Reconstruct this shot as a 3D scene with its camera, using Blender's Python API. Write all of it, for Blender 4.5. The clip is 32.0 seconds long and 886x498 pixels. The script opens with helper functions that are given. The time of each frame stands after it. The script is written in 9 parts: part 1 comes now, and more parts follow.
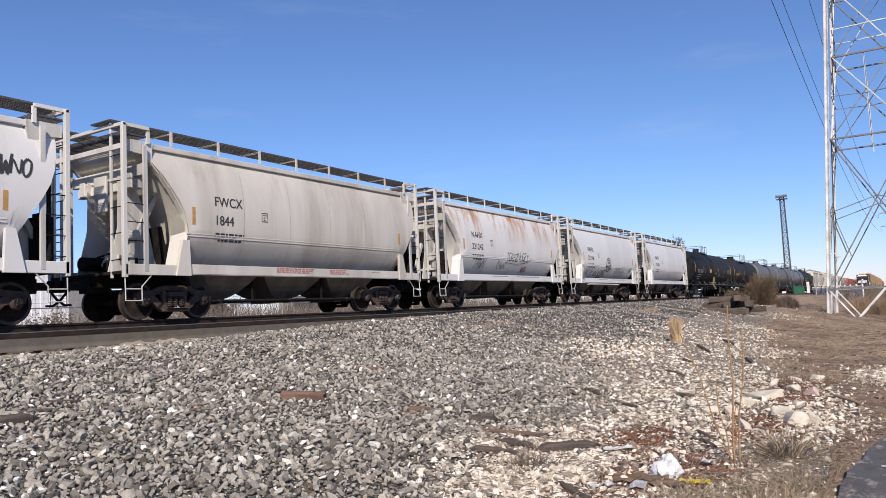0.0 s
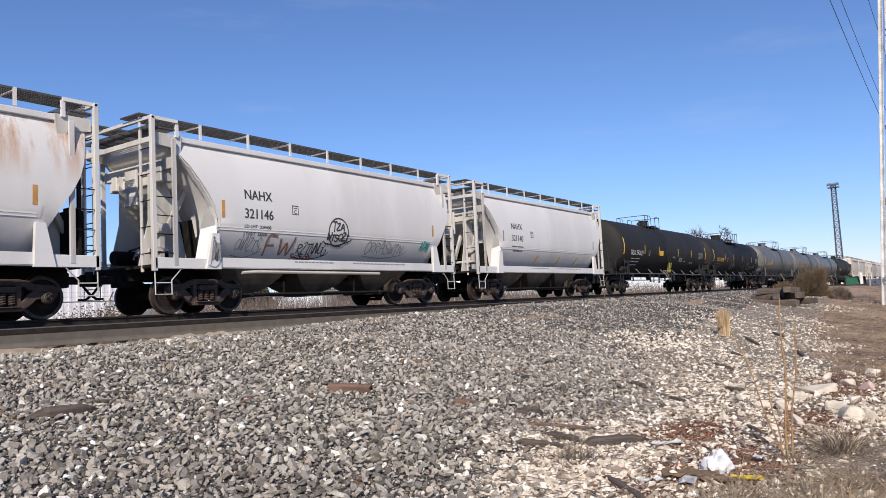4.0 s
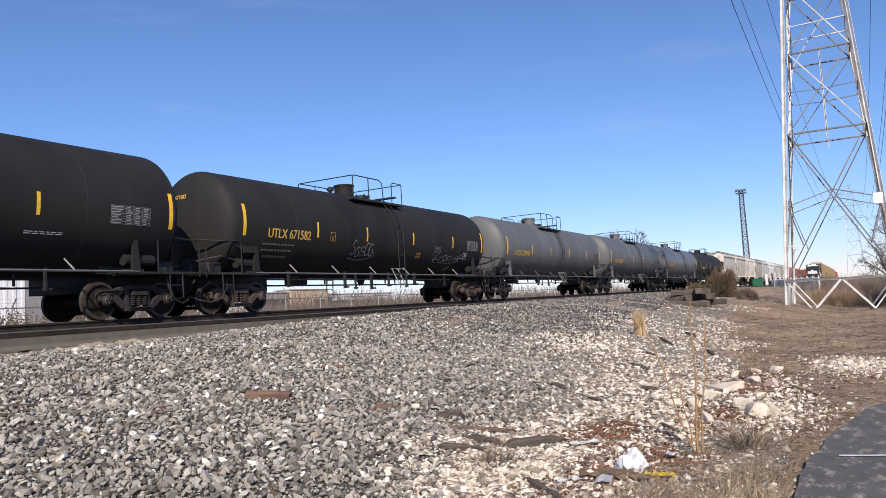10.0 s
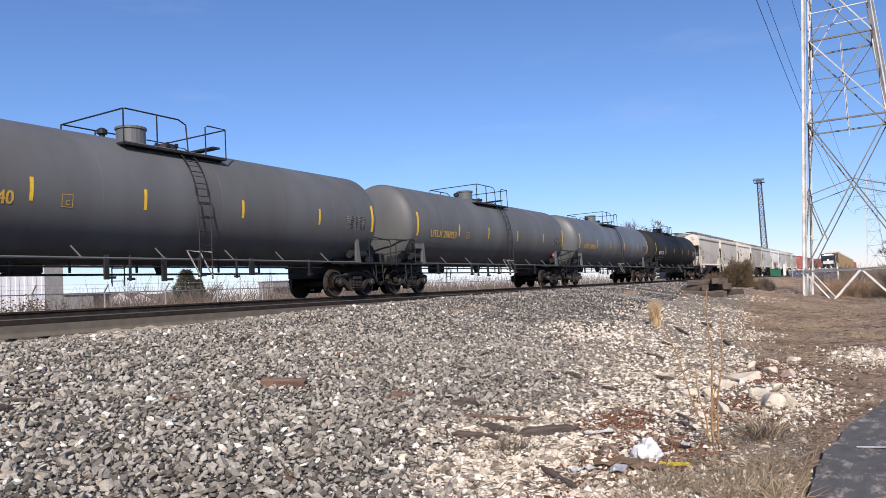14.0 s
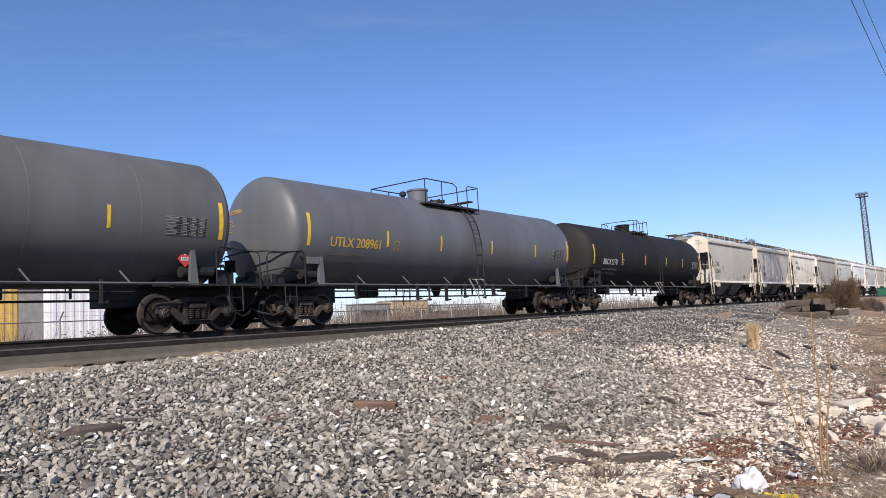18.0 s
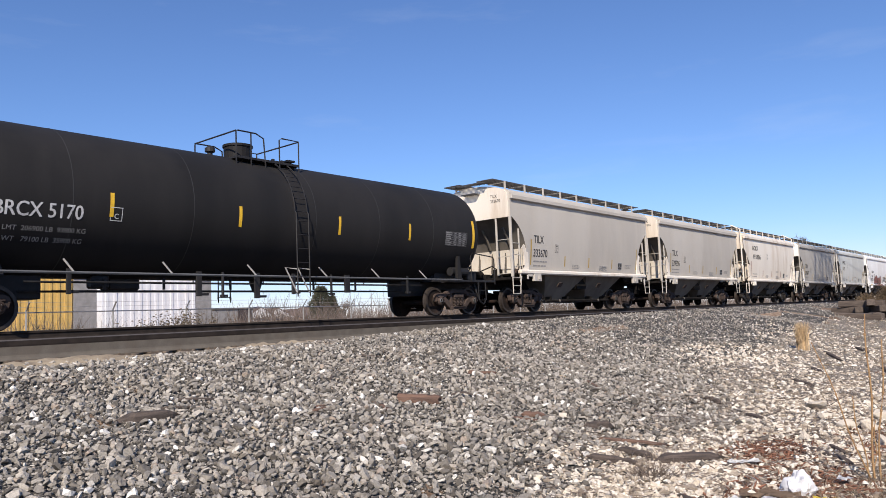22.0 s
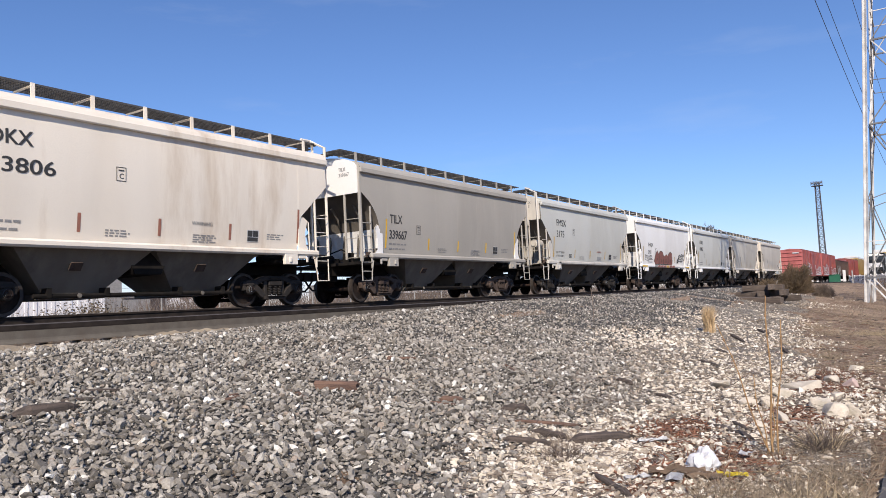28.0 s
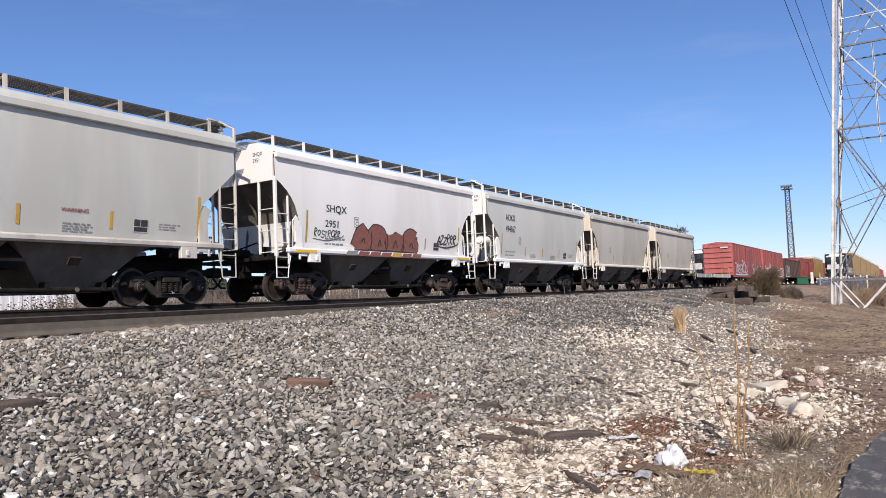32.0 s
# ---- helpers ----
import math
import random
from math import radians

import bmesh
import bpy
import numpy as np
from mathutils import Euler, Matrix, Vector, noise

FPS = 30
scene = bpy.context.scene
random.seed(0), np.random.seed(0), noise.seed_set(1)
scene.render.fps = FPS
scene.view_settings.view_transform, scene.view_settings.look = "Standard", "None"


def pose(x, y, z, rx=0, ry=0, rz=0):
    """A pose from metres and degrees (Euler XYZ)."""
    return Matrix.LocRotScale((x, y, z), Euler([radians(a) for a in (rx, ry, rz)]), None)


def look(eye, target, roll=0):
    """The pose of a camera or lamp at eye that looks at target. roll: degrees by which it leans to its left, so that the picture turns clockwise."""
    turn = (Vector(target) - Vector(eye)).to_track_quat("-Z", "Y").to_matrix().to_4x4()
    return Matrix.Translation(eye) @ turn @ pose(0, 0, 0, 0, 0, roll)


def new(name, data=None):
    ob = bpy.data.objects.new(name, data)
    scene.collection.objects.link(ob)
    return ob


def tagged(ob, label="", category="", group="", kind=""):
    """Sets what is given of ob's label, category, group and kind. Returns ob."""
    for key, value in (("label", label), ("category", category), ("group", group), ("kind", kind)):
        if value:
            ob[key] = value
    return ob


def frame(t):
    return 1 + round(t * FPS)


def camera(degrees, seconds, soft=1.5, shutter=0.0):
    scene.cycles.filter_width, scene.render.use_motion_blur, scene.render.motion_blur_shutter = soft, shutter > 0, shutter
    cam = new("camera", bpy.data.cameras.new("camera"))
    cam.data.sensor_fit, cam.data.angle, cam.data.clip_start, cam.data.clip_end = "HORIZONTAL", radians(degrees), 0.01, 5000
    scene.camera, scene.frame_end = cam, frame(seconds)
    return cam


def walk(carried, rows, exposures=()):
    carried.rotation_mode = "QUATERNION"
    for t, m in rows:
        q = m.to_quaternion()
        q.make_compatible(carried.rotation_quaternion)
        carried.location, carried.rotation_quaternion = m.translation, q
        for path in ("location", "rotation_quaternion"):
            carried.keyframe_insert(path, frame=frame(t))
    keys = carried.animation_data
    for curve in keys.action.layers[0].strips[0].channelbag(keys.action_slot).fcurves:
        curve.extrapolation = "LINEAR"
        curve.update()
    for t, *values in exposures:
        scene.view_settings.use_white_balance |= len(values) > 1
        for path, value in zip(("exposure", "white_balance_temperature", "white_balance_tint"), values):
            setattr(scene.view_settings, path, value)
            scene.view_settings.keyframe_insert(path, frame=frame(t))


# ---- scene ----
cam = camera(62.25, 32.0, soft=0.5)
PATH = [
    (0.0, pose(0.009, -0.023, -0.138, 94.820, 2.800, -58.284)),
    (0.5, pose(0.013, -0.019, -0.140, 94.508, 2.951, -58.688)),
    (1.0, pose(0.001, -0.010, -0.135, 94.268, 2.986, -58.300)),
    (1.5, pose(0.005, 0.004, -0.138, 94.143, 3.088, -57.877)),
    (2.0, pose(0.011, 0.009, -0.136, 94.025, 3.058, -57.666)),
    (2.5, pose(0.027, -0.006, -0.143, 94.005, 3.061, -57.720)),
    (4.5, pose(-0.043, 0.003, -0.119, 94.841, 2.644, -51.369)),
    (5.0, pose(-0.067, 0.037, -0.122, 96.472, 2.390, -38.897)),
    (5.5, pose(-0.090, 0.024, -0.126, 96.936, 2.370, -34.549)),
    (6.0, pose(-0.044, 0.021, -0.106, 96.028, 2.400, -48.131)),
    (6.5, pose(0.040, -0.013, -0.116, 95.502, 2.683, -58.665)),
    (7.0, pose(0.053, -0.027, -0.121, 95.150, 2.949, -62.317)),
    (7.5, pose(0.052, -0.019, -0.124, 94.750, 3.173, -62.994)),
    (8.0, pose(0.045, -0.015, -0.123, 94.463, 3.265, -62.814)),
    (8.5, pose(0.050, -0.008, -0.123, 94.404, 3.306, -62.506)),
    (9.0, pose(0.047, -0.008, -0.120, 94.389, 3.361, -62.037)),
    (9.5, pose(0.028, -0.012, -0.117, 94.373, 3.378, -61.485)),
    (10.0, pose(0.029, -0.012, -0.119, 94.316, 3.439, -60.915)),
    (10.5, pose(0.033, -0.014, -0.121, 94.199, 3.462, -60.464)),
    (11.0, pose(0.046, -0.009, -0.126, 94.072, 3.490, -60.112)),
    (11.5, pose(0.055, -0.002, -0.120, 93.845, 3.389, -59.906)),
    (12.0, pose(0.058, 0.001, -0.130, 93.668, 3.313, -59.735)),
    (12.5, pose(0.054, -0.002, -0.130, 93.511, 3.253, -59.634)),
    (13.0, pose(0.049, -0.004, -0.127, 93.398, 3.133, -59.638)),
    (13.5, pose(0.042, -0.007, -0.124, 93.431, 3.112, -59.748)),
    (15.5, pose(0.030, -0.006, -0.120, 94.321, 3.043, -59.114)),
    (16.0, pose(-0.019, -0.005, -0.114, 94.708, 3.068, -58.223)),
    (16.5, pose(-0.039, 0.000, -0.110, 95.114, 3.143, -57.109)),
    (17.0, pose(-0.033, 0.001, -0.104, 95.377, 3.248, -56.227)),
    (17.5, pose(-0.028, 0.011, -0.110, 95.536, 3.352, -55.173)),
    (18.0, pose(-0.015, 0.015, -0.105, 95.603, 3.369, -53.189)),
    (18.5, pose(-0.023, 0.026, -0.105, 95.834, 3.431, -50.513)),
    (19.0, pose(-0.070, 0.040, -0.099, 96.033, 3.416, -46.678)),
    (19.5, pose(-0.033, 0.027, -0.108, 96.058, 3.300, -46.060)),
    (20.0, pose(0.010, 0.007, -0.118, 95.660, 3.085, -51.562)),
    (20.5, pose(0.018, 0.008, -0.108, 95.315, 3.105, -54.463)),
    (21.0, pose(-0.007, -0.002, -0.107, 95.308, 3.114, -52.745)),
    (21.5, pose(-0.060, 0.010, -0.107, 95.481, 2.812, -49.419)),
    (22.0, pose(-0.081, 0.003, -0.098, 95.365, 2.441, -49.976)),
    (22.5, pose(-0.046, -0.003, -0.119, 95.369, 2.560, -52.944)),
    (23.0, pose(-0.047, 0.000, -0.116, 95.179, 2.656, -54.827)),
    (23.5, pose(-0.023, -0.004, -0.117, 94.982, 2.825, -56.039)),
    (24.0, pose(-0.014, -0.002, -0.112, 94.795, 2.956, -56.632)),
    (24.5, pose(-0.018, -0.005, -0.118, 94.644, 3.032, -56.917)),
    (25.0, pose(-0.011, -0.006, -0.117, 94.492, 3.016, -57.036)),
    (25.5, pose(-0.008, -0.006, -0.119, 94.445, 2.996, -56.963)),
    (27.5, pose(-0.012, 0.023, -0.118, 94.249, 2.940, -55.677)),
    (28.0, pose(0.001, 0.015, -0.122, 94.080, 2.861, -56.061)),
    (28.5, pose(0.007, 0.005, -0.127, 93.991, 2.769, -56.922)),
    (29.0, pose(0.013, -0.002, -0.125, 93.913, 2.745, -57.866)),
    (29.5, pose(0.007, -0.008, -0.125, 93.845, 2.712, -58.602)),
    (30.0, pose(0.013, -0.006, -0.131, 93.746, 2.687, -58.934)),
    (30.5, pose(0.018, -0.001, -0.130, 93.568, 2.561, -59.053)),
    (31.0, pose(0.006, -0.003, -0.129, 93.517, 2.436, -59.008)),
    (31.5, pose(-0.015, -0.000, -0.123, 93.572, 2.297, -58.894)),
    (32.0, pose(-0.016, -0.000, -0.122, 93.850, 2.321, -58.051)),
]
walk(cam, PATH, exposures=((0, 0.12), (5, 0.14), (8, 0.2), (23, 0.2), (26.5, 0.16), (32, 0.14)))

# ---- sky and sun ----
SUN_EL, SUN_AZ = radians(36), radians(-147)     # sun stands behind the viewer, over the front of the train
world = bpy.data.worlds.new("sky")
scene.world = world
world.use_nodes = True
wn = world.node_tree.nodes
sky = wn.new("ShaderNodeTexSky")
sky.sky_type, sky.sun_disc = "NISHITA", False
sky.sun_elevation, sky.sun_rotation = SUN_EL, math.pi / 2 - SUN_AZ
sky.altitude, sky.air_density, sky.dust_density, sky.ozone_density = 0, 1.0, 0.05, 6.0
wn["Background"].inputs["Strength"].default_value = 0.1065
tint = wn.new("ShaderNodeMix")
tint.data_type, tint.blend_type = "RGBA", "MULTIPLY"
tint.inputs[0].default_value = 1.0
tint.inputs[7].default_value = (0.95, 0.99, 1.17, 1)
world.node_tree.links.new(sky.outputs[0], tint.inputs[6])
# the haze near the horizon is a little rosier than the clear sky above it, and thin cirrus crosses the sky
wl = world.node_tree.links
wco = wn.new("ShaderNodeTexCoord")
wxyz = wn.new("ShaderNodeSeparateXYZ")
wl.new(wco.outputs["Generated"], wxyz.inputs[0])
low = wn.new("ShaderNodeMapRange")
low.inputs[1].default_value, low.inputs[2].default_value, low.inputs[3].default_value, low.inputs[4].default_value = 0.0, 0.16, 1.0, 0.0
wl.new(wxyz.outputs["Z"], low.inputs[0])
haze = wn.new("ShaderNodeMix")
haze.data_type, haze.blend_type = "RGBA", "MULTIPLY"
haze.inputs[7].default_value = (1.06, 0.93, 0.97, 1)
wl.new(low.outputs[0], haze.inputs[0])
wl.new(tint.outputs[2], haze.inputs[6])
wmap = wn.new("ShaderNodeMapping")
wmap.inputs["Scale"].default_value, wmap.inputs["Rotation"].default_value = (1.2, 1.2, 7.0), (0.25, 0.1, 0.0)
wl.new(wco.outputs["Generated"], wmap.inputs["Vector"])
wisp = wn.new("ShaderNodeTexNoise")
wisp.inputs["Scale"].default_value, wisp.inputs["Detail"].default_value, wisp.inputs["Roughness"].default_value = 1.9, 8.0, 0.62
wl.new(wmap.outputs[0], wisp.inputs["Vector"])
wr = wn.new("ShaderNodeMapRange")
wr.inputs[1].default_value, wr.inputs[2].default_value, wr.inputs[4].default_value = 0.56, 0.85, 0.14
wl.new(wisp.outputs["Fac"], wr.inputs[0])
cirrus = wn.new("ShaderNodeMix")
cirrus.data_type = "RGBA"
cirrus.inputs[7].default_value = (7.0, 7.2, 7.6, 1)
wl.new(wr.outputs[0], cirrus.inputs[0])
wl.new(haze.outputs[2], cirrus.inputs[6])
wl.new(cirrus.outputs[2], wn["Background"].inputs["Color"])
sun = new("sun", bpy.data.lights.new("sun", "SUN"))
sun.data.energy, sun.data.angle, sun.data.color = 5.0, radians(0.53), (1.0, 0.89, 0.76)
sdir = Vector((math.cos(SUN_EL) * math.cos(SUN_AZ), math.cos(SUN_EL) * math.sin(SUN_AZ), math.sin(SUN_EL)))
sun.matrix_basis = look(sdir * 60, (0, 0, 0))


# ---- materials ----
def paint(name, c1, c2=None, scale=3.0, rough=0.55, metal=0.0, bump=0.15, fine=60.0, stretch=(1, 1, 1), c3=None, amount=0.35,
          island=0.0, per_object=0.0, lo=0.35, hi=0.65, c3scale=0.35, c3lo=0.52, c3hi=0.62, c3z=None, spec=0.5):
    """A procedural surface: two colours mixed by large noise, a third in patches, fine grain in colour and relief."""
    m = bpy.data.materials.new(name)
    m.use_nodes = True
    nt = m.node_tree
    n, ln = nt.nodes, nt.links
    b = n["Principled BSDF"]
    c2 = c2 or tuple(v * 0.8 for v in c1)
    co = n.new("ShaderNodeTexCoord")
    mp = n.new("ShaderNodeMapping")
    mp.inputs["Scale"].default_value = stretch
    ln.new(co.outputs["Object"], mp.inputs["Vector"])
    n1 = n.new("ShaderNodeTexNoise")
    n1.inputs["Scale"].default_value, n1.inputs["Detail"].default_value = scale, 6.0
    ln.new(mp.outputs[0], n1.inputs["Vector"])
    r1 = n.new("ShaderNodeMapRange")
    r1.inputs[1].default_value, r1.inputs[2].default_value = lo, hi
    ln.new(n1.outputs["Fac"], r1.inputs[0])
    mix = n.new("ShaderNodeMix")
    mix.data_type = "RGBA"
    mix.inputs[6].default_value, mix.inputs[7].default_value = (*c1, 1), (*c2, 1)
    ln.new(r1.outputs[0], mix.inputs[0])
    col = mix.outputs[2]
    if c3:
        n3 = n.new("ShaderNodeTexNoise")
        n3.inputs["Scale"].default_value, n3.inputs["Detail"].default_value = scale * c3scale, 8.0
        n3.inputs["Roughness"].default_value = 0.65
        ln.new(mp.outputs[0], n3.inputs["Vector"])
        r3 = n.new("ShaderNodeMapRange")
        r3.inputs[1].default_value, r3.inputs[2].default_value, r3.inputs[4].default_value = c3lo, c3hi, amount
        ln.new(n3.outputs["Fac"], r3.inputs[0])
        fac3 = r3.outputs[0]
        if c3z:
            sx = n.new("ShaderNodeSeparateXYZ")
            ln.new(co.outputs["Object"], sx.inputs[0])
            rz = n.new("ShaderNodeMapRange")
            rz.inputs[1].default_value, rz.inputs[2].default_value = c3z
            ln.new(sx.outputs["Z"], rz.inputs[0])
            mz = n.new("ShaderNodeMath")
            mz.operation = "MULTIPLY"
            ln.new(fac3, mz.inputs[0])
            ln.new(rz.outputs[0], mz.inputs[1])
            fac3 = mz.outputs[0]
        mx = n.new("ShaderNodeMix")
        mx.data_type = "RGBA"
        mx.inputs[7].default_value = (*c3, 1)
        ln.new(fac3, mx.inputs[0])
        ln.new(col, mx.inputs[6])
        col = mx.outputs[2]
    nf = n.new("ShaderNodeTexNoise")
    nf.inputs["Scale"].default_value, nf.inputs["Detail"].default_value = fine, 4.0
    ln.new(co.outputs["Object"], nf.inputs["Vector"])
    hs = n.new("ShaderNodeHueSaturation")
    ln.new(col, hs.inputs["Color"])
    rv = n.new("ShaderNodeMapRange")
    rv.inputs[3].default_value, rv.inputs[4].default_value = 0.86, 1.14
    ln.new(nf.outputs["Fac"], rv.inputs[0])
    val = rv.outputs[0]
    for kind, amt in (("island", island), ("object", per_object)):
        if amt:
            g = n.new("ShaderNodeNewGeometry" if kind == "island" else "ShaderNodeObjectInfo")
            rr = n.new("ShaderNodeMapRange")
            rr.inputs[3].default_value, rr.inputs[4].default_value = 1 - amt, 1 + amt
            ln.new(g.outputs["Random Per Island" if kind == "island" else "Random"], rr.inputs[0])
            mu = n.new("ShaderNodeMath")
            mu.operation = "MULTIPLY"
            ln.new(val, mu.inputs[0])
            ln.new(rr.outputs[0], mu.inputs[1])
            val = mu.outputs[0]
    ln.new(val, hs.inputs["Value"])
    ln.new(hs.outputs[0], b.inputs["Base Color"])
    rg = n.new("ShaderNodeMapRange")
    rg.inputs[3].default_value, rg.inputs[4].default_value = max(0.05, rough - 0.12), min(1, rough + 0.12)
    ln.new(n1.outputs["Fac"], rg.inputs[0])
    ln.new(rg.outputs[0], b.inputs["Roughness"])
    b.inputs["Metallic"].default_value = metal
    b.inputs["Specular IOR Level"].default_value = spec
    if bump:
        bp = n.new("ShaderNodeBump")
        bp.inputs["Strength"].default_value, bp.inputs["Distance"].default_value = bump, 0.02
        ln.new(nf.outputs["Fac"], bp.inputs["Height"])
        ln.new(bp.outputs[0], b.inputs["Normal"])
    return m


STREAK = (1.0, 1.0, 0.12)
M_FW = paint("aged_offwhite_paint", (0.60, 0.565, 0.505), (0.50, 0.465, 0.41), 1.6, 0.4, stretch=STREAK, c3=(0.33, 0.29, 0.24), amount=0.5, bump=0.05)
M_NX = paint("pale_grey_paint", (0.66, 0.65, 0.635), (0.63, 0.617, 0.60), 1.6, 0.38, stretch=(0.6, 0.6, 0.10), c3=(0.36, 0.33, 0.30), amount=0.21, bump=0.05)
M_NXR = paint("pale_grey_paint_with_rust", (0.66, 0.648, 0.63), (0.59, 0.573, 0.55), 1.6, 0.5, stretch=STREAK, c3=(0.40, 0.19, 0.075), amount=1.0, bump=0.05, c3scale=0.9, c3lo=0.47, c3hi=0.60, c3z=(2.75, 3.85))
M_TG = paint("light_grey_paint", (0.515, 0.478, 0.42), (0.478, 0.443, 0.388), 1.5, 0.6, stretch=(0.6, 0.6, 0.10), c3=(0.30, 0.27, 0.24), amount=0.24, bump=0.05)
M_TD = paint("mid_grey_paint", (0.41, 0.383, 0.338), (0.38, 0.355, 0.314), 1.5, 0.62, stretch=(0.6, 0.6, 0.10), c3=(0.25, 0.23, 0.2), amount=0.24, bump=0.05)
M_CR = paint("cream_paint", (0.80, 0.735, 0.635), (0.745, 0.675, 0.575), 1.5, 0.5, stretch=(0.75, 0.75, 0.12), c3=(0.40, 0.28, 0.17), amount=0.62, bump=0.05, c3scale=0.7, c3lo=0.53, c3hi=0.72)
M_GG = paint("grey_green_paint", (0.56, 0.56, 0.52), (0.538, 0.538, 0.498), 1.5, 0.5, stretch=(0.6, 0.6, 0.10), c3=(0.30, 0.28, 0.23), amount=0.21, bump=0.05)
M_WH = paint("white_paint", (0.84, 0.825, 0.80), (0.795, 0.780, 0.755), 1.5, 0.45, stretch=(0.6, 0.6, 0.10), c3=(0.42, 0.38, 0.33), amount=0.18, bump=0.05)
M_TN = paint("tan_grey_paint", (0.50, 0.475, 0.42), (0.455, 0.430, 0.380), 1.5, 0.55, stretch=(0.6, 0.6, 0.10), c3=(0.24, 0.21, 0.17), amount=0.27, bump=0.05)
M_BK = paint("black_tank_paint", (0.0175, 0.017, 0.0175), (0.024, 0.023, 0.023), 1.2, 0.6, stretch=STREAK, c3=(0.032, 0.030, 0.030), amount=0.3, bump=0.03, spec=0.12)
M_GY = paint("dark_grey_tank_paint", (0.121, 0.125, 0.130), (0.097, 0.100, 0.104), 1.2, 0.52, stretch=STREAK, c3=(0.085, 0.080, 0.074), amount=0.4, bump=0.03, spec=0.38)
M_GB = paint("slate_grey_tank_paint", (0.122, 0.131, 0.143), (0.098, 0.105, 0.114), 1.2, 0.45, stretch=STREAK, c3=(0.085, 0.082, 0.08), amount=0.35, bump=0.03, spec=0.45)
M_TUF = paint("grimy_slate_black_paint", (0.013, 0.013, 0.0145), (0.024, 0.023, 0.024), 4, 0.6, c3=(0.038, 0.032, 0.027), amount=0.5, bump=0.1, spec=0.35)
M_UNDER = paint("grimy_black_steel", (0.010, 0.009, 0.0085), (0.020, 0.017, 0.015), 4, 0.85, bump=0.2, spec=0.12)
M_TRUCK = paint("rusty_cast_steel", (0.050, 0.036, 0.030), (0.082, 0.060, 0.050), 5, 0.85, c3=(0.12, 0.08, 0.062), amount=0.4, bump=0.3, spec=0.25)
M_TRUCKD = paint("grimy_dark_cast_steel", (0.018, 0.0155, 0.014), (0.034, 0.029, 0.026), 5, 0.8, c3=(0.062, 0.047, 0.038), amount=0.35, bump=0.3, spec=0.3)
M_WHEEL = paint("worn_wheel_steel", (0.012, 0.0095, 0.0085), (0.032, 0.021, 0.017), 6, 0.85, c3=(0.062, 0.036, 0.027), amount=0.5, bump=0.15, spec=0.2)
M_TREAD = paint("polished_wheel_tread", (0.06, 0.047, 0.039), (0.035, 0.028, 0.024), 12, 0.55, metal=0.3, bump=0.05)
M_CAP = paint("bearing_cap_blue_grey", (0.10, 0.125, 0.15), (0.075, 0.07, 0.068), 9, 0.55, bump=0.1, per_object=0.5)
M_GRATE = paint("galvanised_grating", (0.13, 0.13, 0.13), (0.085, 0.08, 0.078), 5, 0.6, metal=0.5, bump=0.1)
M_YEL = paint("reflective_yellow", (0.80, 0.50, 0.03), (0.68, 0.40, 0.03), 8, 0.4, bump=0.03)
M_BRN = paint("dirty_faded_reflector", (0.46, 0.31, 0.07), (0.36, 0.25, 0.08), 8, 0.6, bump=0.03)
M_RREF = paint("faded_red_brown_reflector", (0.34, 0.14, 0.095), (0.27, 0.12, 0.085), 8, 0.6, bump=0.03)
M_ORG = paint("faded_orange_reflector", (0.55, 0.28, 0.07), (0.42, 0.22, 0.07), 8, 0.5, bump=0.03)
M_INK = paint("black_stencil_ink", (0.025, 0.025, 0.026), (0.05, 0.05, 0.05), 20, 0.6, bump=0)
M_INKG = paint("faded_grey_ink", (0.20, 0.20, 0.20), (0.30, 0.29, 0.28), 20, 0.6, bump=0)
M_LETW = paint("white_stencil_paint", (0.62, 0.62, 0.62), (0.45, 0.45, 0.45), 20, 0.55, bump=0)
M_LETY = paint("yellow_stencil_paint", (0.62, 0.38, 0.05), (0.45, 0.28, 0.06), 20, 0.55, bump=0)
M_LABEL = paint("yellow_placard", (0.42, 0.38, 0.02), (0.34, 0.30, 0.03), 10, 0.5, bump=0.03)
M_RAIL = paint("rusted_rail_side", (0.128, 0.112, 0.091), (0.100, 0.086, 0.070), 5, 0.85, c3=(0.10, 0.08, 0.062), amount=0.4, bump=0.2)
M_FAINT = paint("worn_off_stencil", (0.17, 0.145, 0.105), (0.14, 0.125, 0.10), 20, 0.7, bump=0)
M_SEAM = paint("grimy_weld_seam", (0.30, 0.28, 0.25), (0.38, 0.35, 0.31), 6, 0.7, stretch=STREAK, bump=0.1)
M_SEAMG = paint("dusty_grey_tank_seam", (0.17, 0.172, 0.172), (0.13, 0.133, 0.136), 3, 0.6, bump=0.05)
M_SEAMD = paint("dusty_black_tank_seam", (0.034, 0.033, 0.032), (0.027, 0.026, 0.025), 3, 0.6, bump=0.05)
M_RSPRAY = paint("rust_red_spray", (0.30, 0.055, 0.035), (0.22, 0.04, 0.03), 7, 0.6, bump=0)
M_BED = paint("oily_dark_ballast", (0.035, 0.031, 0.028), (0.075, 0.066, 0.058), 7, 0.9, c3=(0.13, 0.115, 0.10), amount=0.5, bump=0.9, fine=30)
M_RAILD = paint("dark_oily_rail", (0.020, 0.016, 0.014), (0.035, 0.028, 0.024), 5, 0.8, bump=0.2, spec=0.15)
M_SHINE = paint("polished_rail_head", (0.16, 0.14, 0.125), (0.11, 0.095, 0.085), 9, 0.5, metal=0.5, bump=0.03)
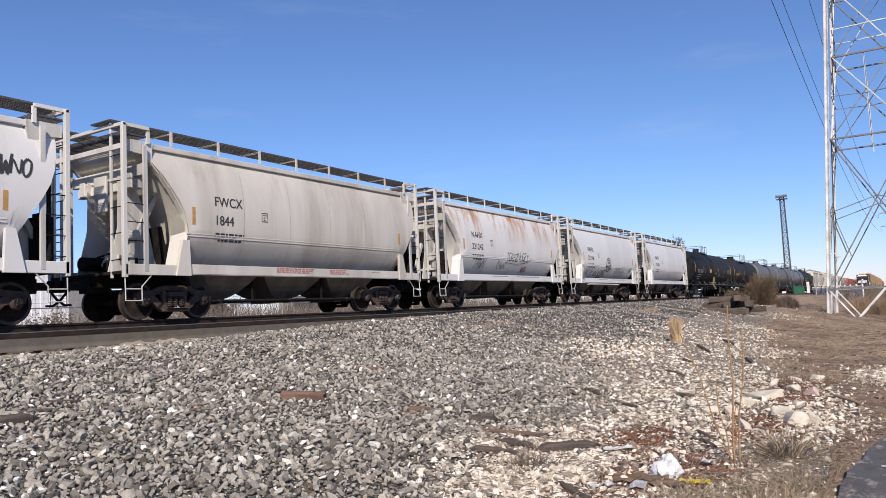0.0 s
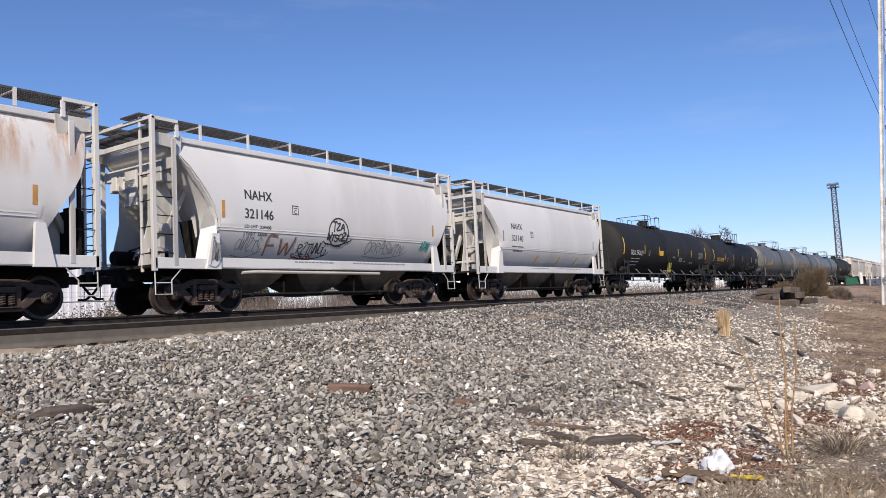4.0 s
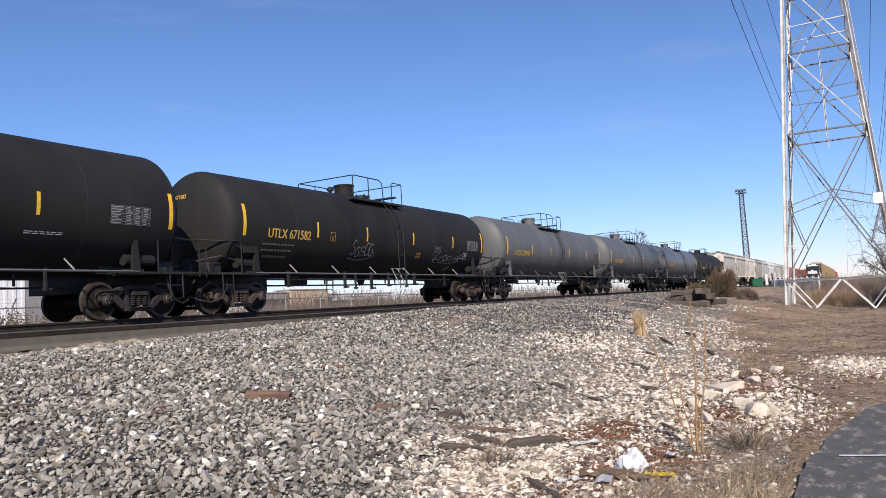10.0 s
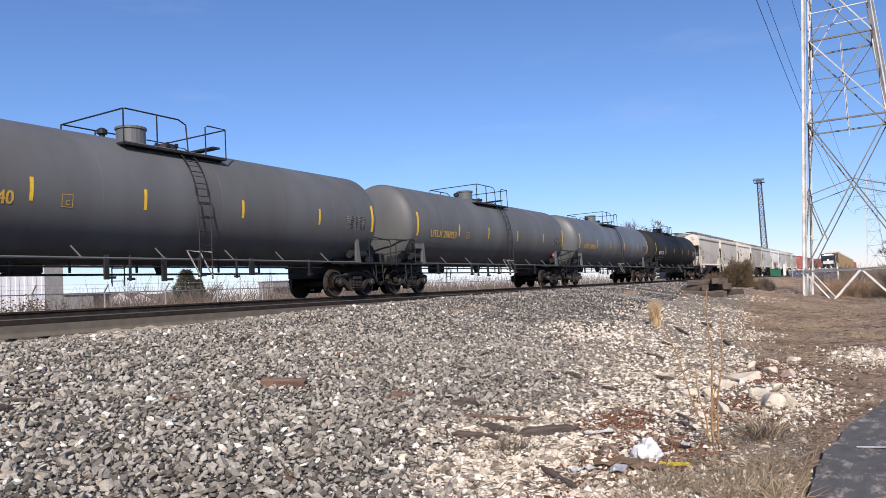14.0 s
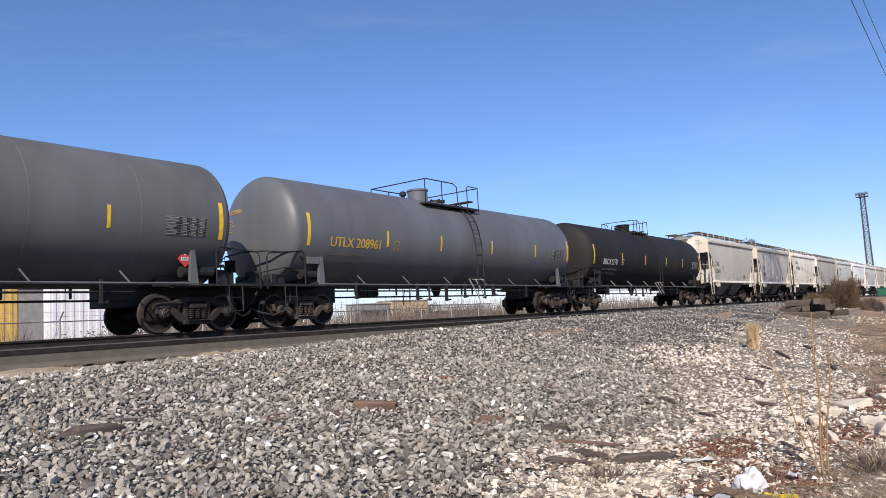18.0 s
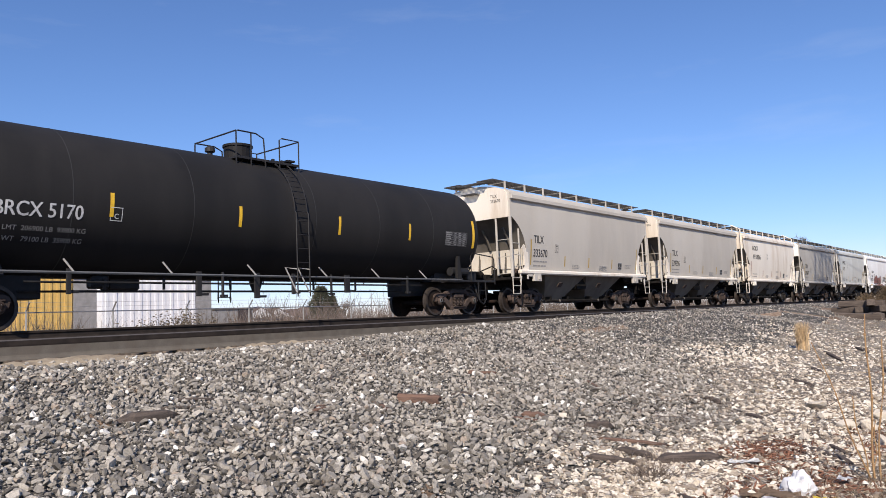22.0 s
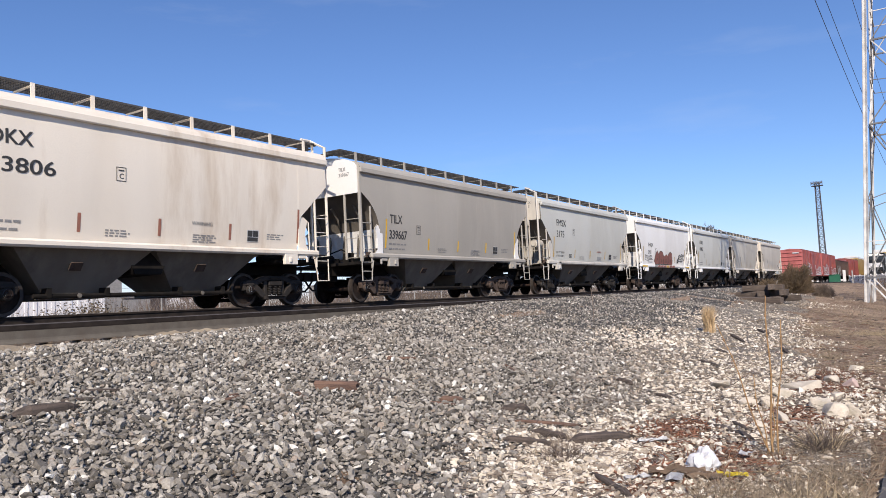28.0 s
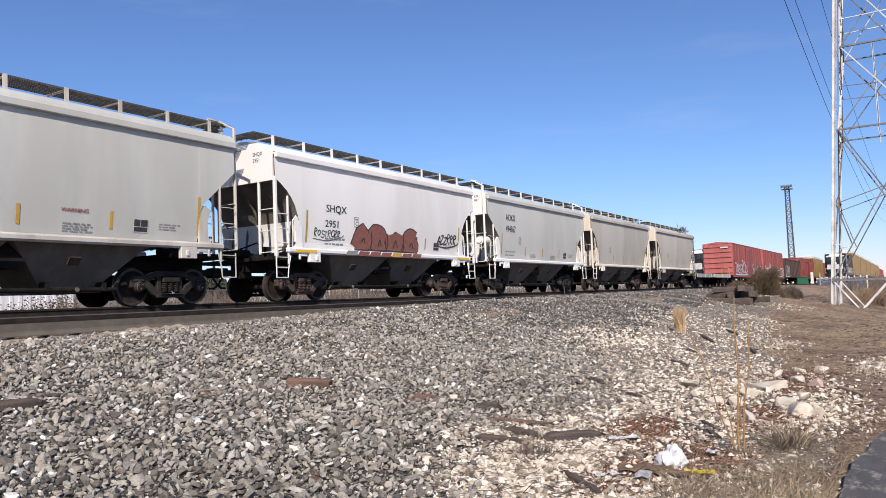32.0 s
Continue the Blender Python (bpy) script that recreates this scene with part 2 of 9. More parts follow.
M_TIE = paint("weathered_sleeper_timber", (0.17, 0.135, 0.105), (0.10, 0.078, 0.06), 3, 0.9, stretch=(8, 1, 8), bump=0.5, per_object=0.3)
M_PLATE = paint("rusty_tie_plate", (0.10, 0.075, 0.055), (0.15, 0.115, 0.085), 10, 0.85, bump=0.3)


# ---- mesh tools ----
def part(name, bm, material, parent=None, label="", smooth=False, kind=""):
    """One bmesh as one mesh object under a thing or a part."""
    me = bpy.data.meshes.new(name)
    bm.normal_update()
    bm.to_mesh(me)
    bm.free()
    if smooth:
        for p in me.polygons:
            p.use_smooth = True
        if smooth == "edges":
            me.set_sharp_from_angle(angle=radians(32))
    for m in material if isinstance(material, (list, tuple)) else [material]:
        me.materials.append(m)
    ob = hang(name, me, parent, label)
    if kind:
        ob["kind"] = kind
    return ob


def hang(name, me, parent=None, label="", m=None):
    ob = new(name, me)
    if parent:
        ob.parent = parent
    if m:
        ob.matrix_basis = m
    if label:
        ob["label"] = label
    return ob


def thing(name, label, category, group="", m=None, kind=""):
    ob = new(name)
    ob.empty_display_size = 0.2
    if m:
        ob.matrix_basis = m
    return tagged(ob, label, category, group, kind)


def B(*boxes, bevel=0.0):
    """bmesh of boxes: (cx, cy, cz, sx, sy, sz[, rx, ry, rz])."""
    bm = bmesh.new()
    for b in boxes:
        box(bm, *b)
    if bevel:
        bmesh.ops.bevel(bm, geom=bm.edges[:], offset=bevel, segments=1, affect="EDGES", clamp_overlap=True)
    return bm


def box(bm, cx, cy, cz, sx, sy, sz, rx=0, ry=0, rz=0):
    m = pose(cx, cy, cz, rx, ry, rz) @ Matrix.Diagonal((sx, sy, sz, 1))
    v = [bm.verts.new(m @ Vector(((i & 1) - 0.5, (i >> 1 & 1) - 0.5, (i >> 2 & 1) - 0.5))) for i in range(8)]
    for f in ((0, 2, 3, 1), (4, 5, 7, 6), (0, 1, 5, 4), (2, 6, 7, 3), (0, 4, 6, 2), (1, 3, 7, 5)):
        bm.faces.new([v[i] for i in f])


def tube(bm, pts, r, n=6, r2=None):
    """A round bar along points."""
    pts = [Vector(p) for p in pts]
    rings = []
    for i, p in enumerate(pts):
        d = (pts[min(i + 1, len(pts) - 1)] - pts[max(i - 1, 0)]).normalized()
        a = d.orthogonal().normalized() if abs(d.z) > 0.99 else d.cross(Vector((0, 0, 1))).normalized()
        b = d.cross(a)
        rr = r if r2 is None else r + (r2 - r) * i / (len(pts) - 1)
        rings.append([bm.verts.new(p + a * (rr * math.cos(t * 2 * math.pi / n)) + b * (rr * math.sin(t * 2 * math.pi / n))) for t in range(n)])
    for r0, r1 in zip(rings, rings[1:]):
        for t in range(n):
            bm.faces.new((r0[t], r0[(t + 1) % n], r1[(t + 1) % n], r1[t]))
    bm.faces.new(rings[0][::-1])
    bm.faces.new(rings[-1])


def bars(*lines, r=0.015, n=6):
    bm = bmesh.new()
    for l in lines:
        tube(bm, l, r, n)
    return bm


def loft(bm, rings, cap=True, mat=0):
    vs = [[bm.verts.new(p) for p in ring] for ring in rings]
    n = len(vs[0])
    for a, b in zip(vs, vs[1:]):
        for t in range(n):
            f = bm.faces.new((a[t], a[(t + 1) % n], b[(t + 1) % n], b[t]))
            f.material_index = mat
    if cap:
        bm.faces.new(vs[0][::-1])
        bm.faces.new(vs[-1])
    return bm


def prism(outline, y0, y1, bm=None):
    """An outline in x, z, given thickness along y."""
    bm = bm or bmesh.new()
    a = [bm.verts.new((x, y0, z)) for x, z in outline]
    b = [bm.verts.new((x, y1, z)) for x, z in outline]
    bm.faces.new(a)
    bm.faces.new(b[::-1])
    n = len(a)
    for t in range(n):
        bm.faces.new((a[t], b[t], b[(t + 1) % n], a[(t + 1) % n]))
    bmesh.ops.recalc_face_normals(bm, faces=bm.faces[:])
    return bm


def disc_y(bm, cx, cy, cz, r, w, n=16, mat=0):
    """A short round drum with its axis along y."""
    rings = []
    for y in (cy - w / 2, cy + w / 2):
        rings.append([(cx + r * math.cos(2 * math.pi * t / n), y, cz + r * math.sin(2 * math.pi * t / n)) for t in range(n)])
    return loft(bm, rings, mat=mat)


def drum_x(bm, x0, x1, cy, cz, r, n=16):
    return loft(bm, [[(x, cy + r * math.cos(2 * math.pi * t / n), cz + r * math.sin(2 * math.pi * t / n)) for t in range(n)] for x in (x0, x1)])


def writing(name, text, size, x, z, surface, material, parent, label="", wide=1.0, space=1.0, bold=0.018):
    """Lettering laid on a car's near side, left end at x, base line at z; surface(z) gives the half width there. Three close copies thicken the strokes."""
    cu = bpy.data.curves.new(name, "FONT")
    cu.body, cu.size, cu.space_character, cu.resolution_u = text, size, space, 3
    tmp = bpy.data.objects.new(name, cu)
    scene.collection.objects.link(tmp)
    one = bpy.data.meshes.new_from_object(tmp)
    bpy.data.objects.remove(tmp)
    vs, fs = [], []
    for k, (dx, dz) in enumerate(((-1, -0.4), (0, 0.4), (1, 0))):
        n0 = len(vs)
        for v in one.vertices:
            zz = z + v.co.y + dz * bold * size
            vs.append((x + v.co.x * wide + dx * bold * size, -surface(zz) - 0.0065 - 0.0004 * k, zz))
        fs += [[n0 + i for i in p.vertices] for p in one.polygons]
    me = bpy.data.meshes.new(name)
    me.from_pydata(vs, [], fs)
    me.materials.append(material)
    return hang(name, me, parent, label)


def decal(bm, x0, x1, z0, z1, surface, slant=0.0, off=0.006, n=3):
    """A thin plate that follows the car's near side."""
    prev = None
    for i in range(n + 1):
        z = z0 + (z1 - z0) * i / n
        sh = slant * i / n
        y = -surface(z) - off
        row = (bm.verts.new((x0 + sh, y, z)), bm.verts.new((x1 + sh, y, z)))
        if prev:
            bm.faces.new((prev[0], prev[1], row[1], row[0]))
        prev = row


def print_block(x, z, w, lines, surface, bm=None, h=0.035, gap=0.06, seed=1):
    """Small print too fine to read: plain bars, broken into words."""
    bm = bm or bmesh.new()
    rnd = random.Random(seed)
    for i in range(lines):
        xx = x
        while xx < x + w * (0.75 + 0.25 * rnd.random()):
            ww = rnd.uniform(0.06, 0.2)
            decal(bm, xx, min(xx + ww, x + w), z - i * gap, z - i * gap + h, surface, n=1)
            xx += ww + 0.035
    return bm


def scrawl(bm, pts, surface, r=0.02, off=0.01):
    """A sprayed line over the side: a ribbon through points x, z."""
    prev = None
    for i, (x, z) in enumerate(pts):
        xa, za = pts[max(i - 1, 0)]
        xb, zb = pts[min(i + 1, len(pts) - 1)]
        dx, dz = xb - xa, zb - za
        l = math.hypot(dx, dz) or 1
        nx, nz = -dz / l * r, dx / l * r
        row = (bm.verts.new((x + nx, -surface(z + nz) - off, z + nz)), bm.verts.new((x - nx, -surface(z - nz) - off, z - nz)))
        if prev:
            bm.faces.new((prev[0], prev[1], row[1], row[0]))
        prev = row


GLYPHS = (((0, 0), (0.08, 1), (0.7, 0.05), (0.8, 1.05)), ((0, 1), (0.2, 0), (0.45, 0.7), (0.65, 0), (0.9, 1.1)),
          ((0.8, 0.85), (0.4, 1.05), (0.05, 0.8), (0.3, 0.52), (0.75, 0.4), (0.7, 0.05), (0.3, -0.05), (0.0, 0.15)),
          ((0, 0), (0.42, 1.1), (0.8, -0.1), (0.62, 0.35), (0.1, 0.4)), ((0.1, 0), (0.0, 1), (0.5, 1.05), (0.7, 0.78), (0.1, 0.5), (0.8, -0.1)),
          ((0.75, 0.9), (0.3, 1.0), (0.0, 0.55), (0.25, 0.05), (0.75, 0.05), (0.9, 0.45), (0.6, 0.5)), ((0.4, 1), (0.05, 0.7), (0.1, 0.2), (0.45, 0), (0.8, 0.3), (0.8, 0.8), (0.4, 1)),
          ((0, 1.05), (0.85, 1.0), (0.45, 1.0), (0.42, -0.1)), ((0, 0.95), (0.75, 1.0), (0.0, 0.02), (0.9, 0.06)))


def curved(pts, steps=5):
    """Rounds a stroke of x, z points off."""
    p = [pts[0]] + list(pts) + [pts[-1]]
    out = []
    for a, b, c, d in zip(p, p[1:], p[2:], p[3:]):
        for i in range(steps):
            t = i / steps
            out.append(tuple(0.5 * (2 * b[k] + (c[k] - a[k]) * t + (2 * a[k] - 5 * b[k] + 4 * c[k] - d[k]) * t * t + (3 * b[k] - a[k] - 3 * c[k] + d[k]) * t ** 3) for k in (0, 1)))
    return out + [tuple(pts[-1])]


def tag_strokes(x, z, w, h, surface, seed, count=6, r=0.018):
    """Unreadable sprayed tag: a row of sign-like strokes of uneven height, run together."""
    rnd = random.Random(seed)
    bm = bmesh.new()
    cw = w / count
    for k in range(count):
        g = rnd.choice(GLYPHS)
        sx, sz, up = cw * rnd.uniform(0.85, 1.25), h * rnd.uniform(0.6, 1.0), h * rnd.uniform(0, 0.2)
        scrawl(bm, curved([(x + cw * k + sx * a + 0.16 * sz * b, z + up + sz * b) for a, b in g]), surface, r * rnd.uniform(0.8, 1.15))
    if count > 4:
        scrawl(bm, curved([(x - 0.05, z - 0.05), (x + w * 0.5, z - 0.1), (x + w, z + 0.02), (x + w * 1.12, z + h * 0.4)]), surface, r * 0.8)
    return bm


def interp(x, xs, ys):
    return float(np.interp(x, xs, ys))


# ---- ground ----
def crest(x):
    return interp(x, (-20, 0, 5, 7, 9.5, 12, 18, 27, 60, 120), (-0.56, -0.56, -0.545, -0.50, -0.41, -0.335, -0.22, -0.19, -0.17, -0.17))


def ground_z(x, y):
    foot = interp(x, (0, 10, 25, 46, 100), (-1.52, -1.5, -1.42, -1.3, -1.25))
    low = interp(x, (0, 12, 30, 46, 100), (-1.62, -1.62, -1.75, -1.85, -1.6))
    c = crest(x)
    z = interp(y, (-6, -3, 0.4, 3.2, 6.5, 9.4, 10.1, 10.75, 13.4, 14.3, 18.9, 21.5, 26, 40),
               (low - 0.1, low, low + 0.02, foot, foot + (c - foot) * 0.46, c - 0.07, c, -0.49, -0.49, -0.30, -0.30, -1.0, -1.3, -1.6))
    r = math.hypot(x, y)
    z += 0.05 * noise.noise((x * 0.9, y * 0.9, 3.0)) * (1 if y < 10 else 0.2) * min(1, r / 4)
    z += 0.16 * noise.noise((x * 0.22, y * 0.22, 7.0)) * min(1, max(0, (r - 14) / 10)) * (1 if y < 8.5 else 0)
    return z


def grey_edge(x):
    return interp(x, (-10, 0, 5.5, 11.5, 25, 40, 60), (-1.2, 0.95, 2.75, 4.3, 6.3, 7.9, 9.2))


def dirt_edge(x):
    return interp(x, (-5, 4, 9, 13, 18, 25, 40, 60), (0.6, 0.9, 1.2, 2.1, 3.0, 3.9, 5.4, 7.8))


def ground_sheet():
    xs = np.unique(np.concatenate([np.linspace(-900, -40, 12), np.linspace(-40, -6, 18), np.arange(-6, 30, 0.3), np.arange(30, 70, 1.0), np.linspace(70, 250, 40), np.linspace(260, 3500, 18)]))
    ys = np.unique(np.concatenate([np.linspace(-900, -30, 10), np.linspace(-30, -4, 14), np.arange(-4, 22, 0.25), np.linspace(22, 60, 20), np.linspace(70, 3500, 18)]))
    nx, ny = len(xs), len(ys)
    v = [(x, y, ground_z(x, y)) for y in ys for x in xs]
    f = [(j * nx + i, j * nx + i + 1, (j + 1) * nx + i + 1, (j + 1) * nx + i) for j in range(ny - 1) for i in range(nx - 1)]
    me = bpy.data.meshes.new("ground")
    me.from_pydata(v, [], f)
    for p in me.polygons:
        p.use_smooth = True
    # soil: browns with gravel dust and dry grass
    m = bpy.data.materials.new("soil_and_gravel_dust")
    m.use_nodes = True
    nt = m.node_tree
    n, ln = nt.nodes, nt.links
    co = n.new("ShaderNodeTexCoord")

    def noise_tex(scale, detail=8, rough=0.6):
        t = n.new("ShaderNodeTexNoise")
        t.inputs["Scale"].default_value, t.inputs["Detail"].default_value, t.inputs["Roughness"].default_value = scale, detail, rough
        ln.new(co.outputs["Object"], t.inputs["Vector"])
        return t.outputs["Fac"]

    def ramp(fac, stops):
        r = n.new("ShaderNodeValToRGB")
        while len(r.color_ramp.elements) < len(stops):
            r.color_ramp.elements.new(0.5)
        for e, (p, c) in zip(r.color_ramp.elements, stops):
            e.position, e.color = p, (*c, 1)
        ln.new(fac, r.inputs[0])
        return r.outputs[0]

    fine = ramp(noise_tex(34, 8, 0.7), ((0.3, (0.125, 0.092, 0.068)), (0.47, (0.255, 0.198, 0.147)), (0.6, (0.37, 0.30, 0.23)), (0.7, (0.54, 0.465, 0.375))))
    patch = ramp(noise_tex(0.55, 8, 0.68), ((0.36, (0.52, 0.44, 0.38)), (0.47, (0.88, 0.80, 0.74)), (0.56, (1.1, 1.04, 0.98)), (0.68, (1.38, 1.28, 1.12))))
    mott = ramp(noise_tex(3.2, 7, 0.7), ((0.38, (0.62, 0.52, 0.45)), (0.5, (1.0, 0.97, 0.95)), (0.64, (1.18, 1.12, 1.02))))
    mul = n.new("ShaderNodeMix")
    mul.data_type, mul.blend_type = "RGBA", "MULTIPLY"
    mul.inputs[0].default_value = 1
    ln.new(fine, mul.inputs[6])
    ln.new(patch, mul.inputs[7])
    mul2 = n.new("ShaderNodeMix")
    mul2.data_type, mul2.blend_type = "RGBA", "MULTIPLY"
    mul2.inputs[0].default_value = 1
    ln.new(mul.outputs[2], mul2.inputs[6])
    ln.new(mott, mul2.inputs[7])
    b = n["Principled BSDF"]
    ln.new(mul2.outputs[2], b.inputs["Base Color"])
    b.inputs["Roughness"].default_value = 0.95
    bp = n.new("ShaderNodeBump")
    bp.inputs["Strength"].default_value, bp.inputs["Distance"].default_value = 1.0, 0.045
    ln.new(noise_tex(24, 8, 0.7), bp.inputs["Height"])
    ln.new(bp.outputs[0], b.inputs["Normal"])
    me.materials.append(m)
    return tagged(new("ground", me), "brown bare soil with dry grass and gravel dust", "ground", kind="structure")


ground_sheet()


def stone_material(name, stops, rough=0.9, dust=0.45):
    m = bpy.data.materials.new(name)
    m.use_nodes = True
    n, ln = m.node_tree.nodes, m.node_tree.links
    b = n["Principled BSDF"]
    g = n.new("ShaderNodeNewGeometry")
    r = n.new("ShaderNodeValToRGB")
    while len(r.color_ramp.elements) < len(stops):
        r.color_ramp.elements.new(0.5)
    for e, (p, c) in zip(r.color_ramp.elements, stops):
        e.position, e.color = p, (*c, 1)
    ln.new(g.outputs["Random Per Island"], r.inputs[0])
    co = n.new("ShaderNodeTexCoord")
    t = n.new("ShaderNodeTexNoise")
    t.inputs["Scale"].default_value, t.inputs["Detail"].default_value = 60, 6
    ln.new(co.outputs["Object"], t.inputs["Vector"])
    mr = n.new("ShaderNodeMapRange")
    mr.inputs[3].default_value, mr.inputs[4].default_value = 0.45, 1.5
    ln.new(t.outputs["Fac"], mr.inputs[0])
    # rusty and yellowish dust lies over the stones in patches
    dn = n.new("ShaderNodeTexNoise")
    dn.inputs["Scale"].default_value, dn.inputs["Detail"].default_value, dn.inputs["Roughness"].default_value = 0.9, 7, 0.7
    ln.new(co.outputs["Object"], dn.inputs["Vector"])
    dr = n.new("ShaderNodeMapRange")
    dr.inputs[1].default_value, dr.inputs[2].default_value, dr.inputs[4].default_value = 0.52, 0.70, dust
    ln.new(dn.outputs["Fac"], dr.inputs[0])
    dm = n.new("ShaderNodeMix")
    dm.data_type = "RGBA"
    dm.inputs[7].default_value = (0.36, 0.295, 0.215, 1)
    ln.new(dr.outputs[0], dm.inputs[0])
    ln.new(r.outputs[0], dm.inputs[6])
    hs = n.new("ShaderNodeHueSaturation")
    ln.new(dm.outputs[2], hs.inputs["Color"])
    ln.new(mr.outputs[0], hs.inputs["Value"])
    ln.new(hs.outputs[0], b.inputs["Base Color"])
    b.inputs["Roughness"].default_value = rough
    bp = n.new("ShaderNodeBump")
    bp.inputs["Strength"].default_value, bp.inputs["Distance"].default_value = 0.9, 0.012
    ln.new(t.outputs["Fac"], bp.inputs["Height"])
    ln.new(bp.outputs[0], b.inputs["Normal"])
    return m


M_BALLAST = stone_material("grey_ballast", ((0.0, (0.08, 0.070, 0.059)), (0.2, (0.190, 0.172, 0.149)), (0.5, (0.298, 0.272, 0.237)), (0.80, (0.418, 0.381, 0.330)),
                                            (0.87, (0.33, 0.265, 0.21)), (0.885, (0.40, 0.365, 0.315)), (0.955, (0.51, 0.48, 0.43)), (0.985, (0.74, 0.71, 0.65))), dust=0.3)
M_LIME = stone_material("pale_limestone", ((0.0, (0.19, 0.15, 0.115)), (0.18, (0.36, 0.30, 0.235)), (0.40, (0.54, 0.465, 0.37)), (0.70, (0.70, 0.62, 0.515)), (0.93, (0.80, 0.745, 0.65))), dust=0.3)
M_RUBBLE = stone_material("brown_field_stones", ((0.0, (0.112, 0.083, 0.059)), (0.5, (0.205, 0.156, 0.113)), (0.85, (0.335, 0.276, 0.216)), (1.0, (0.512, 0.460, 0.396))))


def chunk():
    v = np.array([(i & 1, i >> 1 & 1, i >> 2 & 1) for i in range(8)], float) * 2 - 1
    q = ((0, 2, 3, 1), (4, 5, 7, 6), (0, 1, 5, 4), (2, 6, 7, 3), (0, 4, 6, 2), (1, 3, 7, 5))
    f = np.array([t for a, b, c, d in q for t in ((a, b, c), (a, c, d))])
    return v * 0.72, f


def shard():
    """A six-cornered splinter, for stones that stay far off."""
    v = np.array([(1, 0, 0), (-1, 0, 0), (0, 1, 0), (0, -1, 0), (0.2, 0.1, 0.9), (-0.2, 0, -0.9)], float)
    f = [(0, 2, 4), (2, 1, 4), (1, 3, 4), (3, 0, 4), (2, 0, 5), (1, 2, 5), (3, 1, 5), (0, 3, 5)]
    return v, np.array(f)


def nugget():
    """A chunkier lump of ten corners: two five-sided rings, turned against each other."""
    a = np.arange(5) * 2 * np.pi / 5
    v = np.concatenate([np.stack([0.85 * np.cos(a), 0.85 * np.sin(a), np.full(5, -0.62)], 1), np.stack([0.85 * np.cos(a + 0.6), 0.85 * np.sin(a + 0.6), np.full(5, 0.62)], 1)])
    f = [(0, 2, 1), (0, 3, 2), (0, 4, 3), (5, 6, 7), (5, 7, 8), (5, 8, 9)]
    for i in range(5):
        j = (i + 1) % 5
        f += [(i, j, 5 + i), (j, 5 + j, 5 + i)]
    return v * 1.05, np.array(f)


def stones(name, pts, sizes, material, label, category, rng, flat=0.62, sink=0.15, shape=None, lie=0.0):
    """Many broken stones as one mesh: each an uneven lump, turned at random."""
    v0, f0 = (shape or chunk)()
    n = len(pts)
    q = rng.normal(size=(n, 4))
    if lie:
        # most lie on their broad side: a free turn about the vertical, a small tilt
        turn = rng.uniform(0, np.pi, n)
        q = np.stack([np.cos(turn), rng.normal(0, lie, n), rng.normal(0, lie, n), np.sin(turn)], 1)
    q /= np.linalg.norm(q, axis=1)[:, None]
    w, x, y, z = q.T
    rot = np.stack([1 - 2 * (y * y + z * z), 2 * (x * y - z * w), 2 * (x * z + y * w), 2 * (x * y + z * w), 1 - 2 * (x * x + z * z), 2 * (y * z - x * w),
                    2 * (x * z - y * w), 2 * (y * z + x * w), 1 - 2 * (x * x + y * y)], 1).reshape(n, 3, 3)
    lump = v0[None] * rng.uniform(0.62, 1.2, (n, len(v0), 3))
    lump *= (rng.uniform(0.55, 1.0, (n, 1, 3)) * np.array([1.5, 1.0, 0.72]))
    lump = np.einsum("nij,nkj->nki", rot, lump)
    lump[:, :, 2] *= flat + 0.3
    vs = lump * sizes[:, None, None] + pts[:, None, :] + np.array([0, 0, 1])[None, None] * (sizes * (0.5 - sink))[:, None, None]
    k = len(v0)
    fs = (f0[None] + (np.arange(n) * k)[:, None, None]).reshape(-1)
    me = bpy.data.meshes.new(name)
    me.vertices.add(n * k)
    me.vertices.foreach_set("co", vs.reshape(-1).astype(np.float32))
    nf = n * len(f0)
    me.loops.add(nf * 3)
    me.loops.foreach_set("vertex_index", fs.astype(np.int32))
    me.polygons.add(nf)
    me.polygons.foreach_set("loop_start", (np.arange(nf) * 3).astype(np.int32))
    me.update(calc_edges=True)
    me.shade_flat()
    me.materials.append(material)
    return tagged(new(name, me), label, category, kind="stuff")


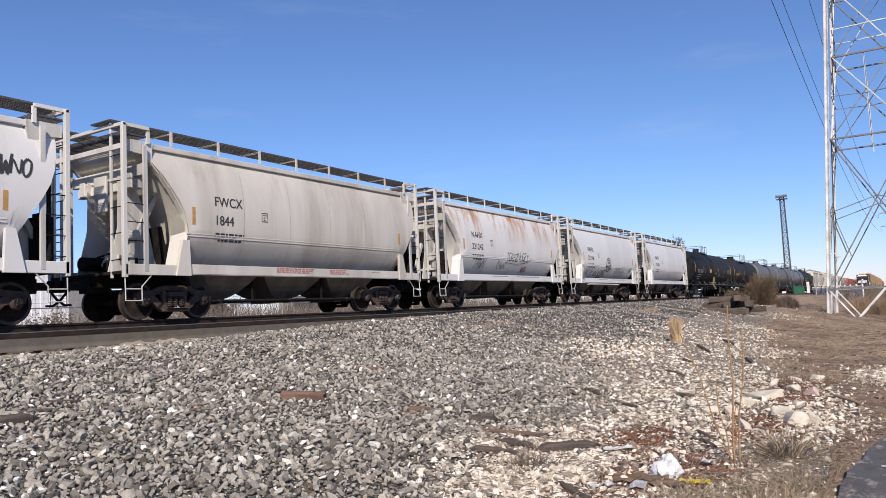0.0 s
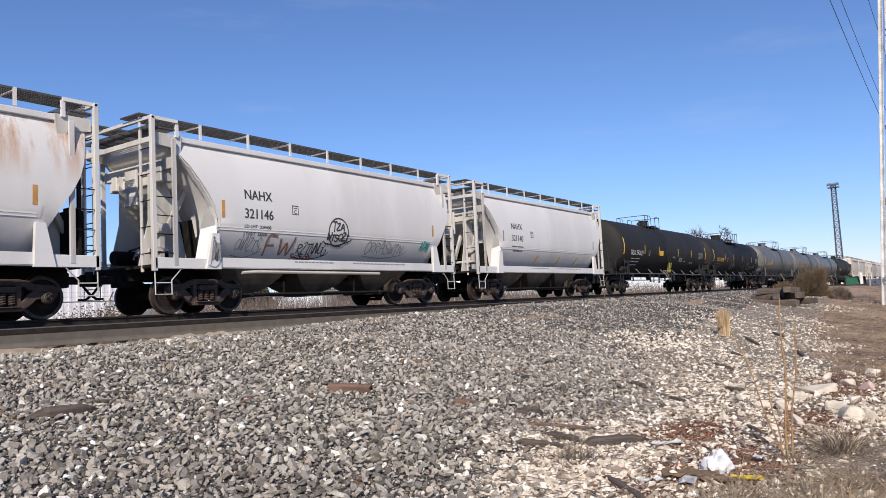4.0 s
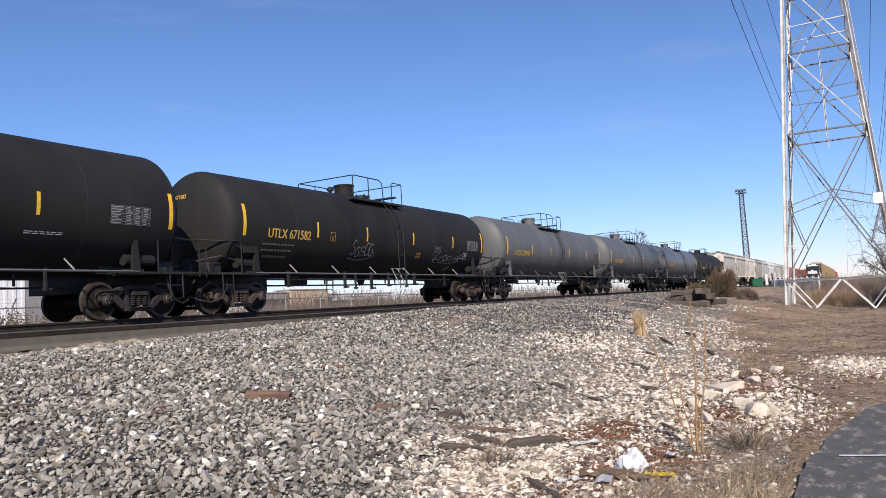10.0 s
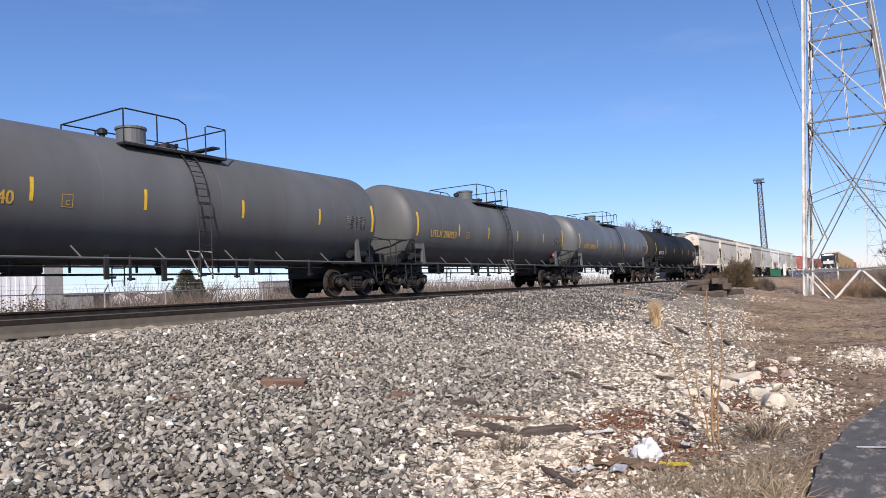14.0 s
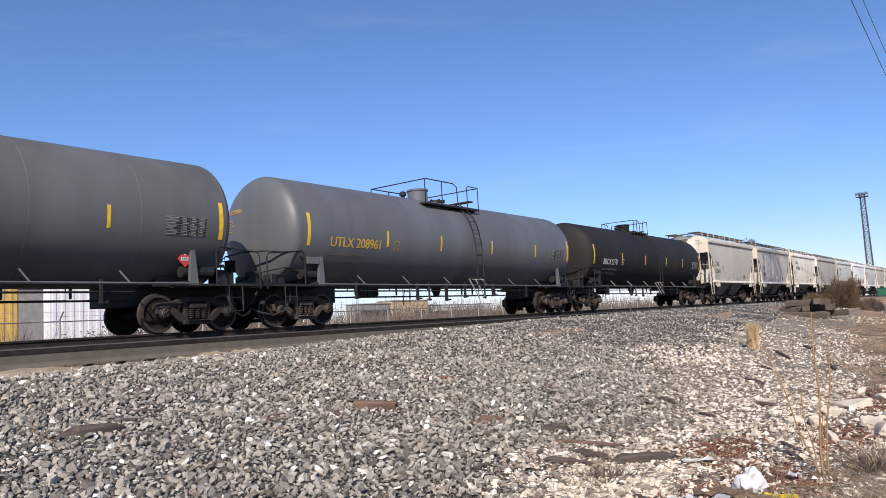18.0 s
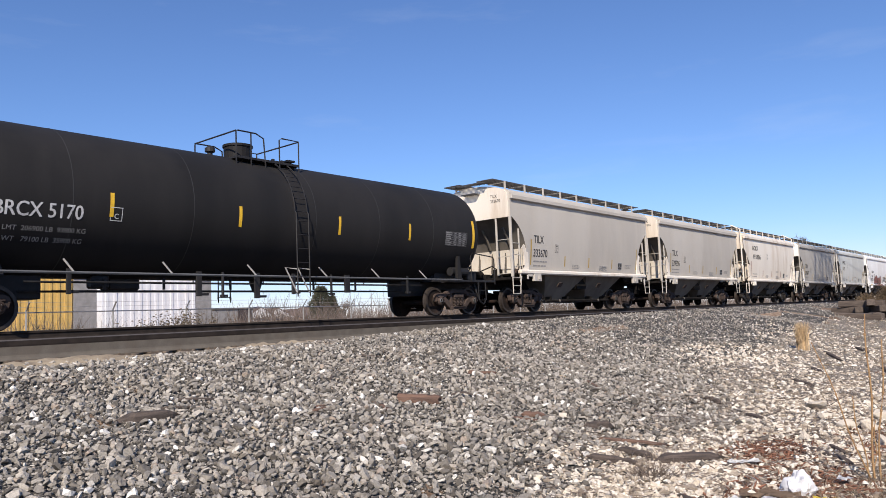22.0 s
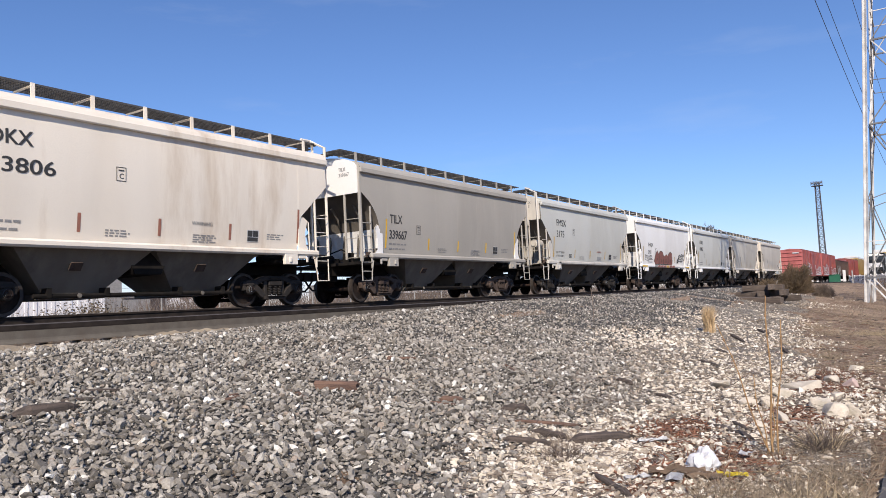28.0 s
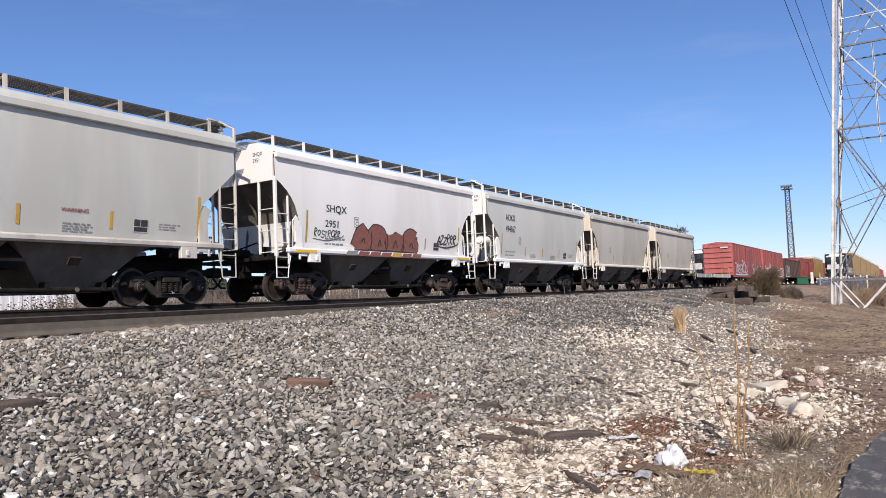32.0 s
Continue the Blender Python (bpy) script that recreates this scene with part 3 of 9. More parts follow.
def gravel():
    rng = np.random.default_rng(5)
    n = 330000
    p = 0.30
    r = (rng.random(n) * (46 ** p - 4.3 ** p) + 4.3 ** p) ** (1 / p)
    a = np.radians(rng.uniform(-8, 95, n))
    x, y = r * np.cos(a), r * np.sin(a)
    keep = (y < 10.55) & (y > -6)
    x, y, r = x[keep], y[keep], r[keep]
    ge, de = np.array([grey_edge(t) for t in x]), np.array([dirt_edge(t) for t in x])
    wob = np.array([noise.noise((t * 0.35, s * 0.35, 1.5)) for t, s in zip(x, y)]) * (0.7 + r * 0.06)
    fuzz = rng.normal(0, 0.42, len(x)) + wob
    grey = y + fuzz > ge
    lime = ~grey & (y + fuzz > de)
    dirt = ~grey & ~lime & (y > np.array([interp(t, (3, 5.75, 7.9, 9.4, 10.8, 15), (0.6, 0.6, 0.45, 0.2, -0.2, -1)) for t in x])) & (rng.random(len(x)) < 0.30)
    z = np.array([ground_z(t, s) for t, s in zip(x, y)])
    pts = np.stack([x, y, z], 1)
    base = np.clip(np.exp(rng.normal(-3.72, 0.38, len(x))), 0.010, 0.054) * np.clip(r / 14, 1.0, 1.25) ** 0.6
    pts[:, 2] += rng.uniform(-0.010, 0.020, len(x)) * (grey & (r < 20))
    for pick, form, k in ((grey & (r >= 12.5) & (r < 17), nugget, 0.86), (grey & (r >= 17), shard, 0.78)):
        stones("ballast_gravel", pts[pick], base[pick] * k, M_BALLAST, "grey crushed-stone ballast on the bank below the tracks", "gravel", rng, sink=0.0, shape=form)
    # near the path the stones lie side by side, with smaller ones wedged between them
    for pitch, size, up, label in ((0.069, 0.0295, 0.007, "grey crushed-stone ballast on the bank below the tracks"), (0.050, 0.0130, 0.0, "small broken stones wedged between the ballast")):
        gx, gy = np.meshgrid(np.arange(-7, 13.2, pitch), np.arange(-1.5, 10.6, pitch))
        gx = (gx + (np.arange(gx.shape[0]) % 2)[:, None] * pitch / 2).ravel() + rng.uniform(-0.36, 0.36, gx.size) * pitch
        gy = gy.ravel() + rng.uniform(-0.36, 0.36, gy.size) * pitch
        gr = np.hypot(gx, gy)
        near = gr < 12.9
        gx, gy, gr = gx[near], gy[near], gr[near]
        wv = np.array([noise.noise((t * 0.35, u * 0.35, 1.5)) for t, u in zip(gx, gy)]) * (0.7 + gr * 0.06) + rng.normal(0, 0.42, len(gx))
        on = gy + wv > np.array([grey_edge(t) for t in gx])
        gx, gy = gx[on], gy[on]
        gp = np.stack([gx, gy, [ground_z(t, u) for t, u in zip(gx, gy)]], 1)
        gp[:, 2] += up + rng.uniform(-0.006, 0.012, len(gx))
        stones("ballast_gravel", gp, np.clip(size * np.exp(rng.normal(0, 0.30, len(gx))), 0.010, 0.055), M_BALLAST, label, "gravel", rng, sink=0.0, shape=nugget, lie=0.42)
    keepl = lime & (rng.random(len(x)) < np.interp(r, (0, 11, 18, 30), (0.85, 0.85, 0.5, 0.35)))
    sl = np.clip(base[keepl] * np.exp(rng.normal(-0.14, 0.34, keepl.sum())), 0.009, 0.046)
    for pick, form in ((r[keepl] < 11, nugget), (r[keepl] >= 11, chunk)):
        stones("limestone_rubble", pts[keepl][pick], sl[pick], M_LIME, "pale limestone rubble and chips over dirt", "rubble", rng, shape=form)
    m = 62000
    r2 = (rng.random(m) * (30 ** 0.6 - 2.6 ** 0.6) + 2.6 ** 0.6) ** (1 / 0.6)
    a2 = np.radians(rng.uniform(2, 55, m))
    x2, y2 = r2 * np.cos(a2), r2 * np.sin(a2)
    w2 = np.array([noise.noise((t * 0.35, s * 0.35, 1.5)) for t, s in zip(x2, y2)]) * (0.7 + r2 * 0.06) + rng.normal(0, 0.5, m)
    k2 = (rng.random(m) < np.interp(r2, (0, 11, 18, 30), (1, 1, 0.6, 0.45))) & (y2 + w2 < np.array([grey_edge(t) for t in x2])) & (y2 + w2 > np.array([dirt_edge(t) for t in x2]) - 0.3)
    x2, y2, r2 = x2[k2], y2[k2], r2[k2]
    p2 = np.stack([x2, y2, [ground_z(t, s) + 0.004 for t, s in zip(x2, y2)]], 1)
    stones("limestone_chips", p2, np.exp(rng.normal(-4.05, 0.35, len(x2))) * np.clip(r2 / 10, 1, 2) ** 0.3, M_LIME, "fine pale limestone chips mixed with dirt", "rubble", rng, shape=shard)
    # a spill of limestone chips by the path
    q = 3800
    p3 = np.stack([rng.normal(14.9, 0.75, q), rng.normal(0.12, 0.30, q)], 1)
    p3 = np.column_stack([p3, [ground_z(a, b) for a, b in p3]])
    stones("limestone_spill", p3, np.exp(rng.normal(-3.85, 0.4, q)), M_LIME, "spilled patch of pale limestone chips on dirt", "rubble", rng, shape=shard)
    stones("field_stones", pts[dirt], base[dirt] * rng.uniform(0.22, 0.62, dirt.sum()), M_RUBBLE, "small brown stones and clods scattered on bare dirt", "stones", rng, shape=shard)


gravel()


def grit_material(name, tones):
    """Small stones packed in the gaps: broken cells in several tones with dark joints."""
    m = bpy.data.materials.new(name)
    m.use_nodes = True
    n, ln = m.node_tree.nodes, m.node_tree.links
    b = n["Principled BSDF"]
    co = n.new("ShaderNodeTexCoord")
    cell, gap = n.new("ShaderNodeTexVoronoi"), n.new("ShaderNodeTexVoronoi")
    gap.feature = "DISTANCE_TO_EDGE"
    for v in (cell, gap):
        v.inputs["Scale"].default_value = 34.0
        ln.new(co.outputs["Object"], v.inputs["Vector"])
    bw = n.new("ShaderNodeSeparateColor")
    ln.new(cell.outputs["Color"], bw.inputs[0])
    r = n.new("ShaderNodeValToRGB")
    for k, (p, c) in enumerate(zip((0.0, 0.5, 1.0), tones)):
        e = r.color_ramp.elements[k] if k < 2 else r.color_ramp.elements.new(1.0)
        e.position, e.color = p, (*c, 1)
    ln.new(bw.outputs[0], r.inputs[0])
    mr = n.new("ShaderNodeMapRange")
    mr.inputs[1].default_value, mr.inputs[2].default_value, mr.inputs[3].default_value = 0.0, 0.16, 0.25
    ln.new(gap.outputs["Distance"], mr.inputs[0])
    mx = n.new("ShaderNodeMix")
    mx.data_type, mx.blend_type = "RGBA", "MULTIPLY"
    mx.inputs[0].default_value = 1
    ln.new(r.outputs[0], mx.inputs[6])
    ln.new(mr.outputs[0], mx.inputs[7])
    ln.new(mx.outputs[2], b.inputs["Base Color"])
    b.inputs["Roughness"].default_value = 0.95
    bp = n.new("ShaderNodeBump")
    bp.inputs["Strength"].default_value, bp.inputs["Distance"].default_value = 1.0, 0.02
    ln.new(mr.outputs[0], bp.inputs["Height"])
    ln.new(bp.outputs[0], b.inputs["Normal"])
    return m


def ballast_base():
    """Fine grit in the gaps between the bank's stones, darkened for shade."""
    bm = bmesh.new()
    xs, fs = np.arange(-8, 60.1, 0.5), np.linspace(0, 1, 24)
    rows = []
    for x in xs:
        e = grey_edge(x) - 0.2
        rows.append([bm.verts.new((x, e + (10.8 - e) * f, ground_z(x, e + (10.8 - e) * f) + (0.006 if f > 0 else -0.03))) for f in fs])
    for a, b in zip(rows, rows[1:]):
        for k in range(len(fs) - 1):
            bm.faces.new((a[k], b[k], b[k + 1], a[k + 1]))
    grey = grit_material("shade_dark_ballast_fines", ((0.04, 0.036, 0.032), (0.105, 0.097, 0.087), (0.21, 0.195, 0.172)))
    tagged(part("ballast_fines", bm, grey), "grit between the stones of the bank, darkened for shade", "gravel", kind="structure")
    # pale limestone grit trodden into the dirt, thinning out in patches towards its edge
    bm = bmesh.new()
    xs, fs = np.arange(-0.9, 44.1, 0.3), np.linspace(0, 1, 26)
    rows = []
    for x in xs:
        lo, hi = dirt_edge(x) - 0.5, grey_edge(x) + 0.3
        row = []
        for f in fs:
            y = lo + (hi - lo) * f
            cover = 3.2 * min(f, 1 - f) + 0.9 * noise.noise((x * 0.8, y * 0.8, 11.0)) + 0.4 * noise.noise((x * 2.6, y * 2.6, 12.0)) - 0.05 - max(0, (x - 16) * 0.02) - max(0, (3.6 - x) * 0.25)
            row.append(bm.verts.new((x, y, ground_z(x, y) + max(-0.03, min(0.016, cover * 0.06)))))
        rows.append(row)
    for a, b in zip(rows, rows[1:]):
        for k in range(len(fs) - 1):
            bm.faces.new((a[k], b[k], b[k + 1], a[k + 1]))
    pale = grit_material("pale_limestone_fines", ((0.17, 0.135, 0.10), (0.34, 0.285, 0.22), (0.58, 0.51, 0.42)))
    tagged(part("limestone_fines", bm, pale), "pale limestone grit trodden into the dirt", "gravel", kind="structure")


ballast_base()


# ---- tracks ----
def near_shift(x):
    """The empty track drifts towards the viewer far down the line."""
    return interp(x, (40, 60, 80, 100, 120, 450), (0, -0.5, -1.5, -2.7, -3.4, -4.6))


def rail_mesh(name, x0, x1, mats, shift=None, web=0.010, h=0.186, cap=0.006):
    k = h / 0.186
    prof = [(-0.076, 0), (0.076, 0), (0.076, 0.011), (web + 0.012, 0.032 * k), (web, 0.05 * k), (web, 0.125 * k), (0.036, 0.14 * k), (0.037, 0.178 * k), (0.028, h), (-0.028, h), (-0.037, 0.178 * k),
            (-0.036, 0.14 * k), (-web, 0.125 * k), (-web, 0.05 * k), (-web - 0.012, 0.032 * k), (-0.076, 0.011)]
    bm = loft(bmesh.new(), [[(x, y + (shift(x) if shift else 0), z - h) for y, z in prof] for x in np.linspace(x0, x1, 60)])
    for f in bm.faces:
        c = f.calc_center_median().z
        if c > -cap:
            f.material_index = 2 if len(mats) > 2 and -0.011 < c < -0.002 else 1
    bmesh.ops.recalc_face_normals(bm, faces=bm.faces[:])
    me = bpy.data.meshes.new(name)
    bm.to_mesh(me)
    bm.free()
    for m in mats:
        me.materials.append(m)
    return me


TRACK_Y, NEAR_Y, NEAR_TOP = 16.6, 12.02, -0.15


def track_bed():
    bm = bmesh.new()
    ys = np.arange(12.9, 18.91, 0.3)
    rows = []
    for x in np.concatenate([np.arange(-8, 40, 0.3), np.arange(40, 130, 2.0), np.arange(130, 420, 20.0)]):
        rows.append([bm.verts.new((x, y, ground_z(x, y) + 0.03 * min(1, (y - 12.9) * 3, (18.9 - y) * 3) * (1 + noise.noise((x * 4, y * 4, 2.0))) - 0.01)) for y in ys])
    for a, b in zip(rows, rows[1:]):
        for k in range(len(ys) - 1):
            bm.faces.new((a[k], b[k], b[k + 1], a[k + 1]))
    tagged(part("track_bed", bm, M_BED), "oil-darkened ballast bed under the main track", "track bed", kind="structure")


track_bed()


def track(name, y, top, x0, x1, mats, label, ties, shift=None):
    t = thing(name, label, "railway track", m=pose(0, y, top), kind="structure")
    me = rail_mesh("rail", x0, x1, mats, shift, 0.031, 0.29, 0.088) if shift else rail_mesh("rail", x0, x1, mats)
    for s in (-0.753, 0.753):
        hang("rail", me if s < 0 or not shift else rail_mesh("rail", x0, x1, [M_RAILD, M_RAILD, M_SHINE], shift), t, "steel rail with a worn head", pose(0, s, 0))
    bm = B((0, 0, 0, 0.23, 2.6, 0.17), bevel=0.012)
    tie = bpy.data.meshes.new("sleeper")
    bm.to_mesh(tie)
    bm.free()
    tie.materials.append(M_TIE)
    bm = B((0, 0, 0, 0.2, 0.36, 0.02), (0.06, -0.12, 0.012, 0.03, 0.03, 0.022), (-0.06, -0.12, 0.012, 0.03, 0.03, 0.022))
    plate = bpy.data.meshes.new("tie_plate")
    bm.to_mesh(plate)
    bm.free()
    plate.materials.append(M_PLATE)
    rnd = random.Random(len(name))
    for i in range(ties):
        x = -7 + i * 0.52
        dy = rnd.uniform(-0.09, 0.05)
        hang("sleeper", tie, t, m=pose(x, dy, -0.287 - (0.104 if shift else 0) + rnd.uniform(-0.012, 0.004), 0, 0, rnd.uniform(-1.2, 1.2)))
        if shift and x < 34:
            hang("tie_plate", plate, t, m=pose(x, -0.753, -0.298, 0, 0, 0))


track("near_track", NEAR_Y, NEAR_TOP, -90, 500, [M_RAIL, M_RAILD, M_SHINE], "empty railway track with rusted rails on timber sleepers", 100, near_shift)
def sand_drift():
    """Blown sand and crumbled timber lying in humps between the sleeper ends and the rail foot."""
    bm = bmesh.new()
    y0, ys = NEAR_Y - 0.753, np.linspace(-1.05, -0.06, 12)
    rows = []
    for x in np.arange(-6, 46, 0.11):
        hump = 0.5 + 1.1 * noise.noise((x * 0.55, 2.0, 5.0)) + 0.6 * noise.noise((x * 2.3, 1.0, 9.0))
        row = []
        for d in ys:
            f = math.sin(math.pi * min(1, max(0, (d + 1.05) / 0.98))) ** 0.6
            z = min(-0.54, crest(x) - 0.02) + f * (0.07 + max(0, -0.54 - crest(x)) + 0.055 * hump + 0.05 * noise.noise((x * 6, d * 9, 4.0)))
            row.append(bm.verts.new((x, y0 + d + near_shift(x), z)))
        rows.append(row)
    for a, b in zip(rows, rows[1:]):
        for k in range(len(ys) - 1):
            bm.faces.new((a[k], b[k], b[k + 1], a[k + 1]))
    tan = paint("tan_sand_and_rotten_timber", (0.40, 0.325, 0.225), (0.27, 0.215, 0.15), 3.5, 0.95, c3=(0.13, 0.10, 0.075), amount=0.5, bump=0.8, fine=40)
    tagged(part("sand_drift", bm, tan, smooth=True), "tan sand drift along the foot of the near rail", "sand", kind="stuff")


sand_drift()
track("train_track", TRACK_Y, 0.0, -160, 800, [M_RAILD, M_SHINE], "main railway track with dark rails under the train", 110)


# ---- rolling stock: x runs along the car, its front at -x; the near side is -y; z = 0 at the rail head ----
WR = 0.457
SHARED = {}


def share(key, make):
    if key not in SHARED:
        SHARED[key] = make()
    return SHARED[key]


def as_mesh(name, bm, mats, smooth=False):
    me = bpy.data.meshes.new(name)
    bmesh.ops.recalc_face_normals(bm, faces=bm.faces[:])
    bm.to_mesh(me)
    bm.free()
    for m in mats if isinstance(mats, (list, tuple)) else [mats]:
        me.materials.append(m)
    if smooth:
        for p in me.polygons:
            p.use_smooth = True
    return me


def wheelset_mesh():
    bm = bmesh.new()
    n = 28
    for s in (-1, 1):
        rings = []
        prof = [(0.66, 0.10), (0.72, 0.12), (0.735, 0.30), (0.715, 0.375), (0.69, 0.40), (0.69, WR + 0.026), (0.715, WR + 0.026), (0.73, WR), (0.826, WR - 0.004), (0.826, 0.385), (0.79, 0.365), (0.775, 0.30), (0.79, 0.13), (0.82, 0.10)]
        for y, r in prof:
            rings.append([(r * math.cos(2 * math.pi * t / n), s * y, r * math.sin(2 * math.pi * t / n)) for t in range(n)])
        loft(bm, rings)
    for f in bm.faces:
        c = f.calc_center_median()
        rr = math.hypot(c.x, c.z)
        if 0.39 < rr and abs(c.y) > 0.7:
            f.material_index = 1 if abs(c.y) > 0.8 or rr > 0.44 else 0
    loft(bm, [[(0.085 * math.cos(t * math.pi / 6), y, 0.085 * math.sin(t * math.pi / 6)) for t in range(12)] for y in (-1.02, 1.02)])
    for s in (-1, 1):
        for a in range(3):
            disc_y(bm, 0.062 * math.cos(a * 2.09), s * 1.165, 0.062 * math.sin(a * 2.09), 0.018, 0.035, 6, mat=2)
        disc_y(bm, 0, s * 1.12, 0, 0.098, 0.06, 14, mat=2)
        disc_y(bm, 0, s * 1.155, 0, 0.045, 0.03, 10, mat=2)
    return as_mesh("wheelset", bm, [M_WHEEL, M_TREAD, M_CAP])


def side_frame_mesh(mat):
    """Cast side frame: arched top member, swept lower member, spring seat, window posts and two pedestals with bearing housings."""
    bm = bmesh.new()
    top = [(-1.13, 0.57), (-1.10, 0.66), (-1.0, 0.705), (-0.78, 0.715), (-0.62, 0.735), (-0.46, 0.805), (-0.30, 0.835), (0.30, 0.835), (0.46, 0.805), (0.62, 0.735), (0.78, 0.715), (1.0, 0.705), (1.10, 0.66), (1.13, 0.57)]
    low = [(1.04, 0.57), (0.74, 0.575), (0.58, 0.595), (0.42, 0.68), (0.27, 0.705), (-0.27, 0.705), (-0.42, 0.68), (-0.58, 0.595), (-0.74, 0.575), (-1.04, 0.57)]
    prism(top + low, -0.085, 0.075, bm)
    for e in (-1, 1):
        prism([(e * 0.80, 0.60), (e * 0.66, 0.62), (e * 0.50, 0.50), (e * 0.36, 0.36), (e * 0.22, 0.29), (e * 0.22, 0.165), (e * 0.34, 0.175), (e * 0.52, 0.27), (e * 0.66, 0.40), (e * 0.78, 0.43)], -0.075, 0.07, bm)
        prism([(e * 0.26, 0.72), (e * 0.38, 0.72), (e * 0.36, 0.28), (e * 0.25, 0.26)], -0.07, 0.065, bm)
        prism([(e * 1.13, 0.60), (e * 1.02, 0.60), (e * 1.0, 0.45), (e * 1.09, 0.43)], -0.075, 0.07, bm)
        box(bm, e * 0.89, -0.01, WR + 0.145, 0.27, 0.20, 0.06)
        disc_y(bm, e * 0.89, -0.03, WR, 0.128, 0.2, 16)
        disc_y(bm, e * 0.89, -0.075, WR, 0.145, 0.04, 16)
        box(bm, e * 0.56, -0.095, 0.655, 0.22, 0.03, 0.04, 0, -e * 22, 0)
    box(bm, 0, 0, 0.225, 0.80, 0.26, 0.10)
    box(bm, 0, -0.03, 0.262, 0.66, 0.30, 0.03)
    box(bm, 0, -0.035, 0.615, 0.48, 0.22, 0.12)
    box(bm, 0, -0.10, 0.77, 0.34, 0.05, 0.05)
    bmesh.ops.recalc_face_normals(bm, faces=bm.faces[:])
    bmesh.ops.bevel(bm, geom=[e for e in bm.edges if len(e.link_faces) == 2 and e.calc_face_angle(0) > 0.6], offset=0.014, segments=1, affect="EDGES", clamp_overlap=True)
    return as_mesh("side_frame", bm, mat)


def spring_mesh(mat):
    """One coil spring of the bogie, with its inner coil."""
    bm = bmesh.new()
    tube(bm, [(0.062 * math.cos(a * 0.9), 0.062 * math.sin(a * 0.9) - 0.03, 0.30 + 0.245 * a / 36) for a in range(37)], 0.017, 5)
    tube(bm, [(0, -0.03, 0.3), (0, -0.03, 0.54)], 0.035, 6)
    return as_mesh("spring", bm, mat)


def bolster_mesh():
    bm = B((0, 0, 0.60, 0.40, 2.2, 0.2), (0, 0, 0.78, 0.5, 0.7, 0.16), (0.0, 0.72, 0.74, 0.3, 0.3, 0.08), (0.0, -0.72, 0.74, 0.3, 0.3, 0.08),
           (0.33, 0, 0.42, 0.08, 1.75, 0.12), (-0.33, 0, 0.42, 0.08, 1.75, 0.12), bevel=0.012)
    for s in (-1, 1):
        for k in (-1, 1):
            box(bm, s * 0.43, k * 0.75, 0.45, 0.06, 0.16, 0.28)
    return as_mesh("bogie", bm, M_UNDER)


WHEELSETS = []


def bogie(car, x, mat=None):
    mat = mat or M_TRUCK
    tone = "rusty" if mat is M_TRUCK else "grimy black"
    t = hang("bogie", share("bolster", bolster_mesh), car, "dark cast bogie bolster", pose(x, 0, 0))
    for s in (-1, 1):
        hang("side_frame", share("sframe" + tone, lambda: side_frame_mesh(mat)), t, tone + " cast-steel side frame", pose(0, s * 0.99, 0, 0, 0, 0 if s < 0 else 180))
        for x in (-0.17, 0, 0.17):
            hang("spring", share("spring" + tone, lambda: spring_mesh(mat)), t, "", pose(x, s * 1.02, 0))
    for s in (-1, 1):
        w = hang("wheelset", share("wheelset", wheelset_mesh), t, "steel wheels with bright treads on one axle", pose(s * 0.89, 0, WR))
        WHEELSETS.append(w)


def coupler_mesh():
    bm = B((-0.05, 0, 0.86, 0.7, 0.16, 0.18), (-0.42, 0, 0.86, 0.26, 0.3, 0.28), (-0.56, 0.08, 0.86, 0.12, 0.12, 0.26), (0.35, 0, 0.86, 0.5, 0.34, 0.34), bevel=0.02)
    tube(bm, [(-0.1, 0.32, 0.75), (-0.25, 0.34, 0.55), (-0.45, 0.30, 0.42), (-0.66, 0.22, 0.42)], 0.03, 6)
    return as_mesh("coupler", bm, M_UNDER)


def coupler(car, x, front):
    hang("coupler", share("coupler", coupler_mesh), car, "", pose(x, 0, 0, 0, 0, 0 if front else 180))


def ladder(name, car, mat, x0, x1, y, z0, z1, step=0.40, r=0.013, stile=0.0):
    """Grab-iron ladder in the plane of the side; x0 = x1 gives one across the end (y is then a pair)."""
    bm = bmesh.new()
    k = 0
    z = z0
    while z < z1 + 0.01:
        if isinstance(y, tuple):
            tube(bm, [(x0, y[0], z), (x0, y[1], z)], r, 5)
        else:
            tube(bm, [(x0, y, z), (x1, y, z)], r, 5)
        z += step
    if stile:
        for q in ((x0, x1) if not isinstance(y, tuple) else (x0,)):
            for yy in (y if isinstance(y, tuple) else (y,)):
                box(bm, q, yy, (z0 + z1) / 2, stile, stile, z1 - z0 + 0.3)
    return part(name, bm, mat, car, kind="stuff")


def grating(car, x0, x1, y0, y1, z, name="running_board"):
    """Open steel walkway: bearing bars and cross rods."""
    bm = bmesh.new()
    for y in np.linspace(y0, y1, 8):
        box(bm, (x0 + x1) / 2, y, z, x1 - x0, 0.008, 0.035)
    x = x0
    while x < x1:
        box(bm, x, (y0 + y1) / 2, z + 0.008, 0.011, y1 - y0, 0.02)
        x += 0.05
    return part(name, bm, M_GRATE, car, "galvanised open-mesh walkway", kind="stuff")


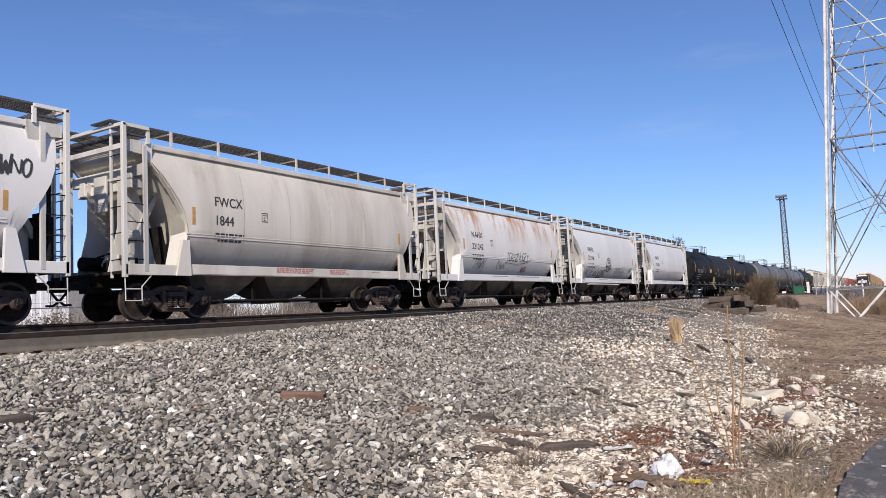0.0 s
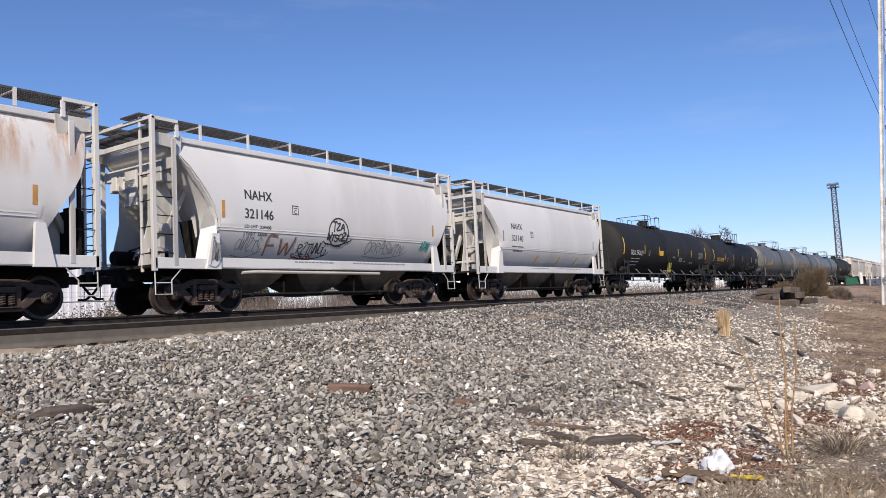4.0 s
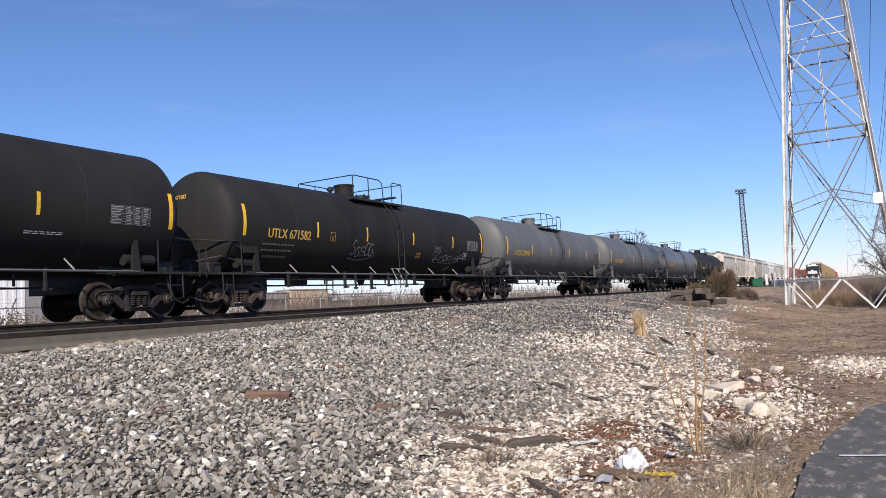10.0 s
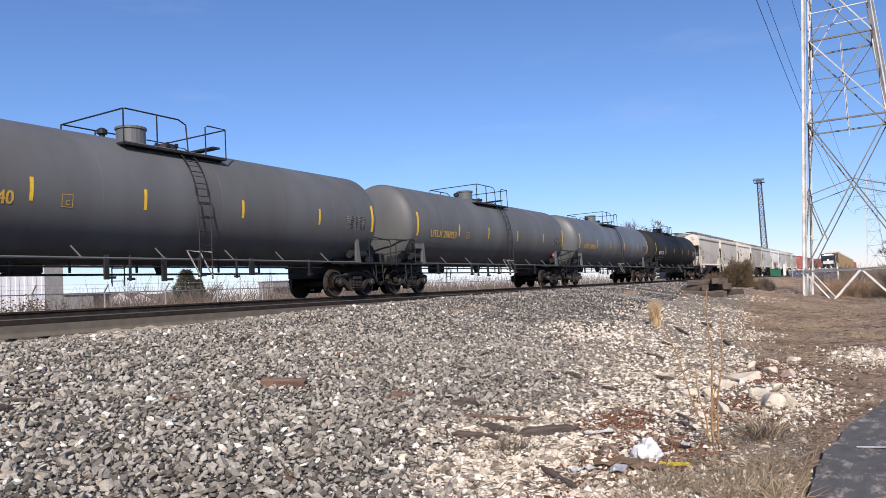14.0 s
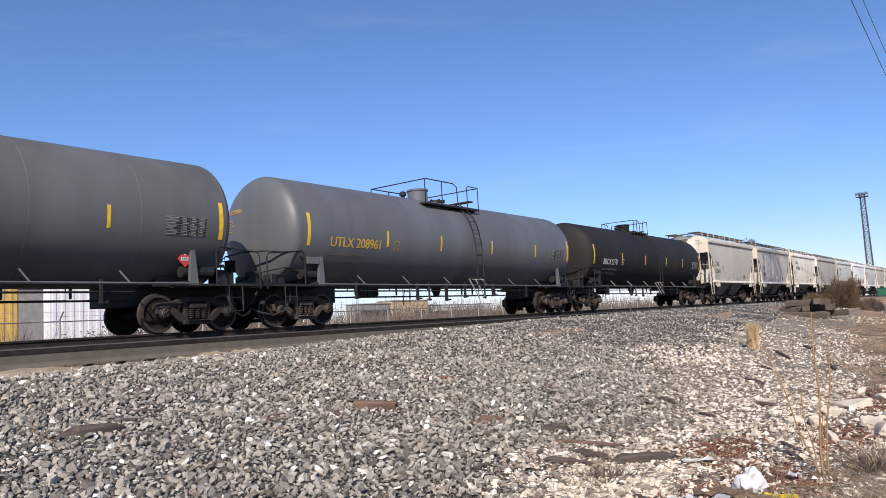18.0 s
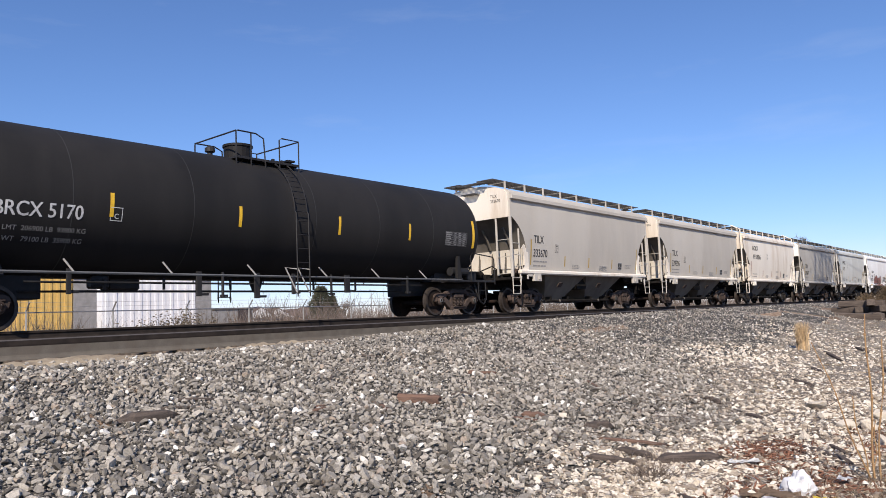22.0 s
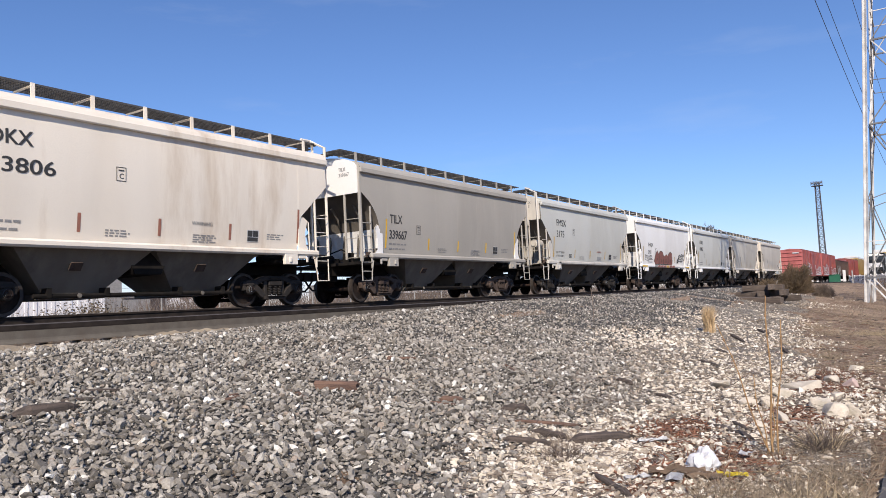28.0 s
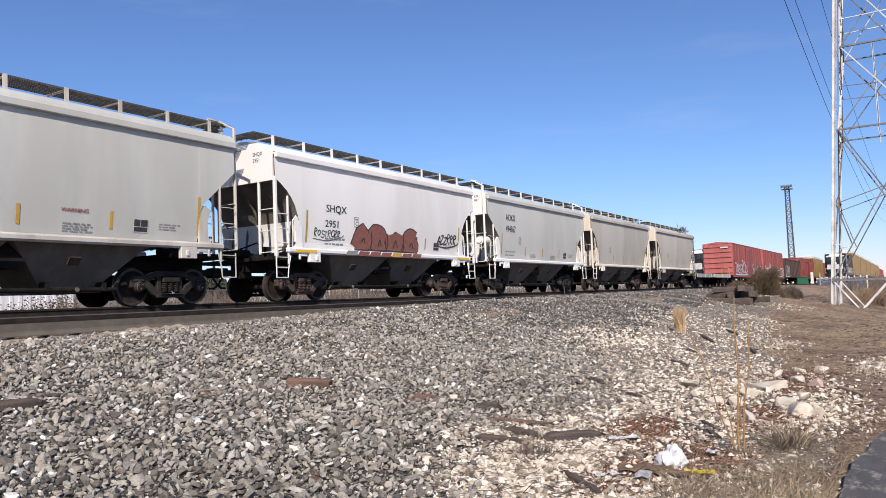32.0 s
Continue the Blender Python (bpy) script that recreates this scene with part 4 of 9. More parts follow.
def body_rings(xs, zb, half, zt, crown, n=14):
    """Rings of a hopper body: half(z) gives the half width, zb(x) the bottom."""
    rings = []
    for x in xs:
        b = zb(x)
        zz = np.linspace(b, zt, n)
        left = [(x, -half(z), z) for z in zz]
        roof = [(x, -half(zt) * math.cos(a), zt + crown * math.sin(a)) for a in np.linspace(0, math.pi, 9)[1:-1]]
        right = [(x, half(z), z) for z in zz[::-1]]
        rings.append(left + roof + right)
    return rings


def hopper_bay(car, x, top, z0, z1, w0, w1, y0, y1, mat, name="hopper_bay", bowl=False):
    bm = bmesh.new()
    lo = [(x - w0, -y0, z0), (x + w0, -y0, z0), (x + w0, y0, z0), (x - w0, y0, z0)]
    hi = [(x - w1, -y1, z1), (x + w1, -y1, z1), (x + w1, y1, z1), (x - w1, y1, z1)]
    if bowl:
        ks = [0.0, 0.25, 0.5, 0.7, 0.85, 0.95, 1.0]
        loft(bm, [[(x + sx * (w0 + (w1 - w0) * (1 - k) ** 0.62), sy * (y0 + (y1 - y0) * (1 - k) ** 0.7), z1 + (z0 - z1) * k) for sx, sy in ((-1, -1), (1, -1), (1, 1), (-1, 1))] for k in ks])
    else:
        loft(bm, [hi, lo])
    box(bm, x, 0, z0 - 0.06, w0 * 2.3, y0 * 2.1, 0.12)
    tube(bm, [(x, -y0 - 0.35, z0 - 0.06), (x, y0 + 0.35, z0 - 0.06)], 0.05, 8)
    bmesh.ops.recalc_face_normals(bm, faces=bm.faces[:])
    return part(name, bm, mat, car)


def half_round(z):
    if z > 2.1:
        d = abs(z - 2.65)
        return 1.615 - 0.098 * d * d - 0.0119 * d ** 4
    d = 2.1 - z
    return 1.585 - 0.32 * d - 0.37 * d * d


def half_flat(z):
    return 1.625 - 0.042 * (z - 3.45) ** 2


def round_tank(r, zc):
    return lambda z: math.sqrt(max(r * r - (z - zc) ** 2, 0.01))


M_BAYG = paint("grimy_grey_hopper_bay", (0.17, 0.152, 0.13), (0.125, 0.11, 0.094), 2, 0.8, c3=(0.07, 0.06, 0.05), amount=0.5, bump=0.1, stretch=(1, 1, 0.3))
# brown holds the end panel's shadow in its colour, with grime streaks
M_SLOPE = paint("shaded_grimy_slope_sheet", (0.17, 0.15, 0.127), (0.12, 0.105, 0.088), 1.5, 0.8, stretch=STREAK, c3=(0.09, 0.078, 0.065), amount=0.5, bump=0.1)
M_ENDF = paint("weathered_grey_end_frame_paint", (0.60, 0.585, 0.555), (0.47, 0.455, 0.43), 2.5, 0.6, stretch=STREAK, c3=(0.16, 0.145, 0.125), amount=0.5, bump=0.06)
# tone of the weld strips, standing for the shadow line along each weld
M_TSEAM = paint("weld_shadow_line", (0.43, 0.40, 0.355), (0.47, 0.44, 0.39), 3, 0.7, stretch=STREAK, bump=0.05)
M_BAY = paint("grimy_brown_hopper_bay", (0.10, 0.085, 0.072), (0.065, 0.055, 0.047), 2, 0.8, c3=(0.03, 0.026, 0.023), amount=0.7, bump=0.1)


def air_gear(car, x, s):
    """Brake reservoir, valve and rods under and behind an end frame."""
    bm = bmesh.new()
    drum_x(bm, x, x + s * 0.9, 0.45, 1.45, 0.17, 12)
    part("air_reservoir", bm, M_UNDER, car)
    bm = B((x + s * 0.2, -0.5, 1.45, 0.25, 0.3, 0.35), (x + s * 0.5, -0.15, 1.35, 0.3, 0.2, 0.2), bevel=0.02)
    tube(bm, [(x + s * 0.2, -0.5, 1.6), (x + s * 0.4, -0.4, 1.75), (x + s * 0.9, -0.2, 1.55)], 0.025, 5)
    part("brake_valve", bm, M_UNDER, car)


def brake_wheel(car, x, y, z):
    bm = bmesh.new()
    ring = [(x, y + 0.27 * math.cos(a * math.pi / 10), z + 0.27 * math.sin(a * math.pi / 10)) for a in range(21)]
    tube(bm, ring, 0.014, 5)
    for a in range(5):
        tube(bm, [(x, y, z), (x, y + 0.27 * math.cos(a * 1.257), z + 0.27 * math.sin(a * 1.257))], 0.011, 4)
    box(bm, x + 0.12, y, z, 0.2, 0.22, 0.34)
    part("hand_brake", bm, M_UNDER, car, "spoked hand-brake wheel")


def round_hopper(label, group, paint_m, body_m=None, mark="", number="", ink=None, extra=None, reflect=M_ORG, limits=None):
    """Three-bay covered hopper with a rounded, bulging side and open end frames."""
    H = 6.15
    car = thing("hopper_wagon", label, "freight wagon", group)
    # the brake end is cut away less than the other
    az = [4.05, 3.85, 3.56, 3.25, 2.95, 2.62, 2.35, 2.1, 1.85, 1.55, 1.22]
    al = [5.54, 5.39, 5.12, 4.89, 4.68, 4.49, 4.39, 4.35, 4.34, 4.34, 4.33]
    ar = [5.96, 5.94, 5.90, 5.84, 5.74, 5.56, 5.38, 5.22, 5.10, 4.98, 4.90]
    zb = lambda x: interp(-x, al[::-1], az[::-1]) if x < 0 else interp(x, ar[::-1], az[::-1])
    xs = [-a for a in al] + list(np.linspace(-3.8, 4.4, 10)) + ar[::-1]
    bm = loft(bmesh.new(), body_rings(xs, zb, half_round, 4.15, 0.30, 18))
    bmesh.ops.recalc_face_normals(bm, faces=bm.faces[:])
    part("body", bm, body_m or paint_m, car, smooth="edges")
    # welded seams on the side
    bm = bmesh.new()
    for x in (-2.55, -0.75, 1.05, 2.85):
        decal(bm, x, x + 0.016, 1.5, 3.95, half_round, off=0.003, n=10)
    part("weld_seam", bm, M_SEAM if paint_m is M_FW else paint_m, car, kind="stuff")
    for s in (-1, 1):
        part("crease_rail", B((0.2, s * 1.578, 2.13, 9.3, 0.024, 0.03), (0.2, s * 1.57, 2.06, 9.3, 0.016, 0.02)), paint_m, car)
        part("top_chord", B((0, s * 1.36, 4.22, 10.9, 0.10, 0.14), bevel=0.015), paint_m, car)
        part("side_sill", B((0.2, s * 1.52, 1.22, 9.2, 0.06, 0.25), (0.2, s * 1.46, 1.09, 9.2, 0.16, 0.03), bevel=0.006), paint_m, car)
        for e in (-1, 1):
            gx = -4.56 if e < 0 else 5.0
            part("gusset", prism([(gx - 0.22, 1.05), (gx + 0.22, 1.05), (gx + (0.18 if e < 0 else 0.02), 1.95), (gx - (0.02 if e < 0 else 0.18), 1.95)], s * 1.50, s * 1.60), paint_m, car)
            part("end_sill", B(((-5.45 if e < 0 else 5.6), s * 1.50, 1.18, (1.42 if e < 0 else 1.15), 0.10, 0.26), bevel=0.01), paint_m, car)
            part("corner_post", B((e * H, s * 1.50, 2.82, 0.11, 0.10, 3.65), bevel=0.008), M_ENDF, car)
            part("inner_post", B((e * 5.60, s * 1.53, 2.65, 0.12, 0.05, 3.05), bevel=0.006), M_ENDF, car)
            part("end_post", B((e * H, s * 1.02, 2.85, 0.05, 0.07, 3.7), bevel=0.006), M_ENDF, car)
            part("top_plate", prism([(e * 6.08, 4.30), (e * 5.30, 4.30), (e * 5.36, 3.72), (e * 5.62, 3.98), (e * 6.08, 4.02)], s * 1.36, s * 1.44), M_ENDF, car)
            ladder("side_ladder", car, M_UNDER, e * H, e * 5.60, s * 1.53, 1.42, 2.75, 0.44)
            ladder("end_ladder", car, M_UNDER, e * (H + 0.02), e * (H + 0.02), (s * 1.02, s * 1.50), 1.42, 3.95, 0.62)
            st = bmesh.new()
            tube(st, [(e * H, s * 1.5, 1.06), (e * H, s * 1.52, 0.45), (e * 5.72, s * 1.52, 0.45), (e * 5.72, s * 1.52, 0.78), (e * 5.42, s * 1.52, 1.08)], 0.016, 5)
            tube(st, [(e * H, s * 1.52, 0.72), (e * 5.72, s * 1.52, 0.72)], 0.014, 5)
            part("step_stirrup", st, M_ENDF, car)
    for e in (-1, 1):
        part("end_beam", B((e * H, 0, 4.62, 0.08, 3.1, 0.09), (e * H, 0, 4.10, 0.07, 3.0, 0.13), bevel=0.01), M_ENDF, car)
        for s in (-1, 1):
            part("roof_bracket", B((e * 5.82, s * 1.48, 4.62, 0.75, 0.06, 0.08), (e * 5.46, s * 1.46, 4.42, 0.08, 0.06, 0.36)), paint_m, car)
        part("end_deck", B((e * 5.45, 0, 1.12, 1.45, 3.0, 0.08), bevel=0.01), M_UNDER, car)
        part("end_cross_member", B((e * 5.55, 0, 3.62, 0.12, 2.9, 0.28), (e * 5.75, 0, 3.15, 0.06, 0.5, 0.9), bevel=0.01), M_ENDF, car)
        sl = bmesh.new()
        for y in (-0.75, 0.0, 0.75):
            box(sl, (-5.10 if e < 0 else 5.55), y, 2.45, 2.5, 0.10, 0.12, 0, e * 62, 0)
        part("slope_brace", sl, M_ENDF, car)
        for y in (-0.62, 0.62):
            part("shear_plate", prism([(e * 6.0, 1.16), (e * 4.5, 1.16), (e * 4.6, 1.95), (e * 5.35, 3.55), (e * 5.70, 3.55), (e * 5.72, 2.3)], y - 0.012, y + 0.012), M_ENDF, car)
        part("centre_brace", B((e * 4.7, 0, 1.75, 0.08, 2.1, 1.15, 0, e * 12, 0)), M_UNDER, car)
        grating(car, min(e * 5.42, e * 6.2), max(e * 5.42, e * 6.2), -1.45, 1.45, 4.42, "end_walkway")
        bogie(car, e * 4.42)
        coupler(car, e * 6.35, e < 0)
        air_gear(car, e * 5.1 if e < 0 else 5.1, e)
    for s in (-1, 1):
        # flared lower corner of the slope sheet, beside the ladder
        sk = bmesh.new()
        vs = [sk.verts.new((x, s * y, z)) for x, y, z in ((-4.66, 1.46, 2.68), (-4.34, 1.54, 2.2), (-4.60, 1.50, 1.30), (-4.88, 1.28, 1.30), (-4.72, 1.3, 2.06))]
        sk.faces.new(vs if s < 0 else vs[::-1])
        bmesh.ops.solidify(sk, geom=sk.faces[:], thickness=0.02)
        bmesh.ops.recalc_face_normals(sk, faces=sk.faces[:])
        fl = bmesh.new()
        for (x0, z0), (x1, z1) in zip(list(zip(al, az))[1:7], list(zip(al, az))[2:8]):
            ang = math.degrees(math.atan2(z0 - z1, x0 - x1))
            box(fl, -(x0 + x1) / 2 - 0.05, s * (half_round((z0 + z1) / 2) - 0.10), (z0 + z1) / 2, math.hypot(x0 - x1, z0 - z1) + 0.02, 0.16, 0.02, 0, ang, 0)
        part("edge_flange", fl, paint_m, car)
        part("slope_corner", sk, paint_m, car, "flared pale corner plate")
        part("control_box", B((5.95, s * 0.72 - 0.1, 1.80, 0.30, 0.52, 1.05), (5.95, s * 0.72 - 0.1, 2.36, 0.2, 0.3, 0.10), bevel=0.015), M_UNDER, car, "dark steel control box")
        part("inner_strut", B((5.95, s * 1.15, 2.55, 0.07, 0.08, 2.7), bevel=0.006), M_UNDER, car)
    bc = bmesh.new()
    drum_x(bc, -5.75, -5.45, -0.95, 2.05, 0.16, 14)
    box(bc, -5.6, -0.95, 1.7, 0.12, 0.12, 0.9)
    box(bc, -5.6, -0.6, 1.55, 0.3, 0.9, 0.08)
    part("brake_cylinder", bc, M_ENDF, car, "painted brake cylinder on a bracket")
    part("bolster_beam", B((-5.50, -0.95, 3.42, 0.30, 0.24, 0.42), (-5.50, 0.95, 3.42, 0.30, 0.24, 0.42), (-5.52, 0, 3.30, 0.18, 2.4, 0.22), bevel=0.02), M_ENDF, car)
    brake_wheel(car, H + 0.1, 0.5, 2.2)
    part("centre_sill", B((0, 0, 0.98, 12.3, 0.55, 0.30)), M_UNDER, car)
    for s in (-1, 1):
        grating(car, -6.3, 6.3, s * 0.84 - 0.38, s * 0.84 + 0.38, 4.73)
    for i, x in enumerate(np.linspace(-4.6, 4.6, 7)):
        part("walkway_stand", B((x, -1.23, 4.55, 0.07, 0.03, 0.38), (x, -0.85, 4.70, 0.04, 0.76, 0.04)), paint_m, car)
        part("walkway_stand", B((x, 1.23, 4.55, 0.07, 0.03, 0.38), (x, 0.85, 4.70, 0.04, 0.76, 0.04)), paint_m, car)
    for x in (-3.4, -1.15, 1.15, 3.4):
        bm = bmesh.new()
        loft(bm, [[(x + 0.4 * math.cos(t * math.pi / 8), 0.4 * math.sin(t * math.pi / 8), z) for t in range(16)] for z in (4.4, 4.58)])
        part("roof_hatch", bm, paint_m, car)
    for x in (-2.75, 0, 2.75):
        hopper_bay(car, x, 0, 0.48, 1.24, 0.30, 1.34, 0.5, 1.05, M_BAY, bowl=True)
    part("discharge_pipe", bars([(-3.3, -0.75, 0.42), (3.3, -0.75, 0.42)], [(-3.3, -0.75, 0.42), (-3.45, -0.75, 0.8)], r=0.055, n=8), M_UNDER, car)
    for x in (-1.5, 1.5):
        part("pipe_hanger", B((x, -0.75, 0.75, 0.05, 0.04, 0.7)), M_UNDER, car)
    if mark:
        ink = ink or M_INK
        writing("reporting_mark", mark, 0.36, -3.57, 2.90, half_round, ink, car, "black stencilled reporting mark", 0.92)
        writing("car_number", number, 0.36, -3.58, 2.40, half_round, ink, car, "black stencilled wagon number", 0.92)
        if limits:
            for txt, z in zip(limits, (2.14, 1.95)):
                writing("load_limit", txt, 0.125, -3.58, z, half_round, ink, car, "", 1.05, bold=0.01)
        else:
            bm = print_block(-3.55, 2.14, 1.0, 1, half_round, h=0.05, seed=3)
            print_block(-3.45, 1.97, 0.9, 1, half_round, bm, h=0.055, seed=4)
            part("small_print", bm, M_INK, car, "fine stencilled data too small to read", kind="stuff")
    rf = bmesh.new()
    decal(rf, -4.30, -4.20, 2.36, 2.80, half_round)
    part("reflector_strip", rf, reflect, car, "faded reflective strip")
    rf = bmesh.new()
    decal(rf, 4.75, 4.85, 2.3, 2.7, half_round)
    part("reflector_strip", rf, reflect, car, "faded reflective strip")
    fr = bmesh.new()
    for a in ((-1.9, -1.66, 2.60, 2.62), (-1.9, -1.66, 2.84, 2.86), (-1.9, -1.88, 2.6, 2.86), (-1.68, -1.66, 2.6, 2.86), (-1.85, -1.71, 2.78, 2.80)):
        decal(fr, *a, half_round, n=1)
    writing("plate_letter", "C", 0.15, -1.835, 2.635, half_round, M_INK, car, "", 1.0, bold=0.01)
    part("plate_c_box", fr, M_INK, car)
    sp = bmesh.new() if mark == "FWCX" else print_block(-1.8, 1.27, 1.6, 1, lambda z: 1.552, h=0.03, seed=9)
    print_block(3.2 if mark == "FWCX" else 0.6, 1.27, 0.5 if mark == "FWCX" else 2.8, 1, lambda z: 1.552, sp, h=0.03, seed=12)
    part("sill_print", sp, M_INKG, car, kind="stuff")
    if extra:
        extra(car)
    return car


def flat_hopper(label, group, paint_m, end_m, mark="", number="", tx=-4.2, tz=2.58, tsize=0.30, nz=2.06, nsize=0.30, ink=None, extra=None, reflect=M_BRN, frame_end=False, wide=0.80, plate=(-2.56, 2.42), limits=None, warning=None, nwide=None):
    """Two-bay covered hopper with straight sides, an arched end panel and cut-away ends."""
    H = 5.72
    plain = paint_m in (M_TG, M_TD)
    hw = paint_m if plain else end_m
    car = thing("hopper_wagon", label, "freight wagon", group)
    ax = [5.72, 5.50, 5.28, 5.08, 4.92, 4.80, 4.73, 4.62, 4.58]
    az = [3.52, 3.38, 3.22, 3.02, 2.80, 2.54, 2.36, 1.85, 1.48]
    if frame_end:       # straight slope, then a short upright edge
        ax = [5.72, 5.50, 5.20, 4.92, 4.68, 4.62, 4.60, 4.58, 4.56]
        az = [3.46, 3.26, 2.99, 2.735, 2.52, 2.36, 2.10, 1.80, 1.48]
    zb = lambda x: interp(abs(x), ax[::-1], az[::-1])
    xs = [-a for a in ax] + list(np.arange(-4.5, 4.51, 0.125)) + ax[::-1]
    bm = loft(bmesh.new(), body_rings(xs, zb, half_flat, 4.20, 0.36, 12))
    for v in bm.verts:       # side sheets hollow a little at each upright weld
        if abs(v.co.y) > 1.4 and v.co.z < 4.15 and abs(v.co.x) < 4.56:
            v.co.y -= math.copysign(0.007 * abs(math.cos(math.pi * v.co.x / 1.44)) ** 6, v.co.y)
    bmesh.ops.recalc_face_normals(bm, faces=bm.faces[:])
    bm.normal_update()
    # above z 2.36 the slope takes the painted shadow, below it the end paint
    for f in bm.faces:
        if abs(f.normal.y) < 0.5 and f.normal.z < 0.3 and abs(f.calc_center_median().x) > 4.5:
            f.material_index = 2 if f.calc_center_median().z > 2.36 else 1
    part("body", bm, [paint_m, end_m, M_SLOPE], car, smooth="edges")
    bm = bmesh.new()
    for k in range(-3, 4):
        decal(bm, k * 1.44 - 0.005, k * 1.44 + 0.005, 1.6, 4.1, half_flat, off=-0.0055, n=8)
    part("weld_seam", bm, M_TSEAM if plain else paint_m, car, kind="stuff")
    for s in (-1, 1):
        part("top_chord", B((0, s * 1.620, 4.195, 2 * H, 0.19, 0.17), bevel=0.02), paint_m, car, "overhanging top chord along the eave")
        eave = [(1.675, 4.285), (1.655, 4.35), (1.59, 4.425), (1.46, 4.49), (1.28, 4.535), (1.10, 4.55), (1.10, 4.45), (1.45, 4.33)]
        cv = loft(bmesh.new(), [[(x, s * y, z) for y, z in eave] for x in (-H, H)])
        bmesh.ops.recalc_face_normals(cv, faces=cv.faces[:])
        part("roof_eave", cv, paint_m, car, smooth="edges")
        part("side_sill", B((0, s * 1.605, 1.46, 10.6, 0.16, 0.17), bevel=0.045), hw if paint_m is M_TD else end_m, car)
        for e in (-1, 1):
            part("sill_bracket", B((e * 4.16, s * 1.62, 1.30, 0.48, 0.12, 0.36), (e * 4.10, s * 1.69, 1.25, 0.09, 0.05, 0.14), bevel=0.012), hw, car)
            if not frame_end:
                part("corner_post", B((e * (H - 0.02), s * 1.585, 2.80 if plain else 2.42, 0.09, 0.09, 3.06 if plain else 2.3), bevel=0.01), hw, car)
            part("inner_post", B((e * 5.22, s * 1.60, 2.05, 0.055, 0.05, 2.0), bevel=0.008), hw, car)
            part("end_post", B((e * (H + 0.01), s * 0.98, 2.55, 0.07, 0.06, 2.4), bevel=0.008), hw, car)
            ladder("side_ladder", car, hw, e * (H - 0.02), e * 5.22, s * 1.62, 1.24, 2.6, 0.42)
            ladder("end_ladder", car, hw, e * (H + 0.04), e * (H + 0.04), (s * 1.56, s * 0.98), 1.4, 2.7, 0.62)
            st = bmesh.new()
            tube(st, [(e * H, s * 1.6, 1.3), (e * H, s * 1.6, 0.66), (e * 5.26, s * 1.6, 0.66), (e * 5.24, s * 1.6, 0.9), (e * 5.14, s * 1.6, 1.3)], 0.02, 5)
            if not frame_end:
                tube(st, [(e * H, s * 1.6, 0.95), (e * 5.23, s * 1.6, 0.95)], 0.018, 5)
            part("step_stirrup", st, hw, car)
            part("grab_rail", bars([(e * 5.0, s * 1.56, 1.5), (e * 4.98, s * 1.56, 2.35), (e * 4.8, s * 1.52, 2.5)], r=0.018), hw, car)
            part("stub_plate", prism([(e * 4.60, 2.50), (e * 4.57, 2.2), (e * 4.58, 1.50), (e * 4.98, 1.50), (e * 4.86, 1.72), (e * 4.84, 2.05), (e * 4.93, 2.38), (e * 4.74, 2.50)], s * 1.50, s * 1.56), end_m, car, "curved pale corner plate")
            part("jack_pad", B((e * 4.62, s * 1.62, 1.34, 0.30, 0.06, 0.10), (e * 4.80, s * 1.64, 1.27, 0.07, 0.05, 0.16), bevel=0.012), hw, car)
    for e in (-1, 1):
        arch = [(-1.57, 3.46), (1.57, 3.46), (1.57, 4.27)] + [(1.55 * math.cos(a), 4.27 + 0.47 * math.sin(a)) for a in np.linspace(0.1, math.pi - 0.1, 11)] + [(-1.57, 4.27)]
        bm = bmesh.new()
        loft(bm, [[(e * (H + d), y, z) for y, z in arch] for d in (0.0, 0.05)])
        bmesh.ops.recalc_face_normals(bm, faces=bm.faces[:])
        pn = part("end_panel", bm, end_m, car, "arched end panel in paler paint")
        if mark and e < 0:
            for txt, z in ((mark, 4.22), (number, 4.04)):
                cu = bpy.data.curves.new("end_mark", "FONT")
                cu.body, cu.size, cu.resolution_u = txt, 0.165, 2
                tmp = bpy.data.objects.new("end_mark", cu)
                scene.collection.objects.link(tmp)
                me = bpy.data.meshes.new_from_object(tmp)
                bpy.data.objects.remove(tmp)
                for v in me.vertices:
                    v.co = (-H - 0.058, -0.80 - v.co.x * 0.9, z + v.co.y)
                me.materials.clear()
                me.materials.append(M_INK)
                hang("end_mark", me, pn)
        part("end_deck", B((e * 4.85, 0, 1.22, 1.9, 3.0, 0.10), bevel=0.01), M_UNDER, car)
        for y in (-0.95, 0.0, 0.95):
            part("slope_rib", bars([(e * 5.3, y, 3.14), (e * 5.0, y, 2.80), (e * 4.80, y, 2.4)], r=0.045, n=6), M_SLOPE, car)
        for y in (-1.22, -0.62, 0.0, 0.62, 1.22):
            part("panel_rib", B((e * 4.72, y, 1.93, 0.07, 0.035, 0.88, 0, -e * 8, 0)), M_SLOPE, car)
        rg = bars([(e * 5.55, -1.5, 1.42), (e * 5.0, -1.52, 1.58), (e * 4.75, -1.5, 1.46), (e * 4.4, -1.5, 1.36)], [(e * 5.1, -1.35, 1.30), (e * 5.05, -1.5, 1.66), (e * 4.9, -1.56, 1.70), (e * 4.8, -1.5, 1.60)], r=0.022, n=5)
        box(rg, e * 5.15, -1.42, 1.50, 0.16, 0.14, 0.16)
        box(rg, e * 4.88, -1.50, 1.62, 0.10, 0.10, 0.12)
        part("brake_rigging", rg, M_TRUCK, car, "rusty brake pipes and valve at the sill corner")
